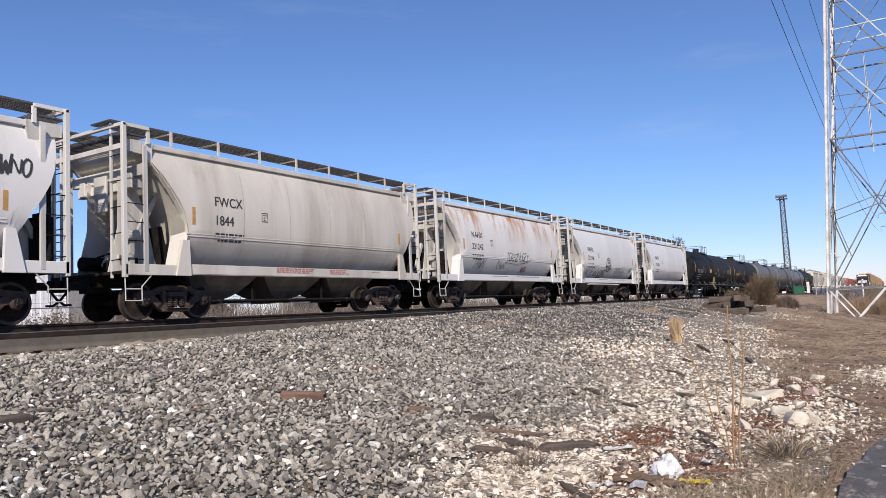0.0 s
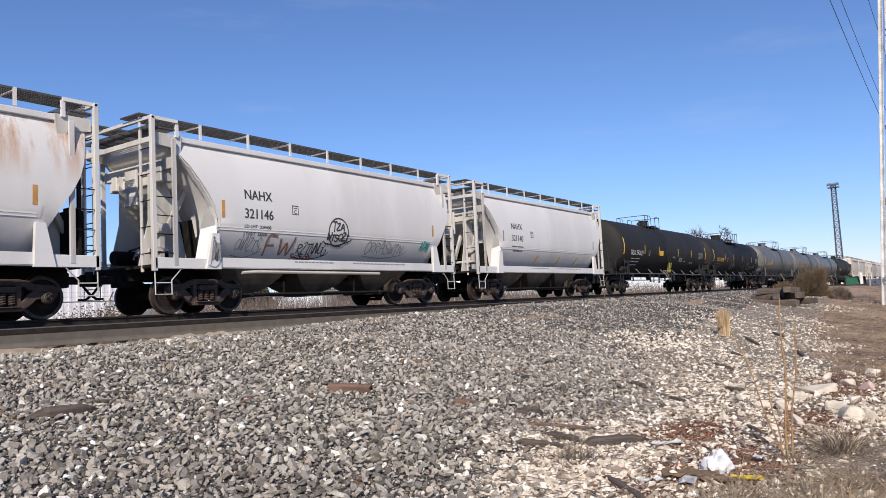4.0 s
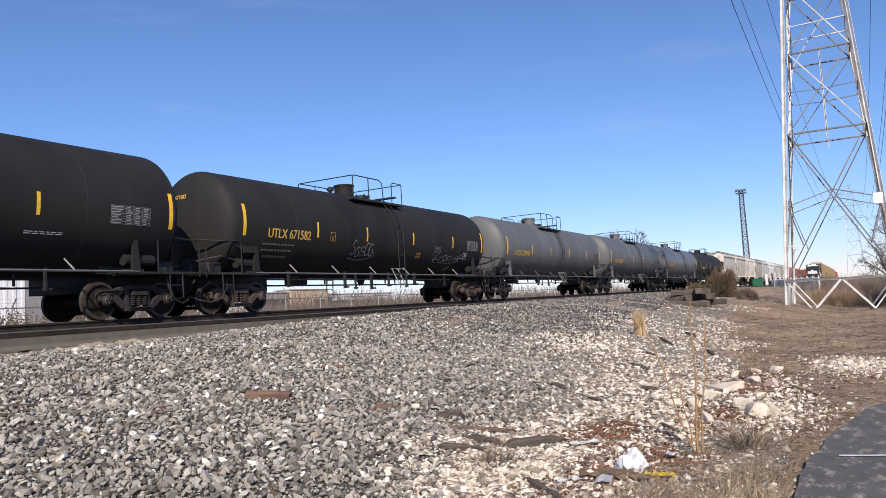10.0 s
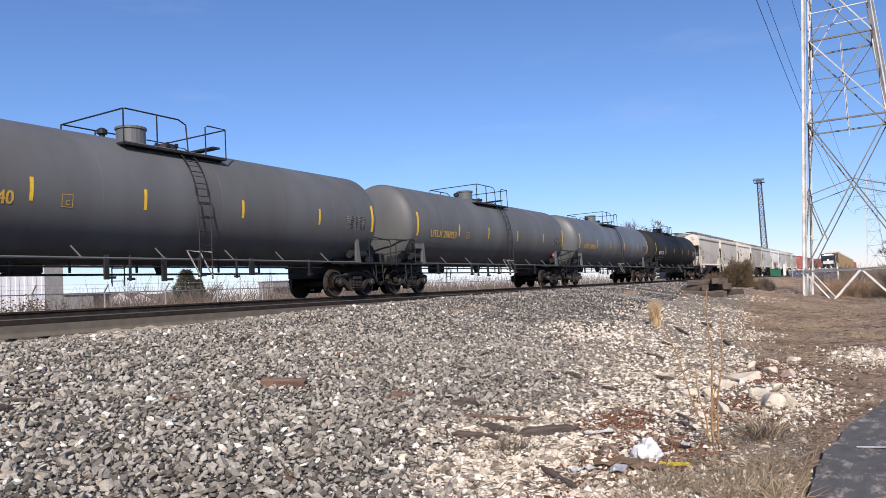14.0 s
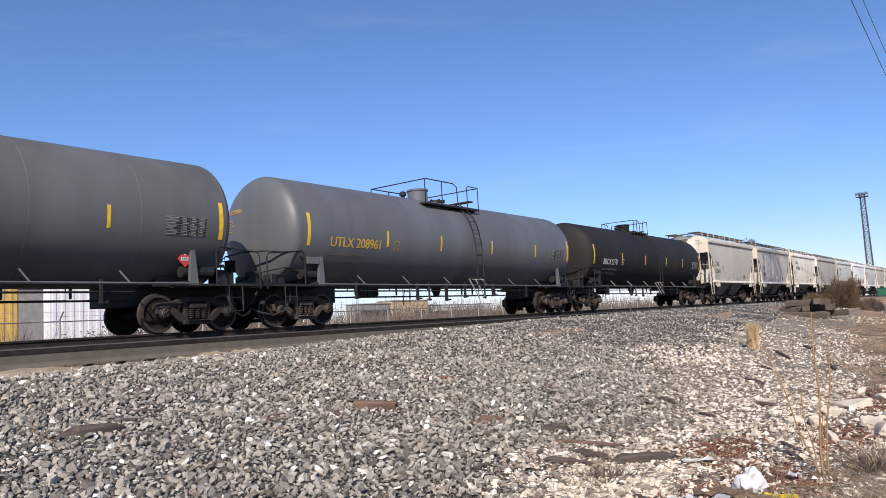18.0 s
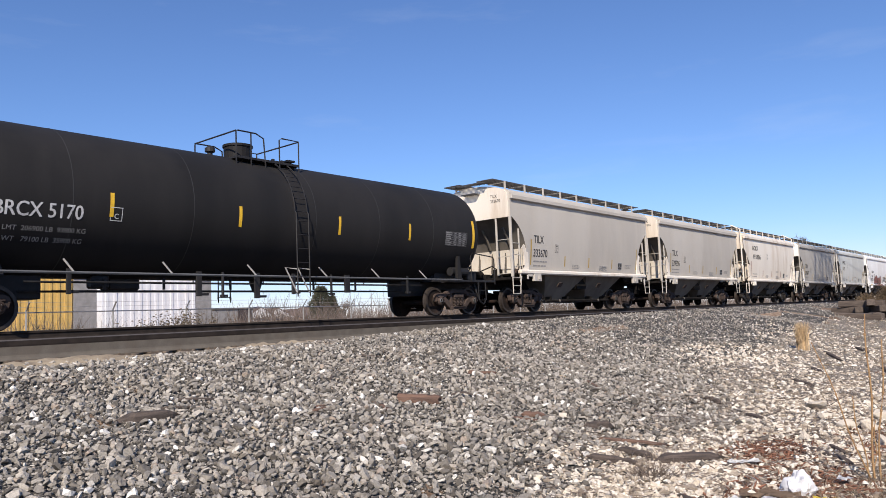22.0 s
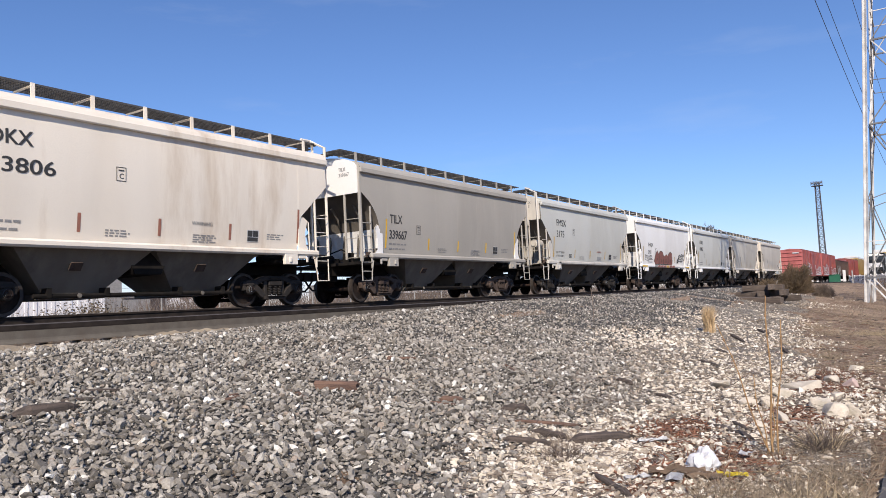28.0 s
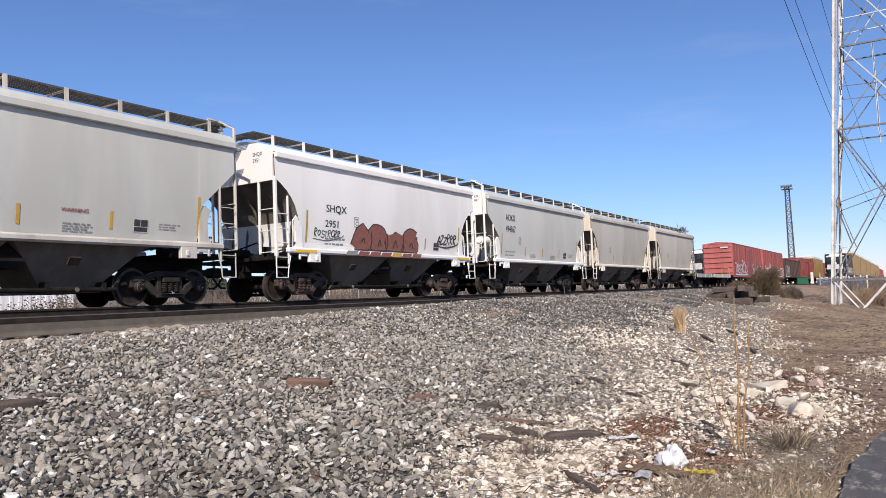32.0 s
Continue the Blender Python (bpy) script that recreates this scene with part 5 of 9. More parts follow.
        if e < 0 and frame_end:
            rs = bmesh.new()
            drum_x(rs, -5.62, -4.98, -1.12, 2.36, 0.19, 14)
            drum_x(rs, -5.68, -5.62, -1.12, 2.36, 0.13, 12)
            drum_x(rs, -4.98, -4.86, -1.12, 2.36, 0.14, 12)
            part("air_reservoir", rs, end_m, car, "pale painted brake reservoir behind the ladder")
            part("reservoir_bracket", bars([(-5.5, -1.14, 2.2), (-5.2, -1.2, 1.75), (-5.15, -1.2, 1.28)], [(-4.9, -1.2, 2.5), (-5.0, -1.25, 1.9), (-5.1, -1.25, 1.28)], [(-5.55, -1.3, 1.9), (-5.0, -1.3, 1.4)], r=0.022, n=5), M_TRUCK, car)
        bogie(car, e * 4.05, M_TRUCKD if frame_end else M_TRUCK)
        coupler(car, e * 5.90, e < 0)
        air_gear(car, e * 4.9, e)
        grating(car, min(e * H, e * (H + 0.42)), max(e * H, e * (H + 0.42)), -0.75, 0.75, 4.80, "end_walkway")
        grating(car, min(e * H, e * (H + 0.35)), max(e * H, e * (H + 0.35)), -0.32, 0.32, 4.45, "brake_step")
        if frame_end:
            part("end_frame", bars([(e * (H + 0.12), -1.5, 1.4), (e * (H + 0.12), -1.5, 4.7), (e * (H + 0.1), -0.95, 4.98), (e * (H - 0.3), -0.95, 4.98)],
                                   [(e * (H + 0.12), -1.0, 3.2), (e * (H + 0.12), -1.0, 4.9)], r=0.045), end_m, car)
    brake_wheel(car, H + 0.12, 0.5, 2.3)
    part("centre_sill", B((0, 0, 1.05, 11.4, 0.6, 0.32)), M_UNDER, car)
    for s in (-1, 1):
        grating(car, -6.05, 6.05, s * 0.78 - 0.37, s * 0.78 + 0.37, 4.87)
        for x in np.linspace(-5.3, 5.3, 9):
            part("walkway_stand", B((x, s * 1.16, 4.68, 0.09, 0.03, 0.42), (x, s * 0.78, 4.84, 0.05, 0.74, 0.035)), hw, car)
    for x in (-2.0, 2.0):
        part("roof_hatch", B((x, 0, 4.60, 3.4, 0.5, 0.14), bevel=0.03), paint_m, car)
    for x in (-1.62, 1.62):
        hopper_bay(car, x, 0, 0.46, 1.44, 0.66, 1.61, 0.70, 1.42, M_BAYG)
        vt = bmesh.new()
        box(vt, x - 0.15, -1.16, 1.03, 0.26, 0.05, 0.20, 38, 0, 0)
        part("vibrator_bracket", vt, M_TRUCK, car)
    # dark block added between the bays to stand for the shadow there
    part("bay_shadow_block", prism([(-0.62, 1.40), (0.62, 1.40), (0.34, 0.86), (-0.34, 0.86)], -1.15, 1.15), M_UNDER, car)
    gx = bars([(-2.6, -0.98, 0.40), (2.6, -0.98, 0.40)], r=0.05, n=8)
    for x in (-2.28, -0.96, 0.96, 2.28):
        box(gx, x, -0.9, 0.47, 0.10, 0.28, 0.2)
    part("gate_shaft", gx, M_UNDER, car, "dark discharge gate shaft and capstans")
    if mark:
        ink = ink or M_INK
        writing("reporting_mark", mark, tsize * 1.38, tx, tz, half_flat, ink, car, "black reporting mark", wide, bold=0.020)
        writing("car_number", number, nsize * 1.38, tx - 0.03, nz, half_flat, ink, car, "black wagon number", nwide or wide, bold=0.020)
        if limits:
            for txt, z in zip(limits, (1.93, 1.76)):
                writing("load_limit", txt, 0.125, tx, z, half_flat, M_INK, car, "", 1.1, bold=0.008)
            sp = bmesh.new()
            for a in ((-2.62, -2.28, 1.72, 1.745), (-2.62, -2.28, 1.875, 1.90), (-2.62, -2.595, 1.72, 1.90), (-2.305, -2.28, 1.72, 1.90), (-2.56, -2.34, 1.775, 1.80), (-2.56, -2.34, 1.82, 1.845)):
                decal(sp, *a, half_flat, n=1)
            part("stencil_box", sp, M_INK, car, "small black stencilled box")
            sp = bmesh.new()
            decal(sp, -4.15, -3.92, 1.42, 1.50, lambda z: 1.685, n=1)
            part("sill_plate", sp, M_INK, car, "small black plate on the sill")
        else:
            bm = print_block(tx, 1.86, 0.95, 1, half_flat, h=0.05, seed=5)
            print_block(tx, 1.70, 0.9, 1, half_flat, bm, h=0.05, seed=6)
            part("load_limit_print", bm, M_INKG, car, "load limit lines too small to read", kind="stuff")
        if warning:
            writing("warning_word", "WARNING", 0.13, 0.95, 2.06, half_flat, warning, car, "small stencilled warning", 1.0, bold=0.01)
        bm = print_block(-1.3, 1.80, 0.6, 3, half_flat, h=0.03, gap=0.06, seed=7)
        print_block(1.0, 1.80, 0.7, 4, half_flat, bm, h=0.03, gap=0.055, seed=8)
        print_block(3.4, 1.92, 0.6, 3, half_flat, bm, h=0.03, gap=0.06, seed=9)
        part("small_print", bm, M_INKG, car, "fine stencilled data too small to read", kind="stuff")
        bm = bmesh.new()
        decal(bm, 2.70, 3.10, 1.71, 2.03, half_flat)
        tp = part("test_panel", bm, M_LETW, car, "white-bordered inspection data panel")
        for x0, x1, z0, z1 in ((2.72, 2.885, 1.85, 2.01), (2.90, 3.08, 1.85, 2.01), (2.72, 3.08, 1.73, 1.835)):
            bm = bmesh.new()
            decal(bm, x0, x1, z0, z1, half_flat, off=0.009)
            part("black_field", bm, M_INK, tp)
    fr = bmesh.new()
    px, pz = plate
    for x0, x1, z0, z1 in ((-0.12, 0.12, -0.16, -0.145), (-0.12, 0.12, 0.145, 0.16), (-0.12, -0.105, -0.16, 0.16), (0.105, 0.12, -0.16, 0.16), (-0.07, 0.07, 0.07, 0.10)):
        decal(fr, px + x0, px + x1, pz + z0, pz + z1, half_flat, n=1)
    writing("plate_letter", "C", 0.17, px - 0.055, pz - 0.10, half_flat, M_INK, car, "", 1.0, bold=0.01)
    part("plate_c_box", fr, M_INK, car)
    for x, z0, z1 in ((-4.42, 1.74, 2.70), (-1.94, 1.74, 2.15), (0.02, 1.74, 2.15), (2.10, 1.74, 2.15), (4.52, 1.74, 2.70)):
        rf = bmesh.new()
        decal(rf, x, x + 0.075, z0, z1, half_flat)
        part("reflector_strip", rf, reflect, car, "dirty reflective strip")
    if extra:
        extra(car)
    return car


def tank_wagon(label, group, paint_m, mark, number, ink, half=7.95, r=1.62, zc=2.72, ladder_x=1.05, dome_x=0.0, stripes=(-7.74, -4.4, -1.6, 1.6, 4.9, 7.75), placards=False, end_text=(0.9, 0.75), extra=None, rails=((-1.85, 0.1), (0.7, 1.42)), text_up=0.03, text_x=-6.70, rail_y=1.25, rail_z=-0.03, dome_r=0.37, text_w=0.86, plate_x=-3.55, data=(), truck=None):
    """General-purpose tank wagon: round shell with dished ends, top platform, ladder, stub sills."""
    car = thing("tank_wagon", label, "freight wagon", group)
    surf = round_tank(r, zc)
    n = 48
    prof = [(half + 0.52 * math.sin(a), r * math.cos(a)) for a in np.linspace(0, math.pi / 2 - 0.04, 11)]
    rings = [(-x, rr) for x, rr in prof[::-1]] + [(x, r) for x in np.linspace(-half + 1.5, half - 1.5, 6)] + prof
    bm = loft(bmesh.new(), [[(x, rr * math.cos(2 * math.pi * t / n), zc + rr * math.sin(2 * math.pi * t / n)) for t in range(n)] for x, rr in rings])
    bmesh.ops.recalc_face_normals(bm, faces=bm.faces[:])
    part("tank_shell", bm, paint_m, car, smooth=True)
    ws = bmesh.new()
    for x in (-half, -5.4, -2.7, 0.9, 3.3, 5.7, half):
        loft(ws, [[(x + d, (r + 0.004) * math.cos(2 * math.pi * t / n), zc + (r + 0.004) * math.sin(2 * math.pi * t / n)) for t in range(n)] for d in (-0.009, 0.009)], cap=False)
    part("weld_seam", ws, M_SEAMD if paint_m is M_BK else M_SEAMG, car, smooth=True, kind="stuff")
    for s in (-1, 1):
        part("side_rail", bars([(-7.2, s * 1.44, 1.13), (7.2, s * 1.44, 1.13)], r=0.03), M_GY, car)
        for x in (-5.3, -3.15, -0.9, 1.4, 3.4, 5.5):
            part("rail_stay", bars([(x, s * 1.44, 1.13), (x - 0.12, s * 1.22, 1.42)], r=0.02, n=5), M_GY if paint_m is not M_BK else M_INKG, car)
        for e in (-1, 1):
            part("bolster_post", prism([(e * 7.24, 1.10), (e * 7.00, 1.10), (e * 7.06, 1.92), (e * 7.15, 1.92)], s * 1.36, s * 1.46), paint_m, car)
            if e < 0:
                part("bolster_box", B((e * 7.42, s * 1.40, 1.80, 0.46, 0.1, 0.2), bevel=0.01), paint_m, car)
            part("bolster_arm", B((e * 7.1, s * 1.05, 1.12, 0.5, 0.75, 0.14), bevel=0.01), M_TUF, car)
            hr = bmesh.new()
            tube(hr, [(e * 7.75, s * 1.46, 1.12), (e * 7.75, s * 1.46, 1.95), (e * 7.85, s * 1.46, 2.05), (e * 9.02, s * 1.46, 1.95), (e * 9.08, s * 1.46, 1.85), (e * 9.08, s * 1.46, 1.0)], 0.02, 6)
            part("end_handrail", hr, M_TUF, car)
            st = bmesh.new()
            tube(st, [(e * 8.1, s * 1.46, 1.08), (e * 8.1, s * 1.48, 0.45), (e * 8.5, s * 1.48, 0.45), (e * 8.5, s * 1.46, 1.08)], 0.018, 5)
            tube(st, [(e * 8.1, s * 1.47, 0.78), (e * 8.5, s * 1.47, 0.78)], 0.016, 5)
            part("step_stirrup", st, M_TUF, car)
    for e in (-1, 1):
        part("end_platform", B((e * 8.42, 0, 1.10, 1.35, 2.95, 0.07), (e * 7.4, 1.25, 1.10, 1.6, 0.4, 0.06), (e * 7.4, -1.25, 1.10, 1.6, 0.4, 0.06), bevel=0.008), M_TUF, car)
        part("stub_sill", B((e * 7.3, 0, 0.92, 3.6, 0.66, 0.54), bevel=0.015), M_TUF, car)
        eg = B((e * 8.35, -0.85, 1.30, 0.5, 0.35, 0.3), (e * 8.6, -0.3, 1.36, 0.3, 0.4, 0.42), (e * 8.15, 0.6, 1.32, 0.4, 0.5, 0.36), bevel=0.03)
        drum_x(eg, e * 6.9, e * 7.75, -1.22, 1.42, 0.14, 12)
        tube(eg, [(e * 7.7, -1.2, 1.5), (e * 8.2, -1.1, 1.62), (e * 8.7, -0.6, 1.5), (e * 8.8, 0.2, 1.3)], 0.03, 6)
        tube(eg, [(e * 8.9, -0.9, 1.1), (e * 9.05, -0.8, 0.7), (e * 9.25, -0.5, 0.45)], 0.03, 6)
        part("brake_gear", eg, M_TUF, car, kind="stuff")
        part("saddle", prism([(e * 7.6, 1.1), (e * 6.4, 1.1), (e * 6.55, 1.55), (e * 7.45, 1.55)], -0.9, 0.9), M_TUF, car)
        bogie(car, e * 7.45, truck)
        coupler(car, e * 8.55, e < 0)
        ah = bmesh.new()
        tube(ah, [(e * 7.75, -1.42, 1.85), (e * 8.1, -1.35, 2.02), (e * 8.62, -0.9, 2.08), (e * 8.85, -0.2, 2.1), (e * 8.85, 0.6, 2.05)], 0.022, 6)
        hs = bmesh.new()
        tube(hs, [(e * 8.15, -1.25, 1.05), (e * 8.2, -1.3, 0.72), (e * 8.4, -1.28, 0.42), (e * 8.7, -1.2, 0.32), (e * 9.0, -1.05, 0.40), (e * 9.2, -0.9, 0.52)], 0.028, 6)
        part("brake_hose", hs, M_TUF, car, "sagging black rubber brake hose")
        part("head_rail", ah, M_TUF, car)
    brake_wheel(car, -9.0, 0.35, 1.75)
    air_gear(car, -6.0, 1)
    # piping and brake rods hung below the shell
    ub = bmesh.new()
    tube(ub, [(-6.0, -0.75, 0.98), (6.0, -0.75, 0.98)], 0.025, 5)
    tube(ub, [(-6.0, -0.45, 0.80), (6.0, -0.45, 0.80)], 0.025, 5)
    tube(ub, [(-5.0, 0.4, 0.85), (5.0, 0.4, 0.85)], 0.03, 5)
    part("brake_rigging", ub, M_TUF, car, kind="stuff")
    for x in (-4.3, -2.9, -1.1, 0.9, 1.6, 3.2, 4.6):
        part("pipe_hanger", B((x, -0.6, 0.97, 0.05, 0.04, 0.27), (x, -0.6, 0.99, 0.03, 0.34, 0.03)), M_TUF, car)
    for x, w, z0 in ((-5.2, 0.10, 0.72), (-2.2, 0.14, 0.66), (-1.55, 0.06, 0.62), (-0.55, 0.16, 0.60), (0.62, 0.12, 0.70), (1.95, 0.06, 0.66), (2.55, 0.20, 0.74), (5.1, 0.08, 0.70)):
        part("pipe_bracket", B((x, -0.95, (1.25 + z0) / 2, w, 0.05, 1.25 - z0), (x + w, -0.9, z0 + 0.05, w + 0.14, 0.07, 0.06), bevel=0.008), M_TUF, car)
    bo = bmesh.new()
    loft(bo, [[(0.1 + rr * math.cos(t * math.pi / 8), rr * math.sin(t * math.pi / 8), z) for t in range(16)] for z, rr in ((1.42, 0.3), (1.25, 0.22), (1.0, 0.16), (0.8, 0.09))])
    part("bottom_outlet", bo, M_TUF, car)
    part("brake_cylinder", B((-3.6, 0.1, 1.05, 0.75, 0.45, 0.4), (-4.3, -0.3, 1.02, 0.4, 0.3, 0.3), bevel=0.04), M_TUF, car)
    # top fittings
    bm = bmesh.new()
    zt = zc + r
    loft(bm, [[(dome_x + rr * math.cos(t * math.pi / 10), rr * math.sin(t * math.pi / 10), z) for t in range(20)] for z, rr in ((zt - 0.12, dome_r), (zt + 0.34, dome_r), (zt + 0.35, dome_r + 0.03), (zt + 0.41, dome_r + 0.03), (zt + 0.43, dome_r - 0.04))])
    part("valve_dome", bm, paint_m, car, "drum-shaped valve housing")
    mw = bmesh.new()
    loft(mw, [[(dome_x + 1.1 + rr * math.cos(t * math.pi / 8), rr * math.sin(t * math.pi / 8), z) for t in range(16)] for z, rr in ((zt - 0.1, 0.30), (zt + 0.10, 0.30), (zt + 0.13, 0.2))])
    mw = part("manway", mw, M_TUF, car)
    for a in range(6):
        part("eye_bolt", B((dome_x + 1.1 + 0.3 * math.cos(a * 1.05), 0.3 * math.sin(a * 1.05), zt + 0.08, 0.07, 0.07, 0.12)), M_TUF, mw)
    sv = bmesh.new()
    loft(sv, [[(dome_x - 0.85 + rr * math.cos(t * math.pi / 6), rr * math.sin(t * math.pi / 6), z) for t in range(12)] for z, rr in ((zt - 0.05, 0.07), (zt + 0.10, 0.07), (zt + 0.12, 0.13), (zt + 0.22, 0.13), (zt + 0.27, 0.06))])
    part("safety_valve", sv, M_TUF, car)
    (x0, xa), (xb, x1) = rails
    pl = bmesh.new()
    for s in (-1, 1):
        box(pl, (x0 + x1) / 2, s * (rail_y - 0.2), zt - (0.33 if rail_y > 1.1 else 0.13), x1 - x0, 0.42, 0.06)
    box(pl, x1 - 0.1, 0, zt + 0.03, 0.25, rail_y * 1.6, 0.05)
    part("top_platform", pl, M_TUF, car)
    for s in (-1, 1):
        y, zr = s * rail_y, zt + rail_z
        lines = [[(x0, y, zt - 0.34), (x0, y, zr + 0.52), (x0 + 0.05, y, zr + 0.55), (xa - 0.3, y, zr + 0.55), (xa - 0.06, y, zr + 0.45), (xa, y, zt - 0.34)], [((x0 + xa) / 2, y, zt - 0.34), ((x0 + xa) / 2, y, zr + 0.55)],
                 [(xb, y, zt - 0.34), (xb, y, zr + 0.5), (xb + 0.08, y, zr + 0.55), (x1, y, zr + 0.55), (x1, y, zt - 0.34)]]
        part("platform_railing", bars(*lines, r=0.02), M_TUF, car, "bent pipe railing")
    for x in (x0, x1):
        part("platform_railing", bars([(x, -rail_y, zt + rail_z + 0.54), (x, rail_y, zt + rail_z + 0.54)], r=0.02), M_TUF, car, "bent pipe railing")
    for s in (-1, 1):
        ld = bmesh.new()
        for d in (-0.2, 0.2):
            tube(ld, [(ladder_x + d, s * (surf(2.45) + 0.18), 0.60), (ladder_x + d, s * (surf(2.45) + 0.18), 2.75)] + [(ladder_x + d, s * (r + 0.11) * math.cos(a), zc + (r + 0.11) * math.sin(a)) for a in np.linspace(0.05, 1.05, 7)], 0.018, 5)
        z = 0.75
        while z < 2.7:
            tube(ld, [(ladder_x - 0.2, s * (surf(2.45) + 0.18), z), (ladder_x + 0.2, s * (surf(2.45) + 0.18), z)], 0.012, 5)
            z += 0.36
        for a in np.linspace(0.05, 1.05, 6):
            tube(ld, [(ladder_x - 0.2, s * (r + 0.11) * math.cos(a), zc + (r + 0.11) * math.sin(a)), (ladder_x + 0.2, s * (r + 0.11) * math.cos(a), zc + (r + 0.11) * math.sin(a))], 0.012, 5)
        lo = part("ladder", ld, M_TUF, car, "steel ladder bent over the shell")
        for d in (-0.2, 0.2):
            yl = s * (surf(2.45) + 0.18)
            part("ladder_bracket", bars([(ladder_x + d, yl, 1.30), (ladder_x + d - 0.17, s * 1.50, 1.36), (ladder_x + d - 0.02, yl, 0.70)], r=0.02, n=5), M_INKG, lo, "pale bent stand-off bracket")
    for i, x in enumerate(stripes):
        rf = bmesh.new()
        big = i in (0, len(stripes) - 1)
        decal(rf, x, x + (0.12 if big else 0.085), 2.2 if big else 2.3, 3.12 if big else 2.80, surf, n=8)
        part("reflector_strip", rf, M_YEL, car, "yellow reflective strip")
    writing("reporting_mark", mark + " " + number, 0.40, text_x, 2.17 + text_up, surf, ink, car, "stencilled reporting mark and number", text_w, bold=0.026 if ink is M_LETY else 0.014)
    for k, line in enumerate(data):
        writing("load_limit", line, 0.13, text_x + 0.05 * k, 1.93 - 0.20 * k, surf, M_INKG, car, "small stencilled load data", 1.05, bold=0.006)
    if not data:
        bm = print_block(-6.85, 1.98, 1.5, 1, surf, h=0.045, seed=3)
        print_block(-6.85, 1.80, 1.4, 1, surf, bm, h=0.06, seed=4)
        print_block(-6.7, 1.62, 1.2, 1, surf, bm, h=0.06, seed=5)
        part("small_print", bm, ink if ink is M_LETW else M_FAINT, car, "fine stencilled data too small to read", kind="stuff")
    # inspection table: dark ground, pale rules and entries
    bm = bmesh.new()
    decal(bm, 6.30, 7.40, 2.24, 2.68, surf, n=4)
    tb = part("test_panel", bm, M_TUF, car, "ruled inspection data panel")
    bm = bmesh.new()
    for k in range(8):
        decal(bm, 6.30, 7.40, 2.24 + k * 0.062, 2.246 + k * 0.062, surf, off=0.008, n=1)
    for x in (6.30, 6.71, 6.94, 7.17, 7.392):
        decal(bm, x, x + 0.008, 2.24, 2.68, surf, off=0.008, n=4)
    rnd = random.Random(17)
    for k in range(7):
        for x, w in ((6.32, 0.32), (6.74, 0.15), (6.97, 0.15), (7.20, 0.15)):
            decal(bm, x, x + w * rnd.uniform(0.55, 1), 2.262 + k * 0.062, 2.286 + k * 0.062, surf, off=0.008, n=1)
    part("panel_print", bm, M_INKG, tb, "pale rules and entries too small to read", kind="stuff")
    fr = bmesh.new()
    for x0, x1, z0, z1 in ((-0.13, 0.13, 2.22, 2.235), (-0.13, 0.13, 2.49, 2.505), (-0.13, -0.115, 2.22, 2.505), (0.115, 0.13, 2.22, 2.505)):
        decal(fr, plate_x + x0, plate_x + x1, z0, z1, surf, n=1)
    writing("plate_letter", "C", 0.15, plate_x - 0.05, 2.27, surf, ink, car, "", 1.0, bold=0.01)
    part("plate_box", fr, ink, car)
    if end_text:
        def hx(yy, zz):
            q = min(0.999, math.hypot(yy, zz - zc) / r)
            return -(half + 0.52 * math.sqrt(1 - q * q)) - 0.012

        cu = bpy.data.curves.new("end_mark", "FONT")
        cu.body, cu.size, cu.resolution_u, cu.offset = mark + " " + number, 0.17, 2, 0.003
        tmp = bpy.data.objects.new("end_mark", cu)
        scene.collection.objects.link(tmp)
        me = bpy.data.meshes.new_from_object(tmp)
        bpy.data.objects.remove(tmp)
        for v in me.vertices:
            yy, zz = end_text[0] - v.co.x * 0.95, zc + end_text[1] + v.co.y
            v.co = (hx(yy, zz), yy, zz)
        me.materials.clear()
        me.materials.append(M_LETY if ink is M_LETY else ink)
        hang("end_mark", me, car, "stencilled mark on the tank end")
        hz = bmesh.new()
        for k, (w, z, h) in enumerate(((0.45, 0.20, 0.022), (0.38, 0.28, 0.022), (0.55, 0.36, 0.022), (0.22, 0.44, 0.022), (0.42, 0.52, 0.022))):
            y = y0 = end_text[0] - 0.12 * (k % 2)
            z = zc + end_text[1] - z
            while y > y0 - w:
                ww = 0.10
                vs = [hz.verts.new((hx(yy, zz), yy, zz)) for yy, zz in ((y, z), (y - ww * 0.8, z), (y - ww * 0.8, z + h), (y, z + h))]
                hz.faces.new(vs)
                y -= ww
        part("end_print", hz, ink, car, "small stencilled lines on the tank end", kind="stuff")
    if placards:
        bm = bmesh.new()
        decal(bm, -2.1, -1.4, 2.26, 2.56, surf)
        part("placard", bm, M_YEL, car, "orange-yellow warning panel")
        bm = bmesh.new()
        decal(bm, -0.34, 0.38, 1.24, 1.86, lambda z: 1.42 + 0.1 * (z - 1.33), slant=0.2, n=5)
        part("placard", bm, M_LABEL, car, "large dull-yellow panel on the lower shell")
        bm = print_block(0.5, 2.25, 0.55, 3, surf, h=0.016, gap=0.035, seed=21)
        print_block(1.9, 2.2, 0.75, 6, surf, bm, h=0.016, gap=0.045, seed=22)
        print_block(4.3, 1.95, 0.95, 2, surf, bm, h=0.016, gap=0.04, seed=23)
        print_block(3.0, 2.0, 0.55, 1, surf, bm, h=0.018, seed=24)
        part("small_print", bm, M_LETW, car, kind="stuff")
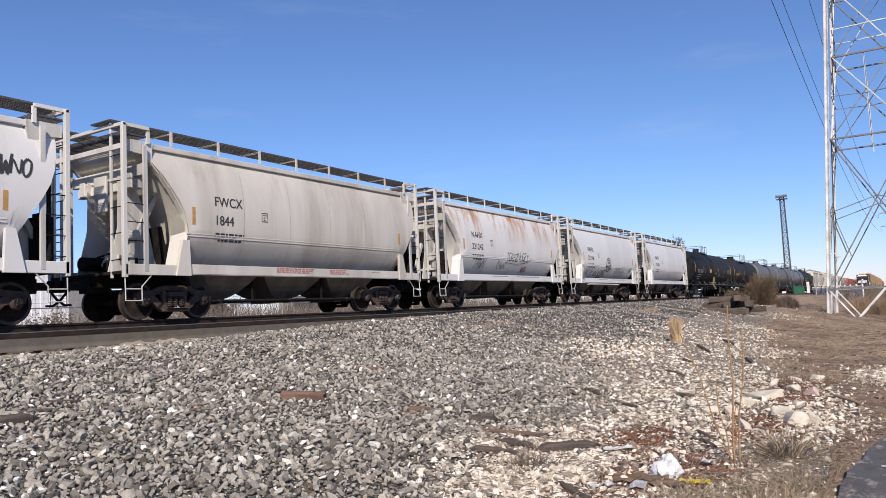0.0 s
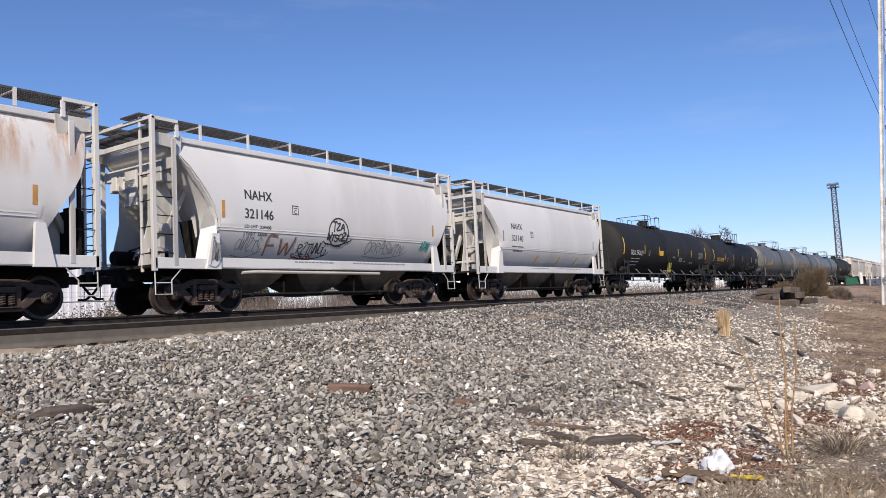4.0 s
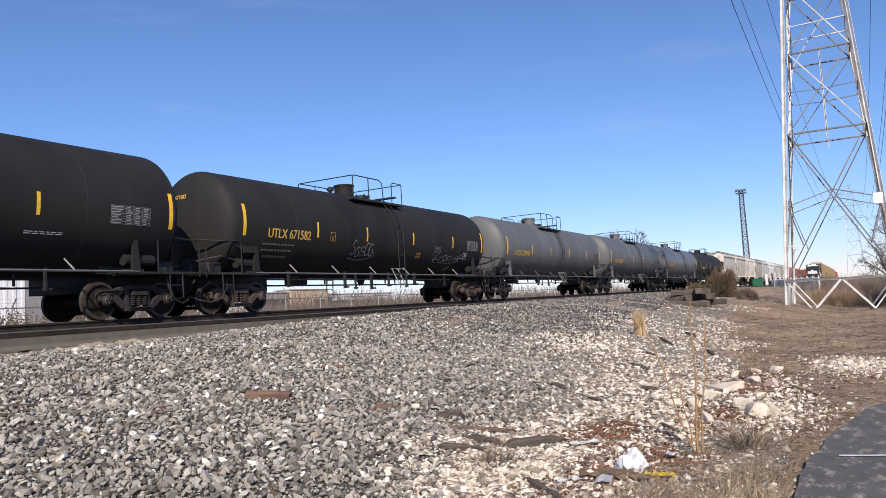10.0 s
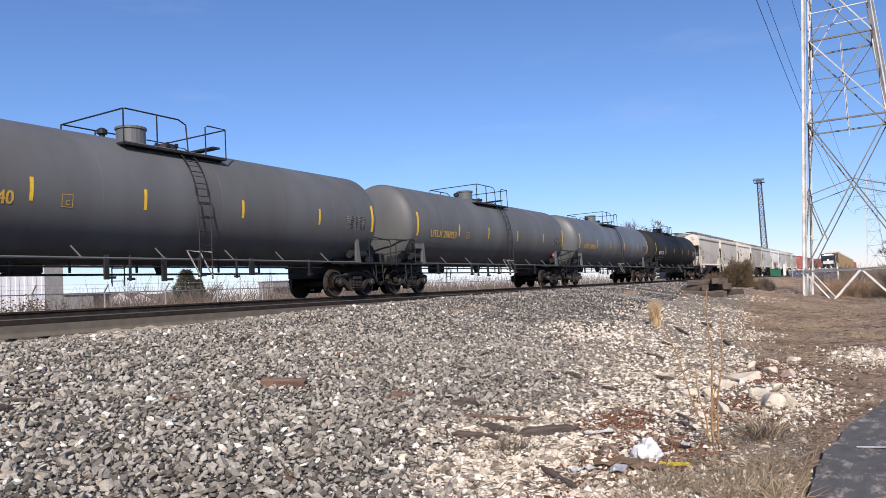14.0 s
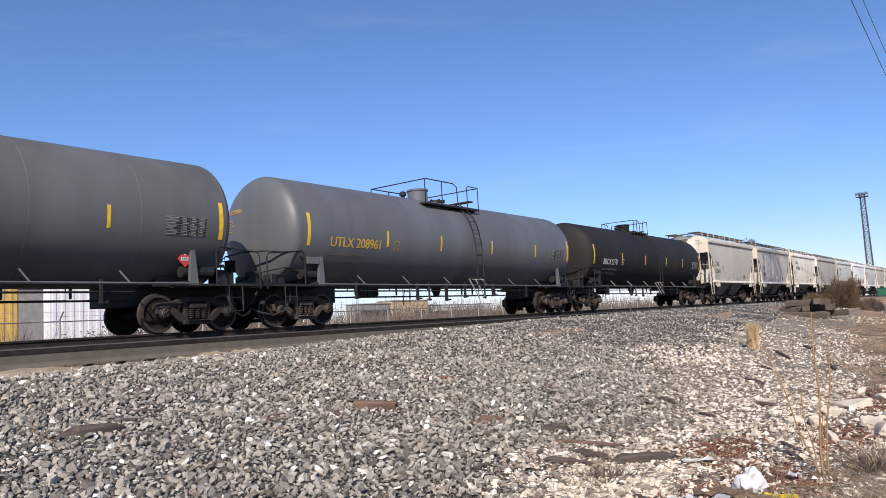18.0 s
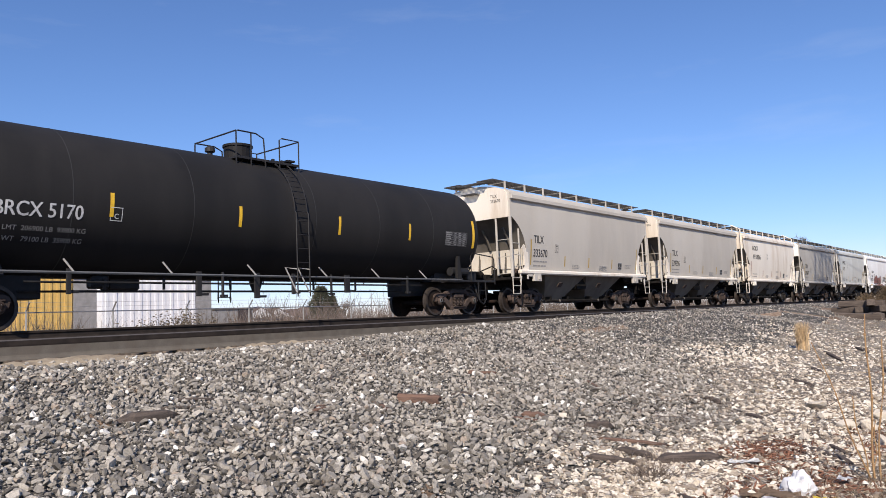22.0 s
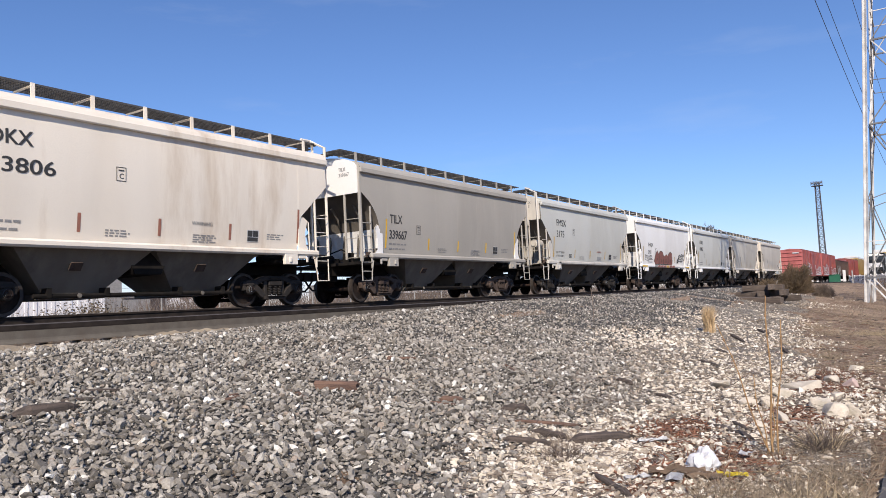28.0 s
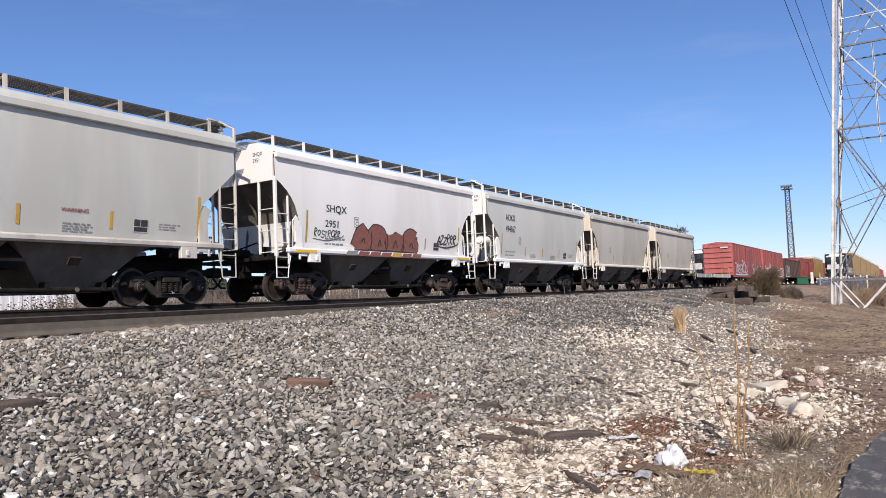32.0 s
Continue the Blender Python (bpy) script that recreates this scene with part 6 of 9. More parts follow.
    if placards:
        cab = B((-8.92, -0.62, 2.15, 0.10, 0.95, 1.75), (-8.97, -0.62, 2.7, 0.06, 0.5, 0.35), (-8.97, -0.45, 1.8, 0.08, 0.35, 0.4), bevel=0.01)
        tube(cab, [(-8.98, -1.0, 1.2), (-9.02, -1.02, 2.0), (-8.98, -0.9, 2.9), (-8.9, -0.5, 3.05)], 0.03, 6)
        tube(cab, [(-8.98, -0.25, 1.3), (-9.04, -0.3, 2.1), (-8.98, -0.5, 2.6)], 0.03, 6)
        part("brake_cabinet", cab, M_TUF, car, "black brake stand with hoses on the tank end")
        ladder("end_ladder", car, M_TUF, -9.05, -9.05, (-0.05, 0.45), 1.3, 3.1, 0.38, stile=0.04)
    if extra:
        extra(car)
    return car


# ---- the long train ----
SPEED, EARLY = 7.12, 6.98


def gone(t):
    """Metres run since the start: a little slower in the first six seconds."""
    return EARLY * t if t < 6 else EARLY * 6 + SPEED * (t - 6)


TRAIN = []          # (wagon, x of its middle at the start)
HOPS, TANKS = "hopper wagons of the train", "tank wagons of the train"


def ex_rust(car):
    bm = tag_strokes(-3.3, 1.55, 1.0, 0.55, half_round, 11, 4)
    part("sprayed_tag", bm, M_INKG, car, "grey sprayed scrawl")
    part("sprayed_tag", tag_strokes(-0.35, 1.98, 2.3, 0.42, half_round, 12, 10, 0.014), M_INK, car, "black sprayed scrawl")
    part("sprayed_tag", tag_strokes(1.45, 1.52, 0.55, 0.28, half_round, 14, 4, 0.014), M_RSPRAY, car, "red sprayed scrawl")
    part("sprayed_tag", tag_strokes(-1.15, 1.62, 0.8, 0.30, half_round, 13, 4, 0.014), M_INKG, car, "grey sprayed scrawl")


def ex_146(car):
    bm = bmesh.new()
    ring = [(-0.02 + 0.42 * math.cos(a), 2.20 + 0.42 * math.sin(a)) for a in np.linspace(0, 6.4, 25)]
    scrawl(bm, ring, half_round, 0.02)
    for k, (dx, dz, w, h, n, sd) in enumerate(((-0.3, 2.22, 0.55, 0.27, 3, 27), (-0.5, 1.92, 0.95, 0.26, 6, 28))):
        tag = tag_strokes(dx, dz, w, h, half_round, sd, n, 0.024)
        me = bpy.data.meshes.new("strokes")
        tag.to_mesh(me)
        tag.free()
        bm.from_mesh(me)
    part("sprayed_tag", bm, M_INK, car, "black ring tag sprayed on the side")
    brown = paint("brown_red_spray", (0.26, 0.11, 0.06), (0.32, 0.16, 0.09), 9, 0.6, bump=0)
    bm = bmesh.new()
    for st in (((-2.72, 1.45), (-2.7, 1.95), (-2.38, 1.97)), ((-2.71, 1.72), (-2.45, 1.73)), ((-2.25, 1.92), (-2.15, 1.5), (-2.0, 1.8), (-1.88, 1.5), (-1.72, 1.98))):
        scrawl(bm, curved(st, 8), half_round, 0.03)
    part("sprayed_tag", bm, brown, car, "brown-red sprayed strokes")
    part("sprayed_tag", tag_strokes(-1.55, 1.5, 1.15, 0.36, half_round, 23, 7, 0.016), M_INK, car, "black sprayed scrawl")
    part("sprayed_tag", tag_strokes(-1.7, 1.38, 0.8, 0.16, half_round, 22, 6, 0.014), paint("dark_red_spray", (0.20, 0.03, 0.05), (0.26, 0.05, 0.06), 9, 0.6, bump=0), car, "dark red sprayed tag")
    part("sprayed_tag", tag_strokes(-3.75, 1.5, 0.8, 0.4, half_round, 24, 6, 0.012), M_INKG, car, "grey sprayed scrawl")
    part("sprayed_tag", tag_strokes(1.3, 1.6, 1.9, 0.42, half_round, 25, 8, 0.014), M_INKG, car, "grey sprayed scrawl")
    part("sprayed_tag", tag_strokes(-4.68, 1.2, 0.28, 0.6, lambda z: 1.604, 27, 5, 0.014), M_INKG, car, "grey sprayed scrawl")
    part("sprayed_tag", tag_strokes(4.1, 1.75, 0.5, 0.35, half_round, 26, 4, 0.018), paint("teal_spray", (0.03, 0.30, 0.24), (0.05, 0.36, 0.3), 9, 0.6, bump=0), car, "teal sprayed tag")
    part("brake_pipe", bars([(-3.6, -1.45, 0.98), (-3.2, -1.5, 1.0), (1.9, -1.5, 0.98)], r=0.045, n=8), M_TG, car, "pale discharge hose pipe")


def ex_140(car):
    for x in (-1.3, 0.9, 2.8):
        bm = bmesh.new()
        decal(bm, x, x + 0.14, 1.5, 1.85, half_round, slant=0.18)
        part("yellow_dash", bm, M_YEL, car, "slanting yellow dash")


def ex_wash(car):
    part("sprayed_tag", tag_strokes(4.45, 3.02, 0.9, 0.46, half_round, 31, 4, 0.024), M_INK, car, "black sprayed tag")


def ex_fw(car):
    red = paint("faded_red_ink", (0.45, 0.16, 0.12), (0.5, 0.25, 0.2), 20, 0.6, bump=0)
    for x, w, h, sd in ((-1.3, 1.75, 0.035, 41), (1.0, 0.95, 0.03, 44)):
        part("red_print", print_block(x, 1.30, w, 3, lambda z: 1.555, h=h, gap=0.055, seed=sd), red, car, "faint red stencilled lines", kind="stuff")
    part("small_print", print_block(-3.6, 2.08, 0.9, 2, half_round, h=0.04, seed=42), M_INKG, car)


def ex_t2(car):
    skin = round_tank(1.58, 2.64)
    bm = bmesh.new()
    for st in (((3.75, 1.66), (3.45, 1.78), (3.72, 1.90)), ((3.45, 1.78), (3.95, 1.80)), ((4.25, 1.92), (4.02, 1.86), (4.02, 1.68), (4.26, 1.70)), ((4.38, 1.62), (4.36, 1.96), (4.60, 1.94), (4.56, 1.78), (4.36, 1.78), (4.64, 1.64)),
               ((4.90, 1.95), (4.72, 1.92), (4.72, 1.66), (4.92, 1.66)), ((4.72, 1.80), (4.86, 1.80)), ((5.02, 1.98), (5.02, 1.66), (5.20, 1.68)), ((5.36, 1.92), (5.24, 1.80), (5.36, 1.68), (5.50, 1.80), (5.36, 1.92)),
               ((5.52, 1.98), (5.80, 1.68)), ((5.84, 2.04), (5.56, 1.68)), ((5.50, 1.84), (5.98, 1.90)), ((5.30, 1.60), (5.0, 1.36), (4.96, 1.56)), ((5.0, 1.36), (5.28, 1.52))):
        scrawl(bm, curved(st, 5), skin, 0.014)
    part("sprayed_tag", bm, M_INKG, car, "pale sprayed scrawl with arrowheads")
    part("sprayed_tag", tag_strokes(3.35, 2.06, 0.55, 0.24, skin, 63, 5, 0.008), M_INKG, car, "pale thin scrawl")
    fr = bmesh.new()
    for x0, x1, z0, z1 in ((6.02, 6.36, 1.86, 1.885), (6.02, 6.36, 2.09, 2.115), (6.02, 6.045, 1.86, 2.115), (6.335, 6.36, 1.86, 2.115), (6.16, 6.18, 1.9, 2.08), (6.21, 6.30, 1.98, 2.06)):
        decal(fr, x0, x1, z0, z1, skin, n=1)
    part("stencil_box", fr, M_LETW, car, "small white stencilled box")
    part("small_print", print_block(2.0, 1.98, 0.36, 4, skin, h=0.022, gap=0.055, seed=64), M_LETY, car, "fine yellow lines too small to read", kind="stuff")
    part("sprayed_tag", tag_strokes(-2.4, 1.75, 1.3, 0.5, round_tank(1.58, 2.64), 62, 5, 0.014), M_INKG, car, "pale sprayed scrawl")


def ex_placard(car):
    bm = bmesh.new()
    prism([(6.95 + a * 0.2, 1.72 + b * 0.2) for a, b in ((0, -1), (1, 0), (0, 1), (-1, 0))], -1.345, -1.335, bm)
    p = part("hazard_placard", bm, paint("placard_red", (0.55, 0.04, 0.05), (0.45, 0.04, 0.05), 8, 0.5, bump=0), car, "red diamond hazard placard")
    part("number_panel", B((6.95, -1.35, 1.72, 0.22, 0.006, 0.09), (6.95, -1.35, 1.83, 0.05, 0.006, 0.05)), M_LETW, p, "white number strip")
    writing("placard_number", "3475", 0.10, 6.855, 1.687, lambda z: 1.35, M_RSPRAY, p, "red digits on the white strip")


def ex_shqx(car):
    red = paint("brown_red_spray_fill", (0.27, 0.105, 0.08), (0.21, 0.08, 0.062), 7, 0.6, bump=0)
    for i, (x, g) in enumerate(((-2.1, 3), (-1.2, 4), (-0.25, 1), (0.75, 2))):
        strokes = curved([(x + 0.08 + 0.74 * a, 1.66 + 0.50 * b) for a, b in GLYPHS[g]], 4)
        bm = bmesh.new()
        scrawl(bm, strokes, half_flat, 0.29, 0.007)
        part("mural_outline", bm, M_INK, car, "dark outline of a fat sprayed letter")
        bm = bmesh.new()
        scrawl(bm, strokes, half_flat, 0.245, 0.012)
        part("mural_letter", bm, red, car, "brown-red fat sprayed letter")
    bm = bmesh.new()
    for k in range(26):
        x = -2.05 + k * 0.14
        decal(bm, x, x + 0.141, 1.56, 2.10 + 0.10 * abs(math.sin(k * 0.72)), half_flat, off=0.006)
    part("mural_fill", bm, red, car, "brown-red sprayed fill behind fat letters")
    bm = bmesh.new()
    for st in (((-1.24, 1.58), (-1.16, 1.9), (-1.22, 2.2)), ((-0.30, 1.58), (-0.26, 1.9), (-0.32, 2.2)), ((0.68, 1.58), (0.72, 1.85), (0.66, 2.18)), ((-1.72, 1.85), (-1.60, 1.98), (-1.52, 1.82)), ((-0.80, 1.72), (-0.72, 1.95), (-0.62, 1.75)),
               ((0.10, 1.70), (0.22, 1.98), (0.34, 1.72)), ((1.08, 1.78), (1.22, 1.92), (1.30, 1.75)), ((-2.05, 1.57), (-0.2, 1.60), (1.6, 1.57))):
        scrawl(bm, curved(st, 5), half_flat, 0.028, 0.017)
    part("mural_line", bm, M_INK, car, "dark lines between the fat letters")
    for k, c in enumerate((M_INKG, red, red, red, M_LETY, red, red)):
        bm = bmesh.new()
        decal(bm, -2.75 + k * 0.62, -2.2 + k * 0.62, 1.385, 1.53, lambda z: 1.687, slant=0.12)
        part("sill_paint", bm, c, car, "paint sprayed over the sill")
    for x in (-5.0, 4.2):
        bm = bmesh.new()
        decal(bm, x, x + 0.9, 1.40, 1.48, lambda z: 1.687)
        part("reflector_strip", bm, M_YEL, car, "yellow reflective strip on the sill")
    part("sprayed_tag", tag_strokes(2.95, 1.95, 1.4, 0.34, half_flat, 51, 6, 0.03), M_INK, car, "black sprayed tag")
    part("sprayed_tag", tag_strokes(-4.05, 1.92, 1.25, 0.25, half_flat, 52, 8, 0.014), M_INK, car, "black sprayed tag")


def add(car, mid):
    TRAIN.append((car, mid))
    car.matrix_basis = pose(mid, TRACK_Y, 0)


add(round_hopper("pale grey rounded hopper wagon with a black sprayed tag", HOPS, M_NX, extra=ex_wash), 3.05)
add(round_hopper("grimy off-white rounded hopper wagon with black lettering", HOPS, M_FW, None, "FWCX", "1844", extra=ex_fw), 16.74)
add(round_hopper("pale grey rounded hopper wagon streaked with rust", HOPS, M_NX, M_NXR, "NAHX", "321242", extra=ex_rust), 30.45)
add(round_hopper("pale grey rounded hopper wagon covered in sprayed tags", HOPS, M_NX, None, "NAHX", "321146", limits=("LD LMT  229400", "LT WT  56600"), extra=ex_146), 44.13)
add(round_hopper("clean pale grey rounded hopper wagon with yellow dashes", HOPS, M_NX, None, "NAHX", "321140", reflect=M_INKG, extra=ex_140), 58.15)
add(tank_wagon("black tank wagon with yellow panels and white lettering", TANKS, M_BK, "TILX", "292621", M_LETW, half=8.14, r=1.65, zc=2.67, ladder_x=-0.95, dome_x=-0.11, dome_r=0.28, rails=((-2.35, -1.24), (-0.5, 0.3)), rail_y=0.92, rail_z=0.0, text_x=-7.08, text_w=0.99, plate_x=-3.95, stripes=(-8.17, -4.82, -2.27, 1.55, 4.5, 7.98), placards=True, end_text=(), truck=M_TRUCKD), 75.3)
add(tank_wagon("black tank wagon with yellow stencilled lettering", TANKS, M_BK, "UTLX", "671582", M_LETY, r=1.58, zc=2.64, dome_x=-0.7, ladder_x=0.4, extra=ex_t2), 93.7)
add(tank_wagon("dark grey tank wagon with yellow stencilled lettering", TANKS, M_GY, "UTLX", "209940", M_LETY, zc=2.68, dome_x=-0.7, ladder_x=0.1, end_text=(0.88, 0.80), truck=M_TRUCKD), 112.13)
add(tank_wagon("dark grey tank wagon with faded yellow lettering", TANKS, M_GY, "UTLX", "208953", M_LETY, dome_x=-0.7, ladder_x=0.42, text_w=0.92, extra=ex_placard, end_text=(1.13, 0.42), truck=M_TRUCKD), 130.65)
add(tank_wagon("slate grey tank wagon with yellow stencilled lettering", TANKS, M_GB, "UTLX", "208961", M_LETY, dome_x=-0.7, ladder_x=0.5, text_x=-6.85, text_w=0.97, text_up=0.05, plate_x=-3.92, end_text=(1.25, 0.60)), 149.05)
add(tank_wagon("black tank wagon with white lettering", TANKS, M_BK, "BRCX", "5170", M_LETW, dome_x=-0.4, rails=((-1.1, -0.2), (0.25, 0.9)), rail_y=0.95, rail_z=0.0, ladder_x=0.3, text_x=-6.85, plate_x=-4.5, data=("LD LMT  206900 LB  93800 KG", "LT WT   79100 LB  35900 KG"), stripes=(-7.97, -4.65, -1.5, 1.7, 4.55, 7.7), end_text=(0.62, 0.42)), 167.58)
add(flat_hopper("light grey hopper wagon with cream ends", HOPS, M_TG, M_CR, "TILX", "333670"), 183.3)
add(flat_hopper("light grey hopper wagon with cream ends", HOPS, M_TG, M_CR, "TILX", "339396"), 196.25)
add(flat_hopper("cream hopper wagon with brown grime streaks", HOPS, M_CR, M_CR, "AOKX", "493806", tx=-4.05, tz=3.42, tsize=0.31, nz=2.86, nsize=0.31, frame_end=True, wide=0.95, nwide=1.3, plate=(-0.95, 3.08), warning=M_INKG, reflect=M_RREF), 209.05)
add(flat_hopper("mid grey hopper wagon with white ends", HOPS, M_TD, M_WH, "TILX", "339667", reflect=M_YEL), 222.05)
add(flat_hopper("grey-green hopper wagon with white end panel", HOPS, M_GG, M_FW, "FMSX", "3175", tx=-4.1, tz=3.24, tsize=0.33, nz=2.70, nsize=0.33, frame_end=True, wide=1.0, reflect=M_LETY, plate=(-2.1, 3.02), limits=("LD LMT 233800", "LT WT  52200"), warning=M_RSPRAY), 234.95)
add(flat_hopper("white hopper wagon with red bubble graffiti", HOPS, M_WH, M_WH, "SHQX", "2951", tx=-3.53, tz=2.72, tsize=0.23, nz=2.25, nsize=0.22, extra=ex_shqx, wide=1.15, plate=(-2.02, 2.48)), 247.9)
add(flat_hopper("light grey hopper wagon with black lettering", HOPS, M_GG, M_WH, "AOKX", "494867", tx=-4.0, tz=3.3, tsize=0.3, nz=2.78, nsize=0.3, frame_end=True), 260.65)
add(flat_hopper("tan-grey grimy hopper wagon", HOPS, M_TN, M_CR), 273.3)
add(flat_hopper("light grey hopper wagon with cream ends", HOPS, M_TG, M_CR), 286.6)


# ---- tail of the long train and the train on the other line ----
M_RED = paint("faded_red_boxcar_paint", (0.36, 0.085, 0.075), (0.27, 0.065, 0.055), 1.2, 0.6, stretch=STREAK, c3=(0.20, 0.07, 0.05), amount=0.5, bump=0.05)
M_RED2 = paint("bright_red_side_paint", (0.45, 0.13, 0.12), (0.36, 0.10, 0.09), 1.2, 0.6, stretch=STREAK, c3=(0.26, 0.09, 0.07), amount=0.4, bump=0.05)
M_BROWN = paint("dark_brown_wagon_paint", (0.07, 0.045, 0.038), (0.10, 0.06, 0.05), 1.2, 0.7, stretch=STREAK, bump=0.05)
M_GOLD = paint("ochre_yellow_panels", (0.42, 0.27, 0.08), (0.34, 0.21, 0.06), 1.5, 0.55, stretch=STREAK, c3=(0.25, 0.17, 0.08), amount=0.4, bump=0.05)
M_ROOF = paint("white_metal_roof", (0.75, 0.75, 0.74), (0.65, 0.65, 0.64), 2, 0.5, bump=0.03)
M_LOCO = paint("black_engine_paint", (0.012, 0.012, 0.013), (0.02, 0.02, 0.02), 2, 0.35, bump=0.02)
M_GRAF = paint("white_spray_paint", (0.68, 0.68, 0.68), (0.5, 0.5, 0.52), 5, 0.6, bump=0)
M_GLASS = paint("dark_window_glass", (0.02, 0.025, 0.03), (0.03, 0.035, 0.04), 3, 0.08, bump=0)
M_LAMP = bpy.data.materials.new("lit_headlamp")
M_LAMP.use_nodes = True
M_LAMP.node_tree.nodes["Principled BSDF"].inputs["Emission Color"].default_value = (1, 0.95, 0.8, 1)
M_LAMP.node_tree.nodes["Principled BSDF"].inputs["Emission Strength"].default_value = 2.5


def boxcar(label, H, body, side, door=True, graffiti=True, height=4.55):
    car = thing("boxcar", label, "freight wagon", "boxcars of the train")
    part("body", B((0, 0, (height + 1.1) / 2, 2 * H, 3.0, height - 1.1), bevel=0.03), body, car)
    bm = bmesh.new()
    loft(bm, [[(x, -1.55, height), (x, 1.55, height), (x, 1.5, height + 0.06), (x, 0, height + 0.22), (x, -1.5, height + 0.06)] for x in (-H - 0.03, H + 0.03)])
    bmesh.ops.recalc_face_normals(bm, faces=bm.faces[:])
    part("roof", bm, body, car)
    for s in (-1, 1):
        for i, x in enumerate(np.linspace(-H + 0.1, H - 0.1, 13)):
            if abs(x) > 1.9:
                part("side_post", B((x, s * 1.53, (height + 1.15) / 2, 0.09, 0.06, height - 1.2)), side, car)
        part("side_skin", B((0, s * 1.505, (height + 1.1) / 2, 2 * H - 0.05, 0.012, height - 1.15)), side, car)
        if door:
            d = part("sliding_door", B((0, s * 1.58, 2.75, 3.2, 0.08, 3.1), bevel=0.02), side, car, "corrugated sliding door")
            for z in np.linspace(1.5, 4.0, 6):
                part("door_rib", B((0, s * 1.635, z, 3.0, 0.04, 0.08)), side, d)
        part("side_sill", B((0, s * 1.5, 1.0, 2 * H, 0.08, 0.24)), side, car)
        for e in (-1, 1):
            ladder("side_ladder", car, side, e * (H - 0.1), e * (H - 0.6), s * 1.58, 1.3, 3.9, 0.45)
    for e in (-1, 1):
        for z in np.linspace(1.45, height - 0.3, 6):
            part("end_rib", B((e * (H + 0.04), 0, z, 0.10, 2.9, 0.20), bevel=0.04), body, car)
        part("end_sill", B((e * (H + 0.1), 0, 1.02, 0.3, 2.9, 0.25)), M_UNDER, car)
        bogie(car, e * (H - 2.2))
        coupler(car, e * (H + 0.5), e < 0)
    if graffiti:
        part("sprayed_mural", tag_strokes(-H + 0.6, 1.25, H - 1.6, 1.3, flat_side, 61, 8, 0.09), M_GRAF, car, "white sprayed lettering along the side")
        part("sprayed_mural", tag_strokes(1.9, 1.2, H - 2.6, 1.1, flat_side, 62, 6, 0.08), M_GRAF, car, "white sprayed lettering along the side")
    part("end_print", B((-H - 0.12, -0.7, height - 0.42, 0.01, 0.8, 0.14)), M_GRAF, car)
    part("under_frame", B((0, 0, 0.95, 2 * H - 1, 0.7, 0.3)), M_UNDER, car)
    return car


def flat_side(z):
    return 1.60


def flat_wagon(label, H):
    car = thing("flat_wagon", label, "freight wagon")
    part("deck", B((0, 0, 1.06, 2 * H, 2.8, 0.14), bevel=0.02), M_TIE, car)
    part("centre_sill", B((0, 0, 0.85, 2 * H, 0.6, 0.34)), M_UNDER, car)
    for s in (-1, 1):
        part("side_sill", B((0, s * 1.4, 1.0, 2 * H, 0.08, 0.34)), M_TN, car)
        for x in np.linspace(-H + 0.5, H - 0.5, 12):
            part("stake_pocket", B((x, s * 1.46, 1.0, 0.12, 0.06, 0.26)), M_TN, car)
    for e in (-1, 1):
        bogie(car, e * (H - 1.9))
        coupler(car, e * (H + 0.3), e < 0)
        part("end_rail", bars([(e * H, -1.3, 1.1), (e * H, -1.3, 1.9), (e * H, -0.6, 1.9), (e * H, -0.6, 1.1)], r=0.02), M_YEL, car)
    return car


def brown_hopper(label, H):
    car = thing("open_hopper_wagon", label, "freight wagon")
    bm = bmesh.new()
    loft(bm, [[(x, -1.5, b), (x, 1.5, b), (x, 1.55, 3.9), (x, -1.55, 3.9)] for x, b in ((-H, 2.9), (-H + 1.6, 1.1), (H - 1.6, 1.1), (H, 2.9))])
    bmesh.ops.recalc_face_normals(bm, faces=bm.faces[:])
    part("body", bm, M_BROWN, car)
    for s in (-1, 1):
        part("top_rim", B((0, s * 1.58, 3.9, 2 * H, 0.12, 0.16)), M_RED, car)
        for x in np.linspace(-H, H, 12):
            part("side_post", B((x, s * 1.58, 2.5, 0.12, 0.10, 2.8)), M_BROWN, car)
        part("side_sill", B((0, s * 1.5, 1.1, 2 * H, 0.1, 0.26)), M_BROWN, car)
    for e in (-1, 1):
        part("end_plate", B((e * H, 0, 3.3, 0.08, 3.0, 1.3)), M_BROWN, car)
        part("end_post", B((e * H, -1.4, 2.2, 0.1, 0.1, 2.4)), M_BROWN, car)
        bogie(car, e * (H - 2.0))
        coupler(car, e * (H + 0.3), e < 0)
    part("sprayed_mural", tag_strokes(-H + 0.4, 1.2, 5.0, 1.6, flat_side, 71, 5, 0.10), M_GRAF, car, "white sprayed lettering")
    part("sprayed_mural", B((-H - 0.06, -0.6, 1.9, 0.02, 1.5, 0.9)), M_GRAF, car, "white sprayed patch on the end")
    part("end_panel", B((-H + 0.1, 0, 2.0, 0.1, 2.9, 1.7)), M_BROWN, car)
    return car


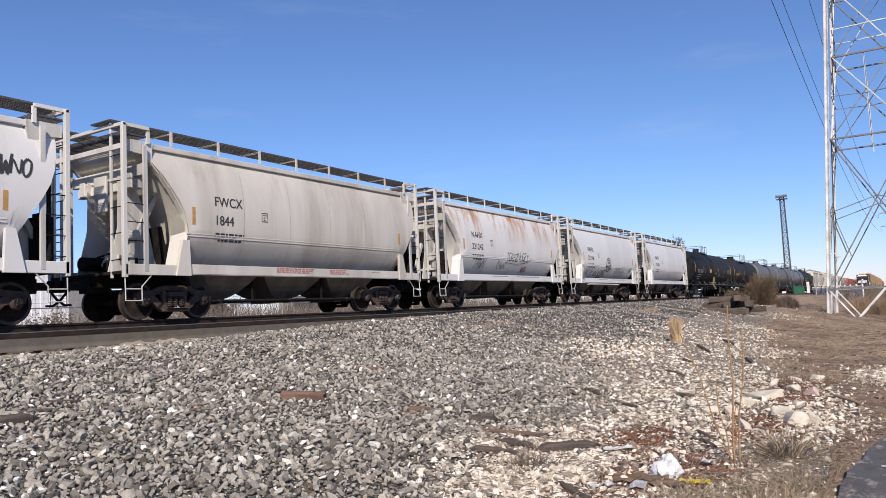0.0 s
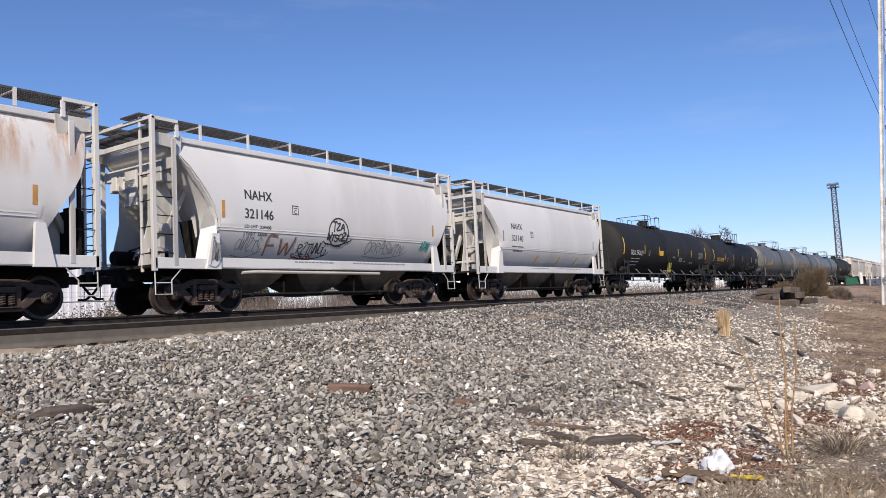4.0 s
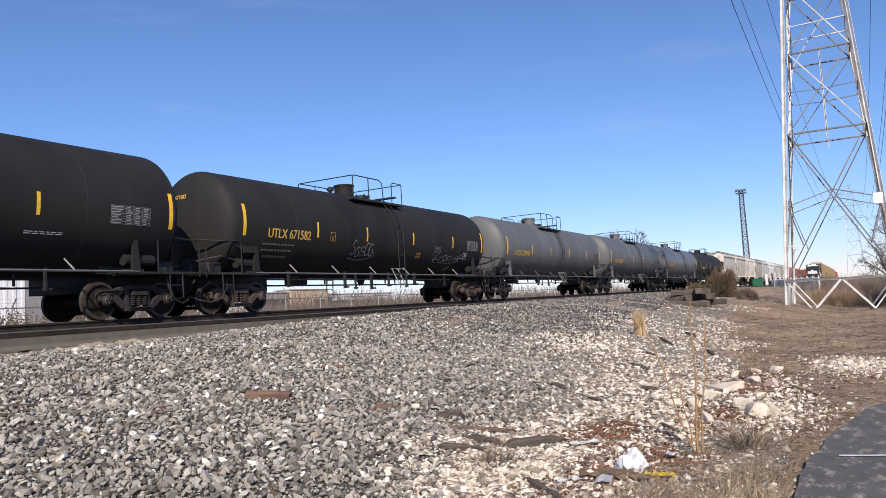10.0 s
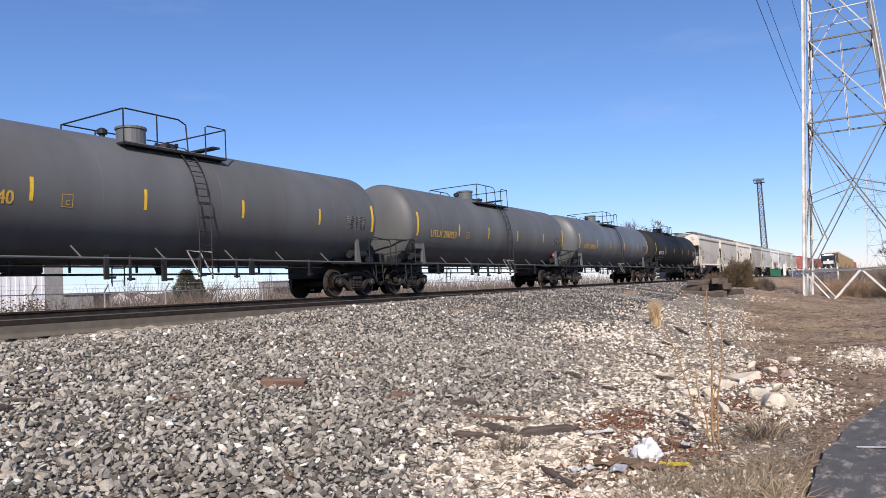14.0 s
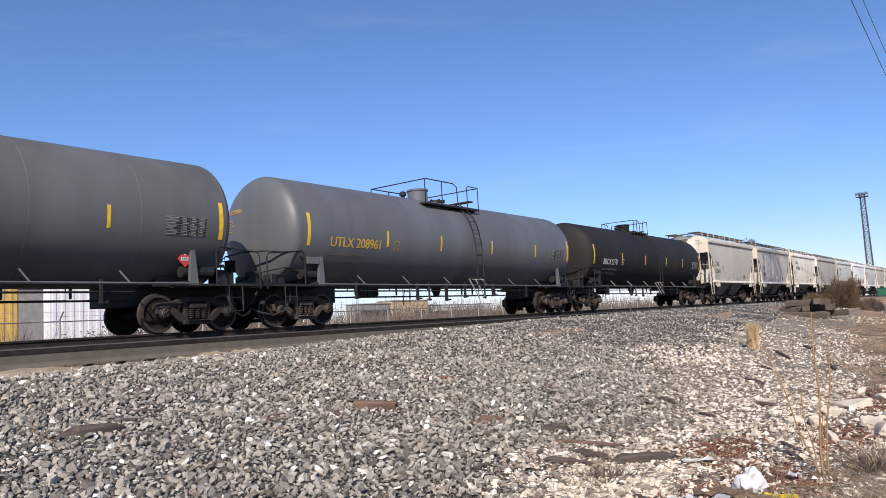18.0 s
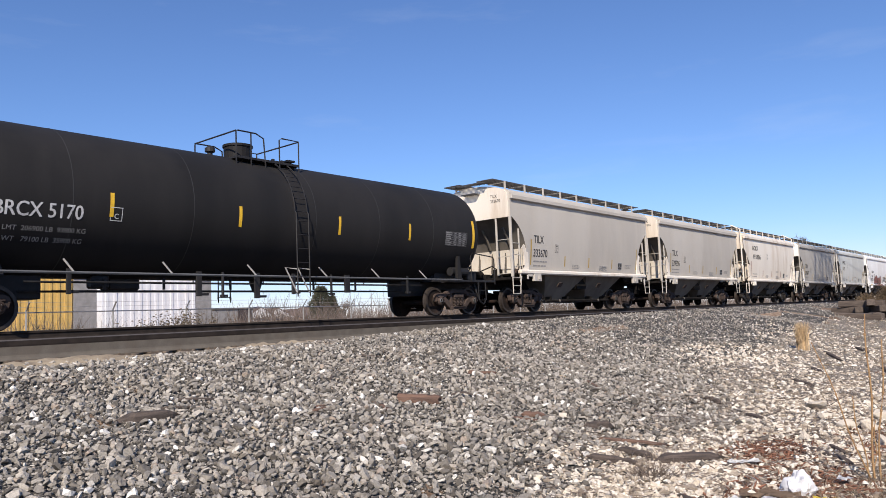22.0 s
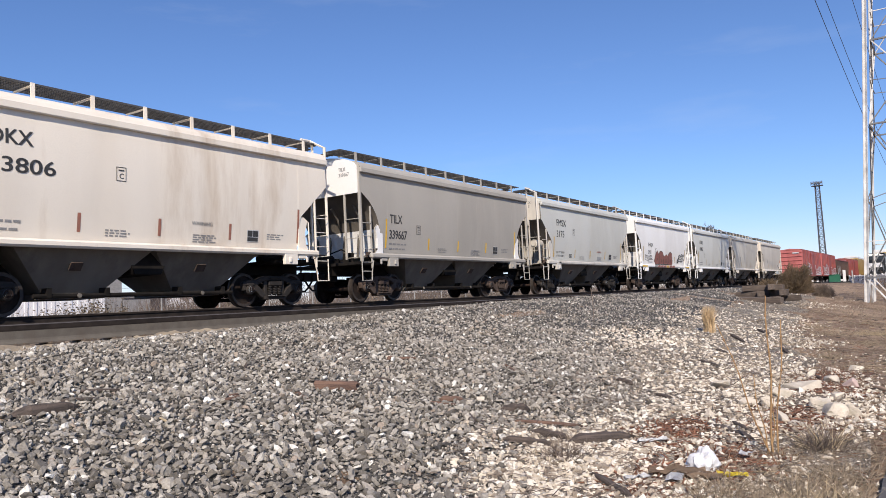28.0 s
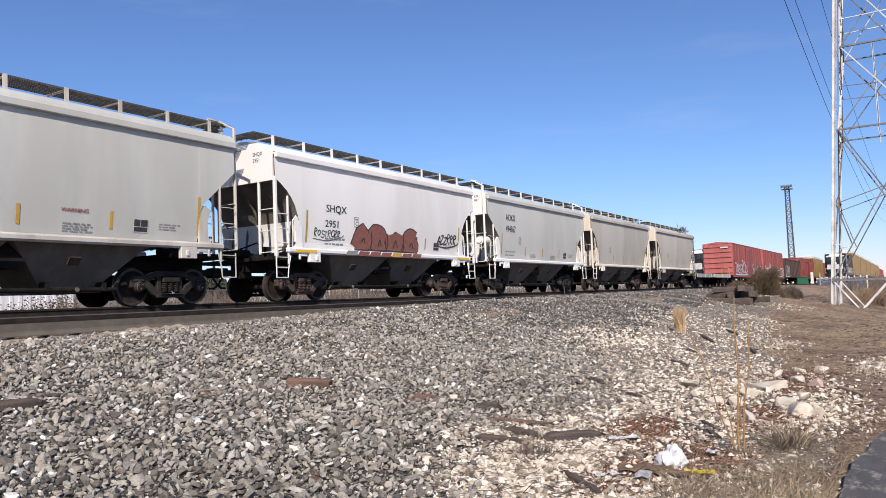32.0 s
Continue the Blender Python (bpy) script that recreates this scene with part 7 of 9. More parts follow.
def autorack(label, H):
    car = thing("autorack_wagon", label, "freight wagon", "autoracks behind the engine")
    part("inner_body", B((0, 0, 3.1, 2 * H - 0.3, 2.85, 4.1)), M_BROWN, car)
    part("roof", prism([(-H, 5.35), (H, 5.35), (H, 5.42), (-H, 5.42)], -1.5, 1.5), M_ROOF, car)
    bm = bmesh.new()
    loft(bm, [[(x, -1.52, 5.15), (x, 1.52, 5.15), (x, 1.45, 5.55), (x, 0.8, 5.75), (x, -0.8, 5.75), (x, -1.45, 5.55)] for x in (-H, H)])
    bmesh.ops.recalc_face_normals(bm, faces=bm.faces[:])
    part("roof_shell", bm, M_ROOF, car)
    n = 12
    for s in (-1, 1):
        for i in range(n):
            x = -H + (i + 0.5) * 2 * H / n
            part("side_panel", B((x, s * 1.50, 3.2, 2 * H / n - 0.12, 0.05, 3.9)), M_GOLD, car)
        part("side_sill", B((0, s * 1.5, 1.15, 2 * H, 0.1, 0.3)), M_BROWN, car)
    for e in (-1, 1):
        part("end_door", B((e * H, 0, 3.0, 0.12, 2.9, 3.9), bevel=0.03), M_BROWN, car)
        part("end_hood", B((e * (H - 0.1), 0, 4.95, 0.3, 3.0, 0.5)), M_GOLD, car)
        bogie(car, e * (H - 3.2))
        coupler(car, e * (H + 0.3), e < 0)
    return car


def engine(label):
    """Road diesel seen nose-on: low short hood, wide cab, long hood, pilot, railings and walkway; nose at x = -9."""
    car = thing("diesel_locomotive", label, "locomotive", "black engines")
    part("underframe", B((0, 0, 1.35, 18.2, 3.0, 0.3), bevel=0.02), M_LOCO, car)
    part("fuel_tank", B((0.5, 0, 0.75, 5.0, 2.6, 0.8), bevel=0.1), M_LOCO, car)
    part("nose", B((-7.9, 0, 2.35, 1.5, 2.4, 1.7), bevel=0.12), M_LOCO, car)
    part("cab", B((-5.9, 0, 3.0, 2.5, 3.0, 3.0), bevel=0.12), M_LOCO, car)
    part("cab_roof", B((-5.9, 0, 4.52, 2.7, 2.9, 0.14), bevel=0.05), M_LOCO, car)
    for y in (-0.72, 0.72):
        part("windscreen", B((-7.17, y, 3.75, 0.03, 1.0, 0.62), bevel=0.01), M_GLASS, car)
    part("nose_stripe", B((-8.66, 0, 2.5, 0.02, 2.2, 0.75)), M_GRAF, car, "white painted emblem panel on the nose")
    part("cab_stripe", B((-7.16, 0, 4.22, 0.02, 2.6, 0.22)), M_GRAF, car)
    for s in (-1, 1):
        part("side_window", B((-5.8, s * 1.505, 3.7, 1.3, 0.02, 0.6)), M_GLASS, car)
        part("side_stripe", B((-5.8, s * 1.51, 2.6, 2.0, 0.02, 0.5)), M_GRAF, car)
        part("walkway_railing", bars([(-4.6, s * 1.45, 2.4), (8.6, s * 1.45, 2.4)], *[[(x, s * 1.45, 1.5), (x, s * 1.45, 2.4)] for x in np.linspace(-4.6, 8.6, 9)], r=0.02), M_GRAF, car)
        part("front_steps", B((-8.9, s * 1.3, 0.9, 0.4, 0.45, 0.1), (-8.9, s * 1.3, 0.55, 0.4, 0.45, 0.1), (-8.7, s * 1.3, 0.9, 0.06, 0.45, 1.0)), M_GRAF, car)
    part("long_hood", B((2.2, 0, 2.9, 13.4, 1.9, 2.8), bevel=0.08), M_LOCO, car)
    for x in np.linspace(-2.5, 7.5, 8):
        part("hood_door", B((x, -0.96, 2.9, 1.0, 0.03, 2.0)), M_LOCO, car)
    part("radiator", B((6.6, 0, 4.35, 3.4, 2.6, 0.4), bevel=0.04), M_LOCO, car)
    part("number_board", B((-7.2, 0, 4.38, 0.05, 1.7, 0.2)), M_LAMP, car)
    for y in (-0.14, 0.14):
        lamp = bmesh.new()
        loft(lamp, [[(x, y + 0.1 * math.cos(a * 0.785), 3.05 + 0.1 * math.sin(a * 0.785)) for a in range(8)] for x in (-8.64, -8.68)])
        part("headlamp", lamp, M_LAMP, car)
    part("pilot", prism([(-9.1, 0.25), (-9.0, 1.2), (-8.8, 1.2), (-8.7, 0.25)], -1.4, 1.4), M_LOCO, car)
    part("front_railing", bars([(-9.05, -1.3, 1.5), (-9.05, -1.3, 2.3), (-9.05, -0.4, 2.3), (-9.05, -0.4, 1.5)], [(-9.05, 0.4, 1.5), (-9.05, 0.4, 2.3), (-9.05, 1.3, 2.3), (-9.05, 1.3, 1.5)], r=0.025), M_GRAF, car)
    for e in (-1, 1):
        bogie(car, e * 5.6)
        coupler(car, e * 9.2, e < 0)
    return car


add(flat_wagon("low empty flat wagon with a timber deck", 7.4), 301.4)
add(boxcar("faded red boxcar with white sprayed lettering", 9.5, M_RED2, M_RED), 319.7)
add(boxcar("faded red boxcar with white sprayed lettering", 9.5, M_RED2, M_RED), 340.1)
add(brown_hopper("dark brown open hopper wagon with white sprayed lettering", 10.5), 362.0)
add(boxcar("plain dull red steel boxcar", 11.0, M_RED, M_RED, graffiti=False), 385.3)
add(autorack("ochre yellow autorack wagon with white roof", 10.5), 408.5)
add(boxcar("plain dull red steel boxcar", 11.0, M_RED, M_RED, graffiti=False), 432.0)

OTHER_SPEED = 3.6
OTHER = []


def add_other(car, mid):
    OTHER.append((car, mid))


def other_pose(x):
    y = NEAR_Y + near_shift(x)
    slope = math.degrees(math.atan2(near_shift(x + 6) - near_shift(x - 6), 12))
    return pose(x, y, NEAR_TOP, 0, 0, slope)


add_other(engine("black diesel engine with white front markings"), 254.5)
for i in range(6):
    add_other(autorack("ochre yellow autorack wagon with white roof", 13.2), 278.3 + i * 28.2)
for i in range(3):
    add_other(boxcar("plain dull red steel boxcar", 9.0, M_RED, M_RED, graffiti=False), 445 + i * 19.6)
for c, x in OTHER:
    c.matrix_basis = other_pose(x)

parked = engine("parked black diesel engine behind the train")
parked.matrix_basis = pose(100.5, 21.3, 0.0)


# ---- plants ----
M_TWIG = paint("bare_grey_brown_twigs", (0.20, 0.155, 0.125), (0.13, 0.10, 0.082), 3, 0.9, bump=0.1, island=0.3)
M_BARK = paint("grey_brown_bark", (0.13, 0.105, 0.085), (0.085, 0.07, 0.055), 6, 0.95, bump=0.5)
M_STRAW = paint("dry_straw", (0.46, 0.37, 0.245), (0.36, 0.28, 0.18), 4, 0.9, bump=0.05, island=0.3)
M_STRAWB = paint("dull_dead_grass", (0.34, 0.27, 0.19), (0.24, 0.185, 0.13), 4, 0.95, bump=0.05, island=0.35)
M_JUN = paint("dead_juniper_foliage", (0.17, 0.118, 0.072), (0.115, 0.085, 0.052), 3, 0.9, bump=0.1, island=0.35)
M_PINE = paint("evergreen_needles", (0.062, 0.066, 0.042), (0.092, 0.092, 0.058), 3, 0.9, bump=0.1, island=0.35)
M_LEAF = paint("red_brown_dead_leaves", (0.22, 0.10, 0.06), (0.14, 0.07, 0.045), 6, 0.9, bump=0.1, island=0.4)
M_CANE = paint("golden_dry_cane", (0.38, 0.235, 0.105), (0.26, 0.15, 0.07), 12, 0.7, bump=0.2)


def blades(name, base, way, length, width, bend, material, parent=None, label="", category="", seed=1):
    """Many thin blades or twigs as one mesh: each a tapering three-sided strip that bends over."""
    rng = np.random.default_rng(seed)
    n = len(base)
    way = way / np.linalg.norm(way, axis=1)[:, None]
    side = np.cross(way, rng.normal(size=(n, 3)))
    side /= np.linalg.norm(side, axis=1)[:, None] + 1e-9
    out = np.cross(way, side)
    vs = []
    for k, (f, w) in enumerate(((0, 1.0), (0.5, 0.8), (1.0, 0.15))):
        c = base + way * (length * f)[:, None] + np.array([0, 0, -1]) * (bend * length * f * f)[:, None] + out * (bend * length * f * f * 0.7)[:, None]
        for a in (0, 2.09, 4.19):
            vs.append(c + side * (width * w * math.cos(a))[:, None] + out * (width * w * math.sin(a))[:, None])
    v = np.stack(vs, 1)
    q = []
    for k in (0, 3):
        for a in range(3):
            b = (a + 1) % 3
            q.append((k + a, k + b, k + 3 + b, k + 3 + a))
    q = np.array(q)
    fs = (q[None] + (np.arange(n) * 9)[:, None, None]).reshape(-1)
    me = bpy.data.meshes.new(name)
    me.vertices.add(n * 9)
    me.vertices.foreach_set("co", v.reshape(-1).astype(np.float32))
    nf = n * len(q)
    me.loops.add(nf * 4)
    me.loops.foreach_set("vertex_index", fs.astype(np.int32))
    me.polygons.add(nf)
    me.polygons.foreach_set("loop_start", (np.arange(nf) * 4).astype(np.int32))
    me.update(calc_edges=True)
    me.materials.append(material)
    ob = hang(name, me, parent, label)
    if category:
        tagged(ob, category=category, kind="stuff")
    else:
        ob["kind"] = "stuff"
    return ob


def up_dirs(rng, n, spread):
    d = rng.normal(size=(n, 3)) * spread
    d[:, 2] = 1
    return d


def bare_tree(x, y, h, seed, label="bare leafless tree with a rounded twiggy crown", spread=0.55):
    z = ground_z(x, y)
    t = thing("tree", label, "tree", "bare trees", pose(x, y, z))
    rnd = random.Random(seed)
    bm = bmesh.new()
    tips = []

    def grow(p, d, l, r, depth):
        q = p + d * l
        tube(bm, [p, p + d * l * 0.5 + Vector((rnd.uniform(-1, 1), rnd.uniform(-1, 1), 0)) * l * 0.05, q], r, 5 if depth > 2 else 4, r * 0.62)
        if depth == 0:
            tips.append((q, d, l))
            return
        for k in range(3 if depth > 1 else 2):
            nd = (d + Vector((rnd.uniform(-1, 1), rnd.uniform(-1, 1), rnd.uniform(-0.15, 0.5))) * spread).normalized()
            grow(q - d * l * rnd.uniform(0, 0.3), nd, l * rnd.uniform(0.62, 0.82), r * 0.6, depth - 1)

    grow(Vector((0, 0, 0)), Vector((0, 0, 1)), h * 0.26, h * 0.022, 5)
    part("trunk", bm, M_BARK, t)
    rng = np.random.default_rng(seed)
    b, w, l = [], [], []
    for q, d, ll in tips:
        for k in range(6):
            b.append(q)
            w.append(np.array(d) + rng.normal(size=3) * 0.5)
            l.append(ll * rng.uniform(0.5, 1.1))
    b, w, l = np.array(b), np.array(w), np.array(l)
    blades("crown", b, w, l, np.full(len(b), h * 0.0012 + 0.002), np.full(len(b), 0.1), M_TWIG, t, seed=seed)
    return t


def brush(name, x0, x1, y0, y1, count, h, material, label, category, seed, spread=0.35, width=0.012, bend=0.12, ok=None):
    rng = np.random.default_rng(seed)
    x, y = rng.uniform(x0, x1, count), rng.uniform(y0, y1, count)
    if ok:
        k = np.array([ok(a, b) for a, b in zip(x, y)])
        x, y = x[k], y[k]
    n = len(x)
    clump = np.array([0.5 + 0.9 * noise.noise((a * 0.3, b * 0.3, seed)) for a, b in zip(x, y)])
    base = np.stack([x, y, [ground_z(a, b) - 0.02 for a, b in zip(x, y)]], 1)
    ln = h * rng.uniform(0.35, 1.0, n) * np.clip(0.55 + clump, 0.25, 1.3)
    return blades(name, base, up_dirs(rng, n, spread), ln, np.full(n, width) * rng.uniform(0.6, 1.2, n), np.full(n, bend), material, None, label, category, seed)


# ---- behind the tracks ----
M_YWALL = paint("yellow_ribbed_siding", (0.62, 0.42, 0.13), (0.54, 0.36, 0.11), 2, 0.6, bump=0.05)
M_WWALL = paint("white_warehouse_siding", (0.80, 0.80, 0.82), (0.72, 0.72, 0.74), 1, 0.6, bump=0.05)
M_GWALL = paint("grey_concrete_block", (0.30, 0.29, 0.285), (0.23, 0.225, 0.22), 2, 0.85, bump=0.2)
M_TWALL = paint("tan_stucco", (0.55, 0.42, 0.28), (0.46, 0.35, 0.23), 1, 0.85, bump=0.1)
M_DARKW = paint("dark_window_band", (0.05, 0.04, 0.04), (0.08, 0.06, 0.055), 2, 0.4, bump=0)
M_SHING = paint("brown_roof_shingle", (0.17, 0.12, 0.10), (0.12, 0.09, 0.08), 3, 0.9, bump=0.2)
M_HOUSE = paint("white_house_siding", (0.74, 0.72, 0.70), (0.62, 0.60, 0.58), 2, 0.7, bump=0.05)
M_BRICK = paint("red_brown_wall", (0.30, 0.15, 0.10), (0.24, 0.12, 0.08), 3, 0.85, bump=0.1)
M_GALV = paint("galvanised_fence_pipe", (0.42, 0.42, 0.42), (0.32, 0.32, 0.31), 6, 0.6, metal=0.4, bump=0.05)
M_WIRE = paint("dark_cable", (0.05, 0.05, 0.055), (0.07, 0.07, 0.07), 6, 0.6, bump=0)


def building(name, label, x0, x1, y0, y1, top, wall, roof=None, ribs=0.0, bands=(), gable=0.0):
    z0 = ground_z((x0 + x1) / 2, y0) - 0.3
    t = thing(name, label, "building", m=pose((x0 + x1) / 2, y0, z0))
    w, d, h = x1 - x0, y1 - y0, top - z0
    part("wall", B((0, d / 2, h / 2, w, d, h)), wall, t)
    if gable:
        bm = bmesh.new()
        loft(bm, [[(-w / 2 - 0.3, y, h), (w / 2 + 0.3, y, h), (0, y, h + gable)] for y in (-0.25, d + 0.2)])
        bmesh.ops.recalc_face_normals(bm, faces=bm.faces[:])
        part("roof", bm, roof or M_SHING, t)
        bm = prism([(-w / 2, h), (w / 2, h), (0, h + gable * 0.9)], -0.27, -0.3)
        part("gable", bm, wall, t)
    else:
        part("roof", B((0, d / 2, h + 0.08, w + 0.3, d + 0.3, 0.16)), roof or M_GWALL, t)
    if ribs:
        x = -w / 2 + ribs / 2
        while x < w / 2:
            part("siding_rib", B((x, -0.03, h / 2, ribs * 0.35, 0.06, h)), wall, t)
            x += ribs
    for bx0, bx1, bz0, bz1 in bands:
        part("window", B(((bx0 + bx1) / 2, -0.03, (bz0 + bz1) / 2 - z0, bx1 - bx0, 0.08, bz1 - bz0)), M_DARKW, t)
    return t


building("warehouse", "yellow ribbed-metal warehouse behind the fence", 9.0, 26.6, 62, 80, 4.7, M_YWALL, ribs=0.6)
building("annexe", "grey concrete annexe beside the yellow warehouse", 26.7, 28.6, 62, 80, 4.5, M_GWALL)
building("warehouse", "white metal warehouse behind the fence", 35.2, 45.6, 75, 95, 6.0, M_WWALL, ribs=0.9)
building("annexe", "grey concrete stair tower", 45.7, 47.8, 75, 90, 5.4, M_GWALL)
building("shed", "low grey shed with a dark open bay", 47.9, 53.5, 75, 80, 2.0, M_GWALL, bands=((0.6, 2.5, -1.3, 1.9),))
for bx, by, w, wall in ((80, 110, 7, M_HOUSE), (90, 118, 8, M_HOUSE), (74, 125, 6, M_BRICK), (98, 112, 7, M_BRICK), (104, 125, 7, M_HOUSE)):
    building("house", "small house with a brown gabled roof", bx - w / 2, bx + w / 2, by, by + 9, 1.3, wall, gable=2.0, bands=((-1.6, -0.6, -0.6, 0.4), (0.7, 1.7, -0.6, 0.4)))
building("flat_block", "tan two-storey building with small windows", 110.5, 122, 95, 99, 4.4, M_TWALL, bands=((1.0, 2.4, 1.5, 2.4), (3.4, 4.6, 1.5, 2.4)))
building("flat_block", "grey office wing with dark window bands", 101.6, 110.4, 95.5, 99, 3.9, M_GWALL, bands=((-4.0, 4.0, 1.6, 2.7), (-4.0, 4.0, -0.6, 0.5)))
building("flat_block", "pale far commercial building", 150, 185, 120, 135, 4.2, M_HOUSE, bands=((-14, 12, 1.8, 2.6),))


def evergreen(x, y, h, seed):
    z = ground_z(x, y)
    t = thing("tree", "dark green evergreen tree behind the fence", "tree", m=pose(x, y, z))
    part("trunk", bars([(0, 0, 0), (0, 0, h)], r=0.16, n=7), M_BARK, t)
    rng = np.random.default_rng(seed)
    n = 4200
    f = rng.random(n) ** 0.8
    a = rng.uniform(0, 6.283, n)
    lobe = 1 + 0.3 * np.sin(a * 3 + f * 9) + 0.25 * np.sin(a * 5 + f * 23)
    rad = (1.02 - f) ** 0.7 * h * 0.34 * lobe * rng.uniform(0.25, 1.0, n) ** 0.5
    base = np.stack([rad * np.cos(a), rad * np.sin(a), h * (0.08 + 0.92 * f)], 1)
    way = np.stack([np.cos(a), np.sin(a), rng.normal(0.2, 0.4, n)], 1)
    blades("crown", base, way, np.full(n, 0.5) * rng.uniform(0.5, 1.3, n), np.full(n, 0.05), np.full(n, 0.15), M_PINE, t, seed=seed)


evergreen(66, 77, 6.4, 4)
evergreen(69.5, 79, 5.2, 5)
for i, (tx, ty, th) in enumerate(((58, 66, 5.0), (88, 96, 6.5), (128, 98, 7.0), (95, 72, 4.5), (140, 110, 8), (62, 100, 6))):
    bare_tree(tx, ty, th, 30 + i)
bare_tree(134, 35, 17.0, 44)
bare_tree(171, 52, 16.0, 45)


def fence():
    t = thing("chain_link_fence", "galvanised chain-link fence with barbed-wire arms and weeds", "fence")
    y = 27.5
    for i in range(34):
        x = -2 + i * 3.05
        z = ground_z(x, y)
        part("post", bars([(x, y, z), (x, y, 0.75), (x, y - 0.28, 1.05)], r=0.035, n=6), M_GALV, t)
    part("top_rail", bars([(-2, y, 0.68), (99, y, 0.78)], r=0.025), M_GALV, t)
    part("barbed_strand", bars([(-2, y - 0.14, 0.86), (99, y - 0.14, 0.98)], r=0.005, n=4), M_GALV, t)
    part("barbed_strand", bars([(-2, y - 0.27, 1.02), (99, y - 0.27, 1.13)], r=0.005, n=4), M_GALV, t)
    bm = bmesh.new()
    for k in range(330):
        x = -2 + k * 0.3
        for s in (-1, 1):
            box(bm, x, y, -0.3, 0.003, 0.003, 2.4, 0, s * 40, 0)
    part("mesh_wire", bm, M_GALV, t, kind="stuff")


M_WEED = paint("withered_weed_leaves", (0.20, 0.165, 0.12), (0.13, 0.105, 0.078), 3, 0.9, bump=0.1, island=0.4)


def leafy_weeds(x0, x1, y0, y1, count, h, seed, label):
    """Tall withered weeds: thin stalks with drooping leaves and seed heads along their upper half."""
    rng = np.random.default_rng(seed)
    x, y = rng.uniform(x0, x1, count), rng.uniform(y0, y1, count)
    clump = np.array([0.62 + 0.55 * noise.noise((a * 0.22, b * 0.3, seed)) for a, b in zip(x, y)])
    base = np.stack([x, y, [ground_z(a, b) - 0.02 for a, b in zip(x, y)]], 1)
    length = h * np.clip(clump, 0.3, 1.2) * rng.uniform(0.7, 1.05, count)
    way = up_dirs(rng, count, 0.12)
    blades("weed_stalks", base, way, length, np.full(count, 0.009), np.full(count, 0.05), M_TWIG, None, label, "weeds", seed)
    k = 9
    f = rng.uniform(0.35, 1.0, (count, k))
    lb = (base[:, None] + way[:, None] * (length[:, None] * f)[:, :, None]).reshape(-1, 3)
    lw = rng.normal(size=(count * k, 3))
    lw[:, 2] = np.abs(lw[:, 2]) * 0.5 - 0.1
    blades("weed_leaves", lb, lw, rng.uniform(0.06, 0.16, count * k), rng.uniform(0.012, 0.030, count * k), np.full(count * k, 0.4), M_WEED, None, "withered leaves and seed heads on tall weeds", "weeds", seed + 1)


fence()
leafy_weeds(-6, 60, 25.5, 29.5, 3200, 2.15, 81, "tall withered weeds along the fence")
leafy_weeds(40, 130, 27.5, 36, 2600, 2.3, 83, "tall withered weeds beyond the fence")
brush("weed_thicket", 2, 85, 28, 34, 10000, 2.3, M_TWIG, "dry weeds and saplings along the fence", "weeds", 71, spread=0.25, width=0.014)
brush("dry_grass_bank", -6, 120, 19.5, 27, 9000, 0.9, M_STRAW, "tall yellow dry grass behind the tracks", "grass", 72, spread=0.35, width=0.012, bend=0.25)
brush("house_thicket", 26, 130, 40, 76, 12000, 4.2, M_TWIG, "bare brown thicket before the far houses", "bushes", 77, spread=0.35, width=0.03, ok=lambda a, b: a > b * 0.68)
brush("far_thicket", 60, 260, 36, 62, 10000, 4.2, M_TWIG, "bare thicket beyond the fence", "bushes", 73, spread=0.3, width=0.03)


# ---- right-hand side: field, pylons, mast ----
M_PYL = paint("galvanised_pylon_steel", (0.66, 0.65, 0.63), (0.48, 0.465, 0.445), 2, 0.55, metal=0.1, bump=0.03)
# darker copy of the same steel, for struts, braces and arms in shade
M_PYLD = paint("shaded_pylon_steel", (0.13, 0.13, 0.14), (0.20, 0.20, 0.20), 2, 0.6, metal=0.2, bump=0.03)
M_MAST = paint("dark_mast_steel", (0.09, 0.10, 0.12), (0.13, 0.13, 0.14), 2, 0.6, metal=0.3, bump=0.03)


def angle_bar(bm, p, q, w):
    """An L-section bar between two points."""
    p, q = Vector(p), Vector(q)
    d = q - p
    m = Matrix.Translation((p + q) / 2) @ d.to_track_quat("Z", "X").to_matrix().to_4x4()
    for cx, cy, sx, sy in ((0, -w / 2, w, w * 0.16), (-w / 2, 0, w * 0.16, w)):
        v = [bm.verts.new(m @ Vector((cx + sx * ((i & 1) - 0.5), cy + sy * ((i >> 1 & 1) - 0.5), d.length * ((i >> 2 & 1) - 0.5)))) for i in range(8)]
        for f in ((0, 2, 3, 1), (4, 5, 7, 6), (0, 1, 5, 4), (2, 6, 7, 3), (0, 4, 6, 2), (1, 3, 7, 5)):
            bm.faces.new([v[i] for i in f])


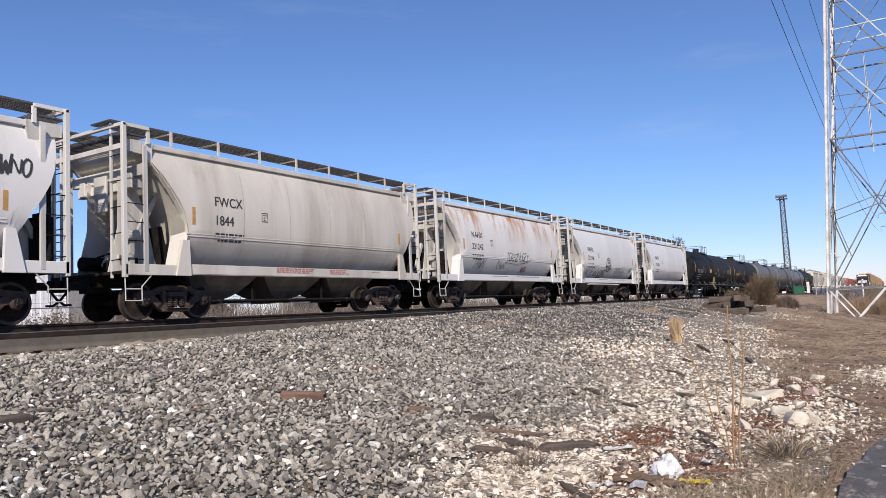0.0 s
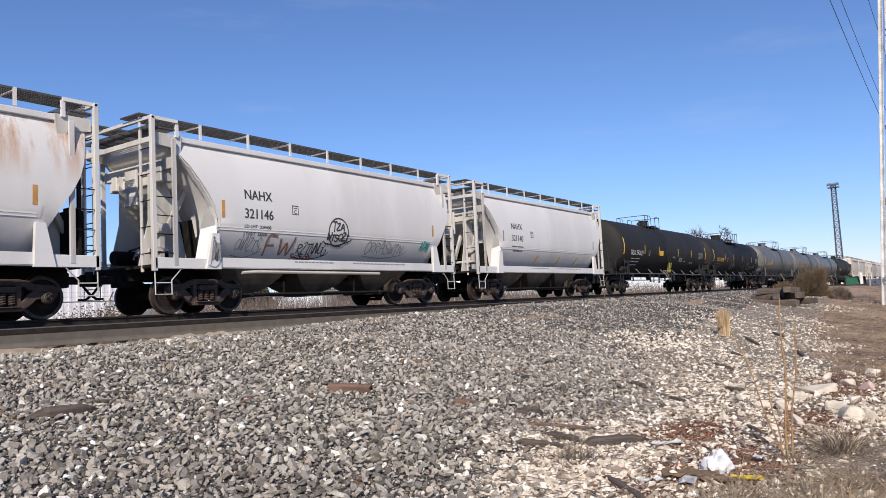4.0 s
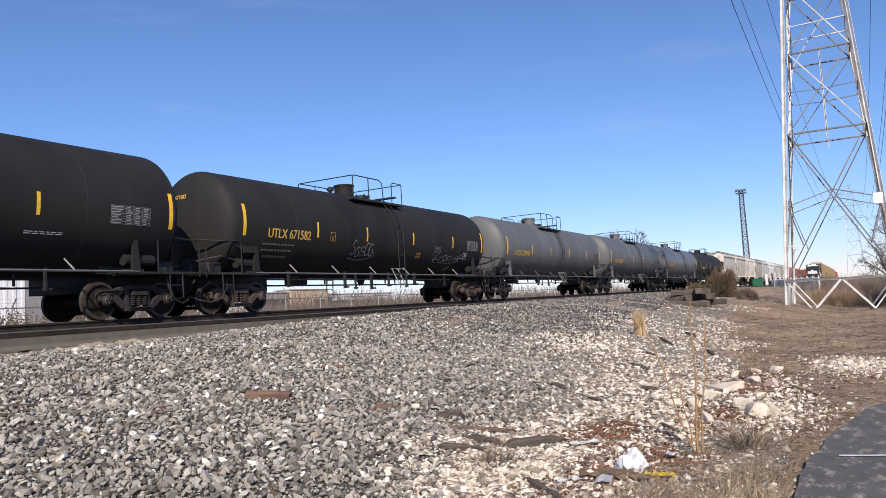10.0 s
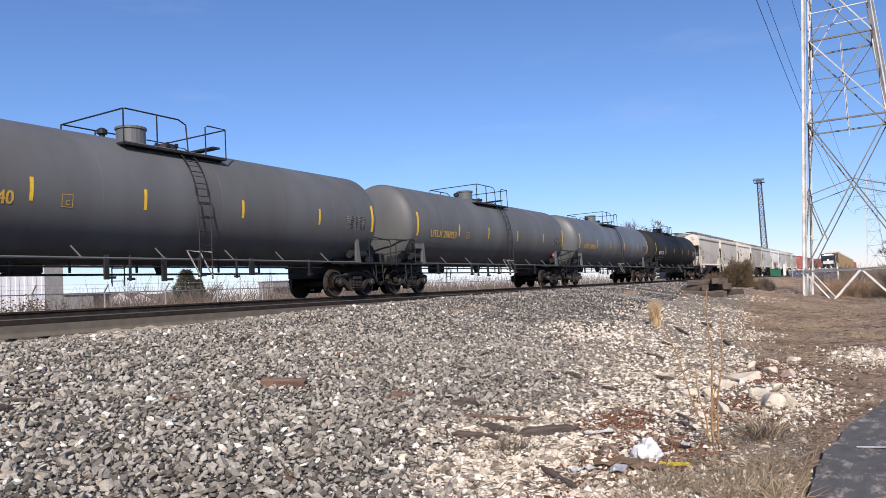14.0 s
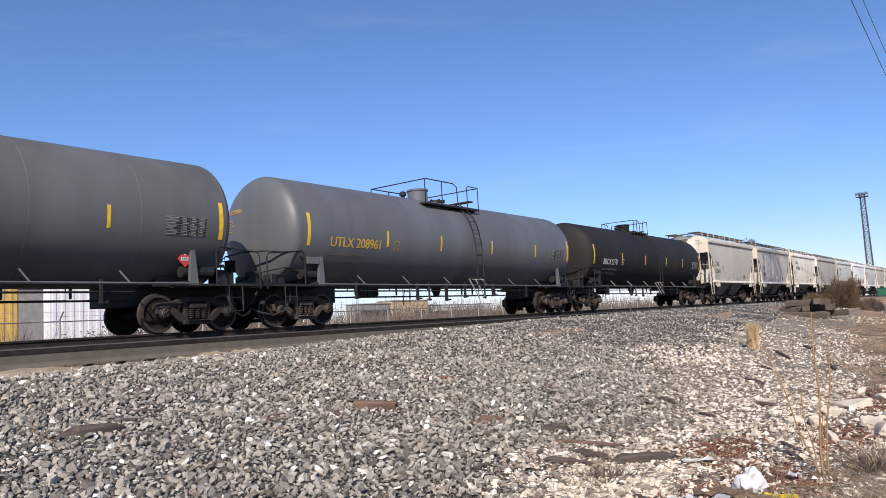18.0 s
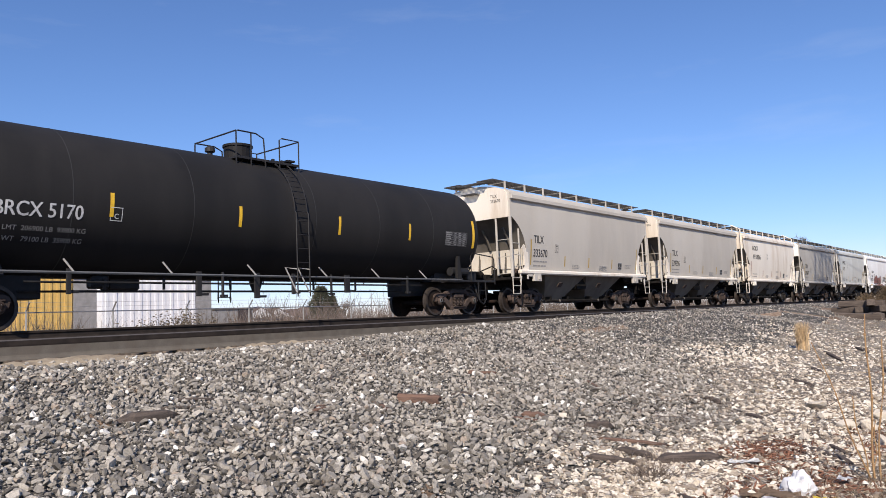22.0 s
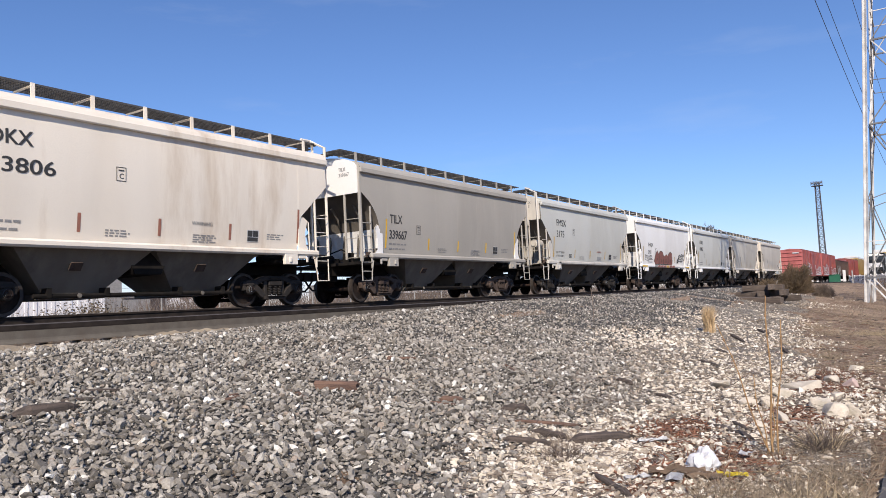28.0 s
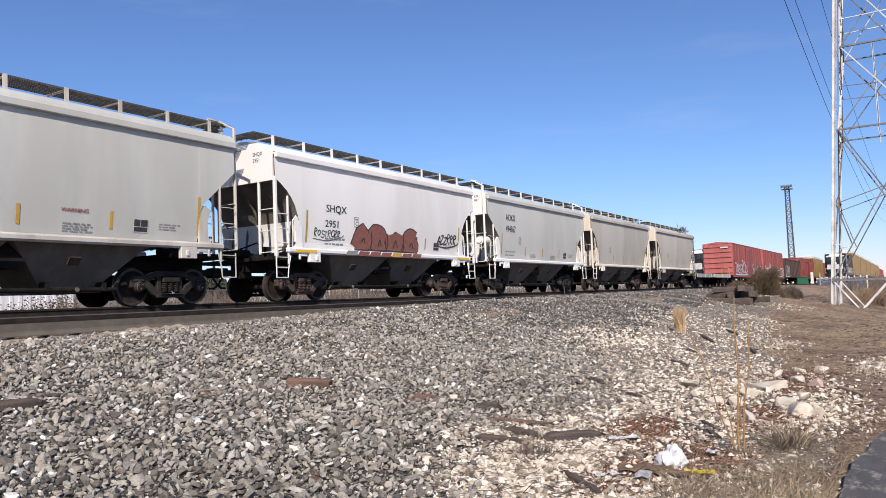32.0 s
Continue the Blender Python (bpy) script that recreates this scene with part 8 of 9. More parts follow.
def pylon(label, cx, cy, half0, scale, full):
    """Square lattice tower: four leaning legs, X-braced faces, horizontal struts, arms. Levels and widths in metres at scale 1."""
    t = thing("transmission_pylon", label, "pylon", "transmission pylons", pose(cx, cy, 0))
    thin = 1.0 if full else 0.6
    lv = [-1.9, 0.0, 7.95, 12.45, 16.4, 20.0, 22.2, 24.2, 26.2, 28.2, 31]

    def hw(z):
        return half0 * interp(z, (-1.9, 0, 7.95, 12.45, 19.4, 31), (1.04, 1.0, 0.715, 0.572, 0.41, 0.2))

    def pt(sx, sy, z):
        return (sx * hw(z) * scale, sy * hw(z) * scale, z * scale)

    for sx in (-1, 1):
        for sy in (-1, 1):
            bm = bmesh.new()
            angle_bar(bm, pt(sx, sy, -1.35 if sy > 0 else -1.95), pt(sx, sy, 31), 0.145 * scale * thin)
            part("leg", bm, M_PYL, t)
    def bar(name, p, q, w=0.06, m=M_PYL):
        bm = bmesh.new()
        angle_bar(bm, p, q, w * scale * thin)
        part(name, bm, m, t)

    corners = [(-1, -1), (-1, 1), (1, 1), (1, -1)]
    for a, b in zip(corners, corners[1:] + corners[:1]):
        for z in lv[1:]:
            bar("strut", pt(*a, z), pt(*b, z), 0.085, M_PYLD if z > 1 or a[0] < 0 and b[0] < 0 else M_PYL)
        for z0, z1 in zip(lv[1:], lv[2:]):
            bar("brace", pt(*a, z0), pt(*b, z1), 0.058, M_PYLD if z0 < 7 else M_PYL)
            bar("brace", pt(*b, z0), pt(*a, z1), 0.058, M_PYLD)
        mid = lambda z: tuple((Vector(pt(*a, z)) + Vector(pt(*b, z))) / 2)
        if full:
            f1 = Vector(pt(*a, -1.6)).lerp(Vector(pt(*b, -1.6)), 0.24)
            f2 = Vector(pt(*a, -1.6)).lerp(Vector(pt(*b, -1.6)), 0.76)
            bar("foot_brace", pt(*a, 0), f1)
            bar("foot_brace", mid(0), f1, 0.075)
            bar("foot_brace", mid(0), f2, 0.075)
            bar("foot_brace", pt(*b, 0), f2)
            for s, o in ((a, b), (b, a)):
                bar("stay", pt(*s, 4.0), mid(4.7), 0.045, M_PYLD)
                k = Vector(pt(*s, 1.85)).lerp(Vector(pt(*o, 1.85)), 0.17)
                bar("stay", pt(*s, 4.0), tuple(k), 0.045, M_PYLD)
                bar("stay", pt(*s, 1.85), tuple(k), 0.045)
                bar("stay", pt(*s, 10.3), mid(10.2), 0.04, M_PYLD)
                bar("stay", pt(*s, 14.0), mid(14.0), 0.05)
            bar("hanger", mid(12.45), mid(7.6), 0.06)
    for z, reach in ((20.0, 3.4), (24.2, 4.0), (28.2, 3.2)):
        for sy in (-1, 1):
            tip = (0, sy * (hw(z) + reach) * scale, z * scale)
            for sx in (-1, 1):
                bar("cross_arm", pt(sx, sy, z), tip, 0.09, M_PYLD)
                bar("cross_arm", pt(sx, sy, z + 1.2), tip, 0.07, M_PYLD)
            ins = bmesh.new()
            for k in range(9):
                r = 0.10 * scale
                zz = (z - 0.15 - 0.14 * k) * scale
                loft(ins, [[(rr * math.cos(c * 0.785), tip[1] + rr * math.sin(c * 0.785), zz + dz) for c in range(8)] for dz, rr in ((0.04, r * 0.4), (0.0, r), (-0.03, r * 0.4))])
            part("insulator", ins, M_MAST, t, kind="stuff")
    return t


near_p = pylon("white-painted galvanised lattice transmission pylon", 45.7, 0.39, 2.59, 1.0, True)
part("notice_plate", B((-2.45, -2.0, 3.95, 0.04, 0.42, 0.55)), M_WWALL, near_p, "small white notice plate")
bk = bmesh.new()
angle_bar(bk, (-1.6, -1.3, 15.5), (-1.7, -3.1, 14.8), 0.08)
angle_bar(bk, (-1.6, -1.25, 16.4), (-1.7, -3.1, 14.8), 0.06)
part("bracket_arm", bk, M_PYLD, near_p)
pylon("distant lattice transmission pylon", 215, -1.6, 2.9, 0.78, False)
pylon("distant lattice transmission pylon", 420, -14, 2.9, 0.8, False)


def cables():
    def sag(p, q, s, r, name="power_line"):
        pts = [Vector(p).lerp(Vector(q), k / 24) - Vector((0, 0, 4 * s * (k / 24) * (1 - k / 24))) for k in range(25)]
        bm = bmesh.new()
        tube(bm, pts, r, 5)
        ob = part(name, bm, M_WIRE, None)
        tagged(ob, "thin dark overhead power cable between pylons", "cable", "power lines")
    for z, dy in ((18.5, 4.6), (22.7, 5.0), (26.7, 4.0)):
        for s in (-1, 1):
            sag((45.7, 0.52 + s * dy, z), (215, -1.6 + s * dy * 0.78, z * 0.78), 3.5, 0.022)
    sag((215, -1.6, 24), (420, -14, 24), 3, 0.03)


cables()


def flood_mast():
    t = thing("floodlight_mast", "dark lattice floodlight mast over the yard", "lighting mast", m=pose(182, 20.4, -1.2))
    H = 23.2
    w = lambda z: 0.66 - 0.24 * z / H
    for sx in (-1, 1):
        for sy in (-1, 1):
            bm = bmesh.new()
            angle_bar(bm, (sx * w(0), sy * w(0), 0), (sx * w(H), sy * w(H), H), 0.13)
            part("leg", bm, M_MAST, t)
    bm = bmesh.new()
    z = 0
    k = 0
    while z < H - 0.5:
        z2 = min(H, z + 1.25)
        for (ax, ay), (bx, by) in (((-1, -1), (-1, 1)), ((-1, 1), (1, 1)), ((1, 1), (1, -1)), ((1, -1), (-1, -1))):
            angle_bar(bm, (ax * w(z), ay * w(z), z), (bx * w(z2), by * w(z2), z2), 0.07)
            angle_bar(bm, (bx * w(z), by * w(z), z), (ax * w(z2), ay * w(z2), z2), 0.07)
            angle_bar(bm, (ax * w(z2), ay * w(z2), z2), (bx * w(z2), by * w(z2), z2), 0.07)
        z = z2
    part("lattice", bm, M_MAST, t, kind="stuff")
    part("platform", B((0, 0, H - 0.6, 1.6, 2.3, 0.12)), M_MAST, t)
    part("platform_railing", bars([(-0.8, -1.15, H + 0.3), (-0.8, 1.15, H + 0.3)], *[[(-0.8, y, H - 0.6), (-0.8, y, H + 0.3)] for y in np.linspace(-1.15, 1.15, 5)], r=0.035), M_MAST, t)
    for y in (-0.9, -0.3, 0.3, 0.9):
        part("floodlight", B((-0.9, y, H - 0.05, 0.32, 0.46, 0.42), bevel=0.04), M_MAST, t)


flood_mast()


def white_fence():
    t = thing("rail_fence", "white-painted rail fence by the line", "fence")
    pts = [(100 - 1.05 * i, 8.6 - 0.62 * i) for i in range(10)]
    for x, y in pts:
        z = ground_z(x, y)
        part("fence_post", B((x, y, (z + 0.55) / 2, 0.14, 0.14, 0.55 - z)), M_HOUSE, t)
    for z in (0.42, 0.12, -0.2):
        part("fence_rail", bars([(pts[0][0], pts[0][1], z), (pts[-1][0], pts[-1][1], z - 0.1)], r=0.07, n=4), M_HOUSE, t)
    for i in range(36):
        f = i / 35
        x, y = pts[0][0] + (pts[-1][0] - pts[0][0]) * f, pts[0][1] + (pts[-1][1] - pts[0][1]) * f
        part("picket", B((x - 0.08, y, -0.05 - 0.1 * f, 0.05, 0.07, 0.95)), M_HOUSE, t)
    m = thing("marker_post", "tall white wooden marker post", "post")
    part("post", B((98, 8.95, -0.05, 0.3, 0.3, 2.5), bevel=0.02), M_HOUSE, m)
    m2 = thing("marker_post", "slim grey signal post", "post")
    part("post", B((99, 8.2, -0.1, 0.16, 0.16, 2.4), bevel=0.02), M_GALV, m2)


white_fence()


def bin_box():
    t = thing("equipment_cabinet", "dark green metal equipment cabinet", "cabinet", m=pose(110, 11.2, ground_z(110, 11.2)))
    g = paint("dark_green_enamel", (0.015, 0.10, 0.055), (0.02, 0.13, 0.07), 2, 0.5, bump=0.03)
    part("body", B((0, 0, 0.62, 1.0, 1.3, 1.25), bevel=0.05), g, t)
    part("lid", B((0, 0, 1.28, 1.1, 1.4, 0.08), bevel=0.02), g, t)
    part("door", B((-0.52, 0, 0.62, 0.03, 1.05, 0.95)), g, t)


bin_box()
# brushy bare growth right of the pylon and along the field
for i, (tx, ty, th) in enumerate(((62, -3.4, 5.2), (66, -5.2, 6.4), (60, -6.2, 7.0), (72, -2.6, 4.2), (80, -8, 9.0), (95, -6, 7.0), (58, -8.5, 8.5))):
    bare_tree(tx, ty, th, 80 + i, "bare leafless scrub tree at the field's edge", 0.6)
brush("scrub", 50, 75, -9, -1.2, 8000, 2.0, M_TWIG, "brown bare scrub around the pylon's foot", "bushes", 91, spread=0.5, width=0.014)
brush("scrub", 75, 200, -40, 5.0, 6000, 2.6, M_TWIG, "brown bare scrub over the far field", "bushes", 92, spread=0.5, width=0.03, ok=lambda a, b: b < 7.5)
M_RUST = paint("rust_brown_dry_brush", (0.30, 0.20, 0.12), (0.20, 0.135, 0.085), 3, 0.9, bump=0.1, island=0.35)
brush("dry_brush", 50.5, 72, -7, 2.6, 7000, 1.25, M_RUST, "rust-brown dry brush behind the pylon's foot", "bushes", 94, spread=0.45, width=0.012, bend=0.2)
for i, (tx, ty, th) in enumerate(((47.6, -2.75, 6.6), (48.6, -3.9, 7.6), (47.0, -0.9, 2.4), (50.2, -2.5, 6.0), (49.0, -3.2, 5.0))):
    bare_tree(tx, ty, th, 120 + i, "dark bare shrub growing at the pylon's foot", 0.75)
brush("field_grass", 30, 95, -14, 5.5, 9000, 0.32, M_STRAWB, "dull dead grass over the field", "grass", 93, spread=0.6, width=0.009, bend=0.12)


def far_woods():
    rng = np.random.default_rng(9)
    n = 9000
    az = np.radians(np.concatenate([rng.uniform(-14, 3.2, n // 2), rng.uniform(12, 85, n // 2)]))
    r = rng.uniform(240, 420, n)
    x, y = r * np.cos(az), r * np.sin(az)
    h = 5.0 * np.clip(0.8 + 0.8 * np.array([noise.noise((a * 30, 0.3, 2)) for a in az]), 0.3, 2)
    base = np.stack([x, y, np.full(n, -1.7)], 1)
    blades("far_woods", base, up_dirs(rng, n, 0.25), h * rng.uniform(0.5, 1.1, n), np.full(n, 0.16), np.full(n, 0.1), M_TWIG, None, "grey-brown line of distant bare woods", "woods", 9)


far_woods()


# ---- foreground ----
M_ASPH = paint("worn_dark_asphalt", (0.105, 0.098, 0.094), (0.083, 0.078, 0.075), 2.5, 0.85, c3=(0.42, 0.37, 0.31), amount=0.7, bump=0.5, fine=160, stretch=(1.6, 3.2, 1), c3scale=1.1, c3lo=0.53, c3hi=0.66)
M_WOOD = paint("weathered_split_timber", (0.105, 0.080, 0.066), (0.048, 0.038, 0.033), 3, 0.9, stretch=(1, 12, 12), bump=0.6)
M_WOODR = paint("reddish_rotten_timber", (0.185, 0.108, 0.076), (0.085, 0.052, 0.040), 3, 0.9, stretch=(1, 10, 10), bump=0.6)
M_OLDTIE = paint("creosoted_old_sleeper", (0.105, 0.08, 0.064), (0.066, 0.052, 0.043), 3, 0.9, stretch=(1, 9, 9), c3=(0.16, 0.125, 0.10), amount=0.5, bump=0.5, per_object=0.25)
M_BAG = paint("white_plastic_film", (0.70, 0.70, 0.72), (0.60, 0.60, 0.63), 6, 0.35, bump=0.3, fine=25)
M_PAPER = paint("white_paper", (0.80, 0.80, 0.80), (0.70, 0.69, 0.67), 8, 0.8, bump=0.1)
M_YBAG = paint("yellow_wrapper", (0.75, 0.60, 0.06), (0.62, 0.48, 0.05), 8, 0.4, bump=0.2)
M_CARD = paint("damp_cardboard", (0.34, 0.24, 0.16), (0.26, 0.18, 0.12), 5, 0.9, bump=0.1)
M_LINE = paint("worn_white_road_paint", (0.75, 0.75, 0.75), (0.6, 0.6, 0.6), 12, 0.7, bump=0.2)


def edge_y(x):
    return interp(x, (-6, 3, 5.75, 6.67, 7.9, 9.44, 10.8, 12.5, 15, 20), (0.5, 0.5, 0.45, 0.43, 0.27, -0.03, -0.48, -1.15, -2.4, -6))


def asphalt():
    xs = np.arange(-6, 17, 0.2)
    bm = bmesh.new()
    rows = []
    for i, x in enumerate(xs):
        e = edge_y(x) + 0.035 * noise.noise((x * 3.0, 0.2, 5.0)) + 0.012 * noise.noise((x * 14, 0.2, 5.0))
        ys = [e + 0.03, e, e - 0.4, e - 1.2, e - 2.2, e - 3.2, e - 4.5]
        rows.append([bm.verts.new((x, y, ground_z(x, y) + (0.045 if k else -0.06))) for k, y in enumerate(ys)])
    for a, b in zip(rows, rows[1:]):
        for k in range(len(a) - 1):
            bm.faces.new((a[k], b[k], b[k + 1], a[k + 1]))
    bmesh.ops.recalc_face_normals(bm, faces=bm.faces[:])
    ob = part("asphalt_path", bm, M_ASPH)
    tagged(ob, "dark worn asphalt path with dusty pale patches", "path", kind="structure")
    ln = bmesh.new()
    for i in range(6):
        x, y = 6.95 + 0.03 * i, 0.2 - 0.17 * i
        w = 0.022 * (1 - 0.08 * i)
        vs = [ln.verts.new((x + a, y + b, ground_z(x + a, y + b) + 0.056)) for a, b in ((-w, 0), (w, 0), (w + 0.03, -0.1702), (-w + 0.03, -0.1702))]
        ln.faces.new(vs)
    ob = part("paint_line", ln, M_LINE)
    tagged(ob, "short worn white paint stroke on the asphalt", "road marking", kind="structure")


asphalt()


def splinter(label, p, q, w, h, seed, mat=M_WOOD, ragged=0.12, bow=0.0, lift=0.02, blunt=False):
    """A broken piece of sleeper from p to q: a split board with ragged, splintered ends and a cracked top."""
    rnd = random.Random(seed)
    bm = bmesh.new()
    k = 0.975 if seed >= 15 else 1.0
    (xa, ya), (xb, yb) = (p[0] * k, p[1] * k), (q[0] * k, q[1] * k)
    l = math.hypot(xb - xa, yb - ya)
    n = 9
    rings = []
    lean = rnd.uniform(-0.25, 0.25)
    if not blunt:
        w, h = w * 0.85, h * 0.75
    for i in range(n + 1):
        f = i / n
        end = 1.0 if blunt else 0.36 if i == 0 else 0.22 if i == n else 0.8 if i in (1, n - 1) else 1.0
        k = end * rnd.uniform(1 - ragged, 1 + ragged * 0.5)
        px, up = l * (f - 0.5), bow * math.sin(f * math.pi)
        ring = []
        for a, b in ((-0.5, 0.0), (0.5, 0.0), (0.52, 0.62), (0.30, 0.98), (0.06, 0.90), (-0.02, 1.0), (-0.36, 0.94), (-0.5, 0.55)):
            ring.append((px + rnd.uniform(-0.03, 0.03) * l * (2.2 if i in (0, n) else 0.4), w * k * a + lean * w * (f - 0.5), h * b * k * rnd.uniform(0.92, 1.06) + up))
        rings.append(ring)
    loft(bm, rings)
    bmesh.ops.recalc_face_normals(bm, faces=bm.faces[:])
    ob = part("timber_scrap", bm, mat)
    za, zb = ground_z(xa, ya), ground_z(xb, yb)
    ob.matrix_basis = pose((xa + xb) / 2, (ya + yb) / 2, (za + zb) / 2 + lift, 0, -math.degrees(math.atan2(zb - za, l)), math.degrees(math.atan2(yb - ya, xb - xa)))
    tagged(ob, label, "wood scrap", "scraps of broken sleeper")


W = "grey weathered splinter of broken sleeper on the stones"
R = "reddish rotten splinter of sleeper on the ballast"
splinter("reddish rotten chunk of sleeper on the ballast", (6.42, 6.22), (6.72, 5.83), 0.15, 0.10, 1, M_WOODR, 0.04, blunt=True)
splinter("bowed dark strip of bark on the ballast", (7.18, 6.05), (7.42, 5.80), 0.06, 0.03, 2, M_WOOD, 0.2, 0.05)
splinter("thick dark broken end of a sleeper", (3.36, 6.98), (3.92, 6.90), 0.16, 0.11, 3, M_WOOD, 0.2)
splinter(W, (4.28, 7.62), (4.72, 7.46), 0.06, 0.04, 4)
splinter(W, (3.95, 7.32), (4.30, 7.22), 0.05, 0.04, 5)
splinter(R, (8.62, 6.86), (8.78, 6.84), 0.08, 0.07, 6, M_WOODR)
splinter(R, (8.74, 6.78), (9.02, 6.60), 0.07, 0.05, 7, M_WOODR)
splinter(R, (5.12, 6.30), (5.42, 6.34), 0.06, 0.04, 8, M_WOODR)
splinter(R, (5.22, 6.42), (5.52, 6.46), 0.05, 0.04, 9, M_WOODR, 0.2)
splinter(R, (6.16, 6.40), (5.92, 5.86), 0.06, 0.04, 10, M_WOODR, 0.2)
splinter(W, (6.0, 6.52), (5.98, 6.22), 0.05, 0.03, 11)
splinter(W, (8.32, 7.72), (8.50, 7.50), 0.06, 0.03, 12)
splinter(W, (6.52, 7.55), (6.78, 7.78), 0.05, 0.05, 13)
splinter(W, (8.1, 8.6), (8.3, 8.4), 0.05, 0.04, 14)
splinter("pinkish rotten wood chunk on the ballast", (7.28, 5.04), (7.46, 4.80), 0.12, 0.07, 15, M_WOODR)
splinter(R, (7.08, 5.05), (7.24, 4.72), 0.06, 0.03, 16, M_WOODR, 0.25)
splinter(W, (6.46, 4.06), (6.82, 4.36), 0.09, 0.06, 17, M_WOOD, 0.25)
splinter("dark split chunk of sleeper among pale stones", (7.38, 4.24), (7.66, 4.06), 0.14, 0.10, 18, M_WOOD, 0.22)
splinter("reddish splinter lying across another", (6.98, 3.90), (7.46, 3.26), 0.07, 0.04, 19, M_WOODR)
splinter(W, (6.72, 3.52), (6.66, 3.12), 0.10, 0.07, 20, M_WOOD, 0.2)
splinter(W, (6.18, 3.56), (6.30, 3.08), 0.08, 0.06, 21, M_WOOD, 0.2)
splinter("long grey split plank of sleeper on the rubble", (6.50, 3.04), (6.98, 2.56), 0.15, 0.10, 22, M_WOOD, 0.08)
splinter("pale frayed splinter at the end of a plank", (6.90, 2.68), (7.14, 2.50), 0.05, 0.03, 23, M_CARD, 0.3)
splinter(W, (8.24, 2.36), (7.66, 1.78), 0.06, 0.05, 24, M_WOOD, 0.25)
splinter(W, (7.96, 2.06), (7.56, 1.60), 0.08, 0.05, 25, M_WOOD, 0.25)
splinter(W, (8.3, 1.95), (7.9, 1.72), 0.05, 0.04, 26, M_WOOD, 0.3)
splinter(W, (9.96, 3.30), (9.64, 2.98), 0.07, 0.05, 27)
splinter(W, (10.35, 4.0), (10.25, 3.72), 0.09, 0.08, 28, M_WOOD, 0.3)
splinter(W, (5.58, 2.42), (5.08, 1.90), 0.07, 0.05, 29, M_WOOD, 0.2)
splinter("bleached tan stick on the dirt", (11.85, 0.88), (11.1, 0.50), 0.08, 0.05, 30, M_CARD)
splinter(R, (9.95, 5.64), (9.52, 5.17), 0.05, 0.03, 31, M_WOODR, 0.25)
splinter("pale bleached twig on the ballast", (10.06, 6.28), (9.88, 5.88), 0.022, 0.02, 32, M_STRAW)
splinter("pale bleached twig on the ballast", (4.45, 6.45), (4.38, 6.15), 0.022, 0.02, 33, M_STRAW)
splinter(W, (13.7, 3.7), (13.2, 3.25), 0.08, 0.05, 34)
splinter(W, (15.9, 3.95), (15.2, 3.55), 0.08, 0.05, 35)
splinter(W, (18.9, 4.35), (17.8, 3.75), 0.10, 0.06, 36)
splinter(W, (17.2, 2.9), (16.2, 2.6), 0.09, 0.06, 37)
splinter(W, (21.5, 4.2), (20.4, 3.7), 0.10, 0.06, 38)
splinter(W, (13.0, 1.9), (12.3, 1.5), 0.08, 0.05, 39)


def boulder(x, y, s, seed, mat, label="pale cream limestone block among chips", flat=0.7):
    """A quarried block: the hull of a few corners, its edges knocked off."""
    rnd = random.Random(seed)
    bm = bmesh.new()
    for k in range(16):
        d = Vector((rnd.uniform(-1, 1), rnd.uniform(-1, 1), rnd.uniform(-1, 1)))
        d *= rnd.uniform(0.85, 1.1) / max(abs(d.x), abs(d.y), abs(d.z), 0.6) * (1 if k % 3 else 0.9)
        bm.verts.new((d.x * s, d.y * s * 0.82, d.z * s * flat))
    bmesh.ops.convex_hull(bm, input=bm.verts[:])
    for v in [v for v in bm.verts if not v.link_faces]:
        bm.verts.remove(v)
    bmesh.ops.bevel(bm, geom=bm.edges[:], offset=s * 0.10, segments=1, affect="EDGES", clamp_overlap=True)
    bmesh.ops.recalc_face_normals(bm, faces=bm.faces[:])
    ob = part("limestone_block", bm, mat)
    ob.matrix_basis = pose(x, y, ground_z(x, y) + s * flat * 0.38, rnd.uniform(-12, 12), rnd.uniform(-12, 12), rnd.uniform(0, 360))
    tagged(ob, label, "rock", "limestone blocks")


M_ROCK = paint("cream_limestone", (0.66, 0.585, 0.485), (0.50, 0.435, 0.35), 6, 0.9, c3=(0.32, 0.30, 0.24), amount=0.5, bump=0.7, fine=40)
M_PINKR = paint("pinkish_stone", (0.60, 0.45, 0.40), (0.50, 0.36, 0.31), 6, 0.9, bump=0.6, fine=40)
for i, (x, y, s, flat) in enumerate(((9.0, 1.06, 0.19, 0.75), (9.15, 0.88, 0.13, 0.95), (8.42, 1.45, 0.13, 1.0), (9.36, 1.78, 0.13, 0.9), (9.25, 1.98, 0.12, 0.8), (10.6, 2.6, 0.16, 0.6), (8.2, 1.28, 0.13, 0.45),
                                     (9.55, 1.25, 0.15, 0.75), (10.95, 1.62, 0.26, 0.45), (11.85, 1.36, 0.17, 0.6), (13.4, 1.2, 0.14, 0.7), (8.72, 0.66, 0.13, 0.25), (9.92, 0.54, 0.06, 0.6), (10.2, 1.75, 0.15, 0.6),
                                     (12.3, 1.7, 0.15, 0.7), (9.85, 2.3, 0.11, 0.7), (8.7, 1.75, 0.09, 0.8), (12.9, 1.45, 0.12, 0.7), (10.2, 1.15, 0.11, 0.7), (7.95, 1.62, 0.08, 0.8))):
    boulder(x, y, s * 0.84, 100 + i, M_ROCK, flat=flat)
boulder(11.4, 1.1, 0.12, 130, M_PINKR, "pinkish stone block among the limestone", 0.9)
boulder(8.72, 6.88, 0.06, 132, M_ROCK, "white stone beside reddish splinters", 0.8)
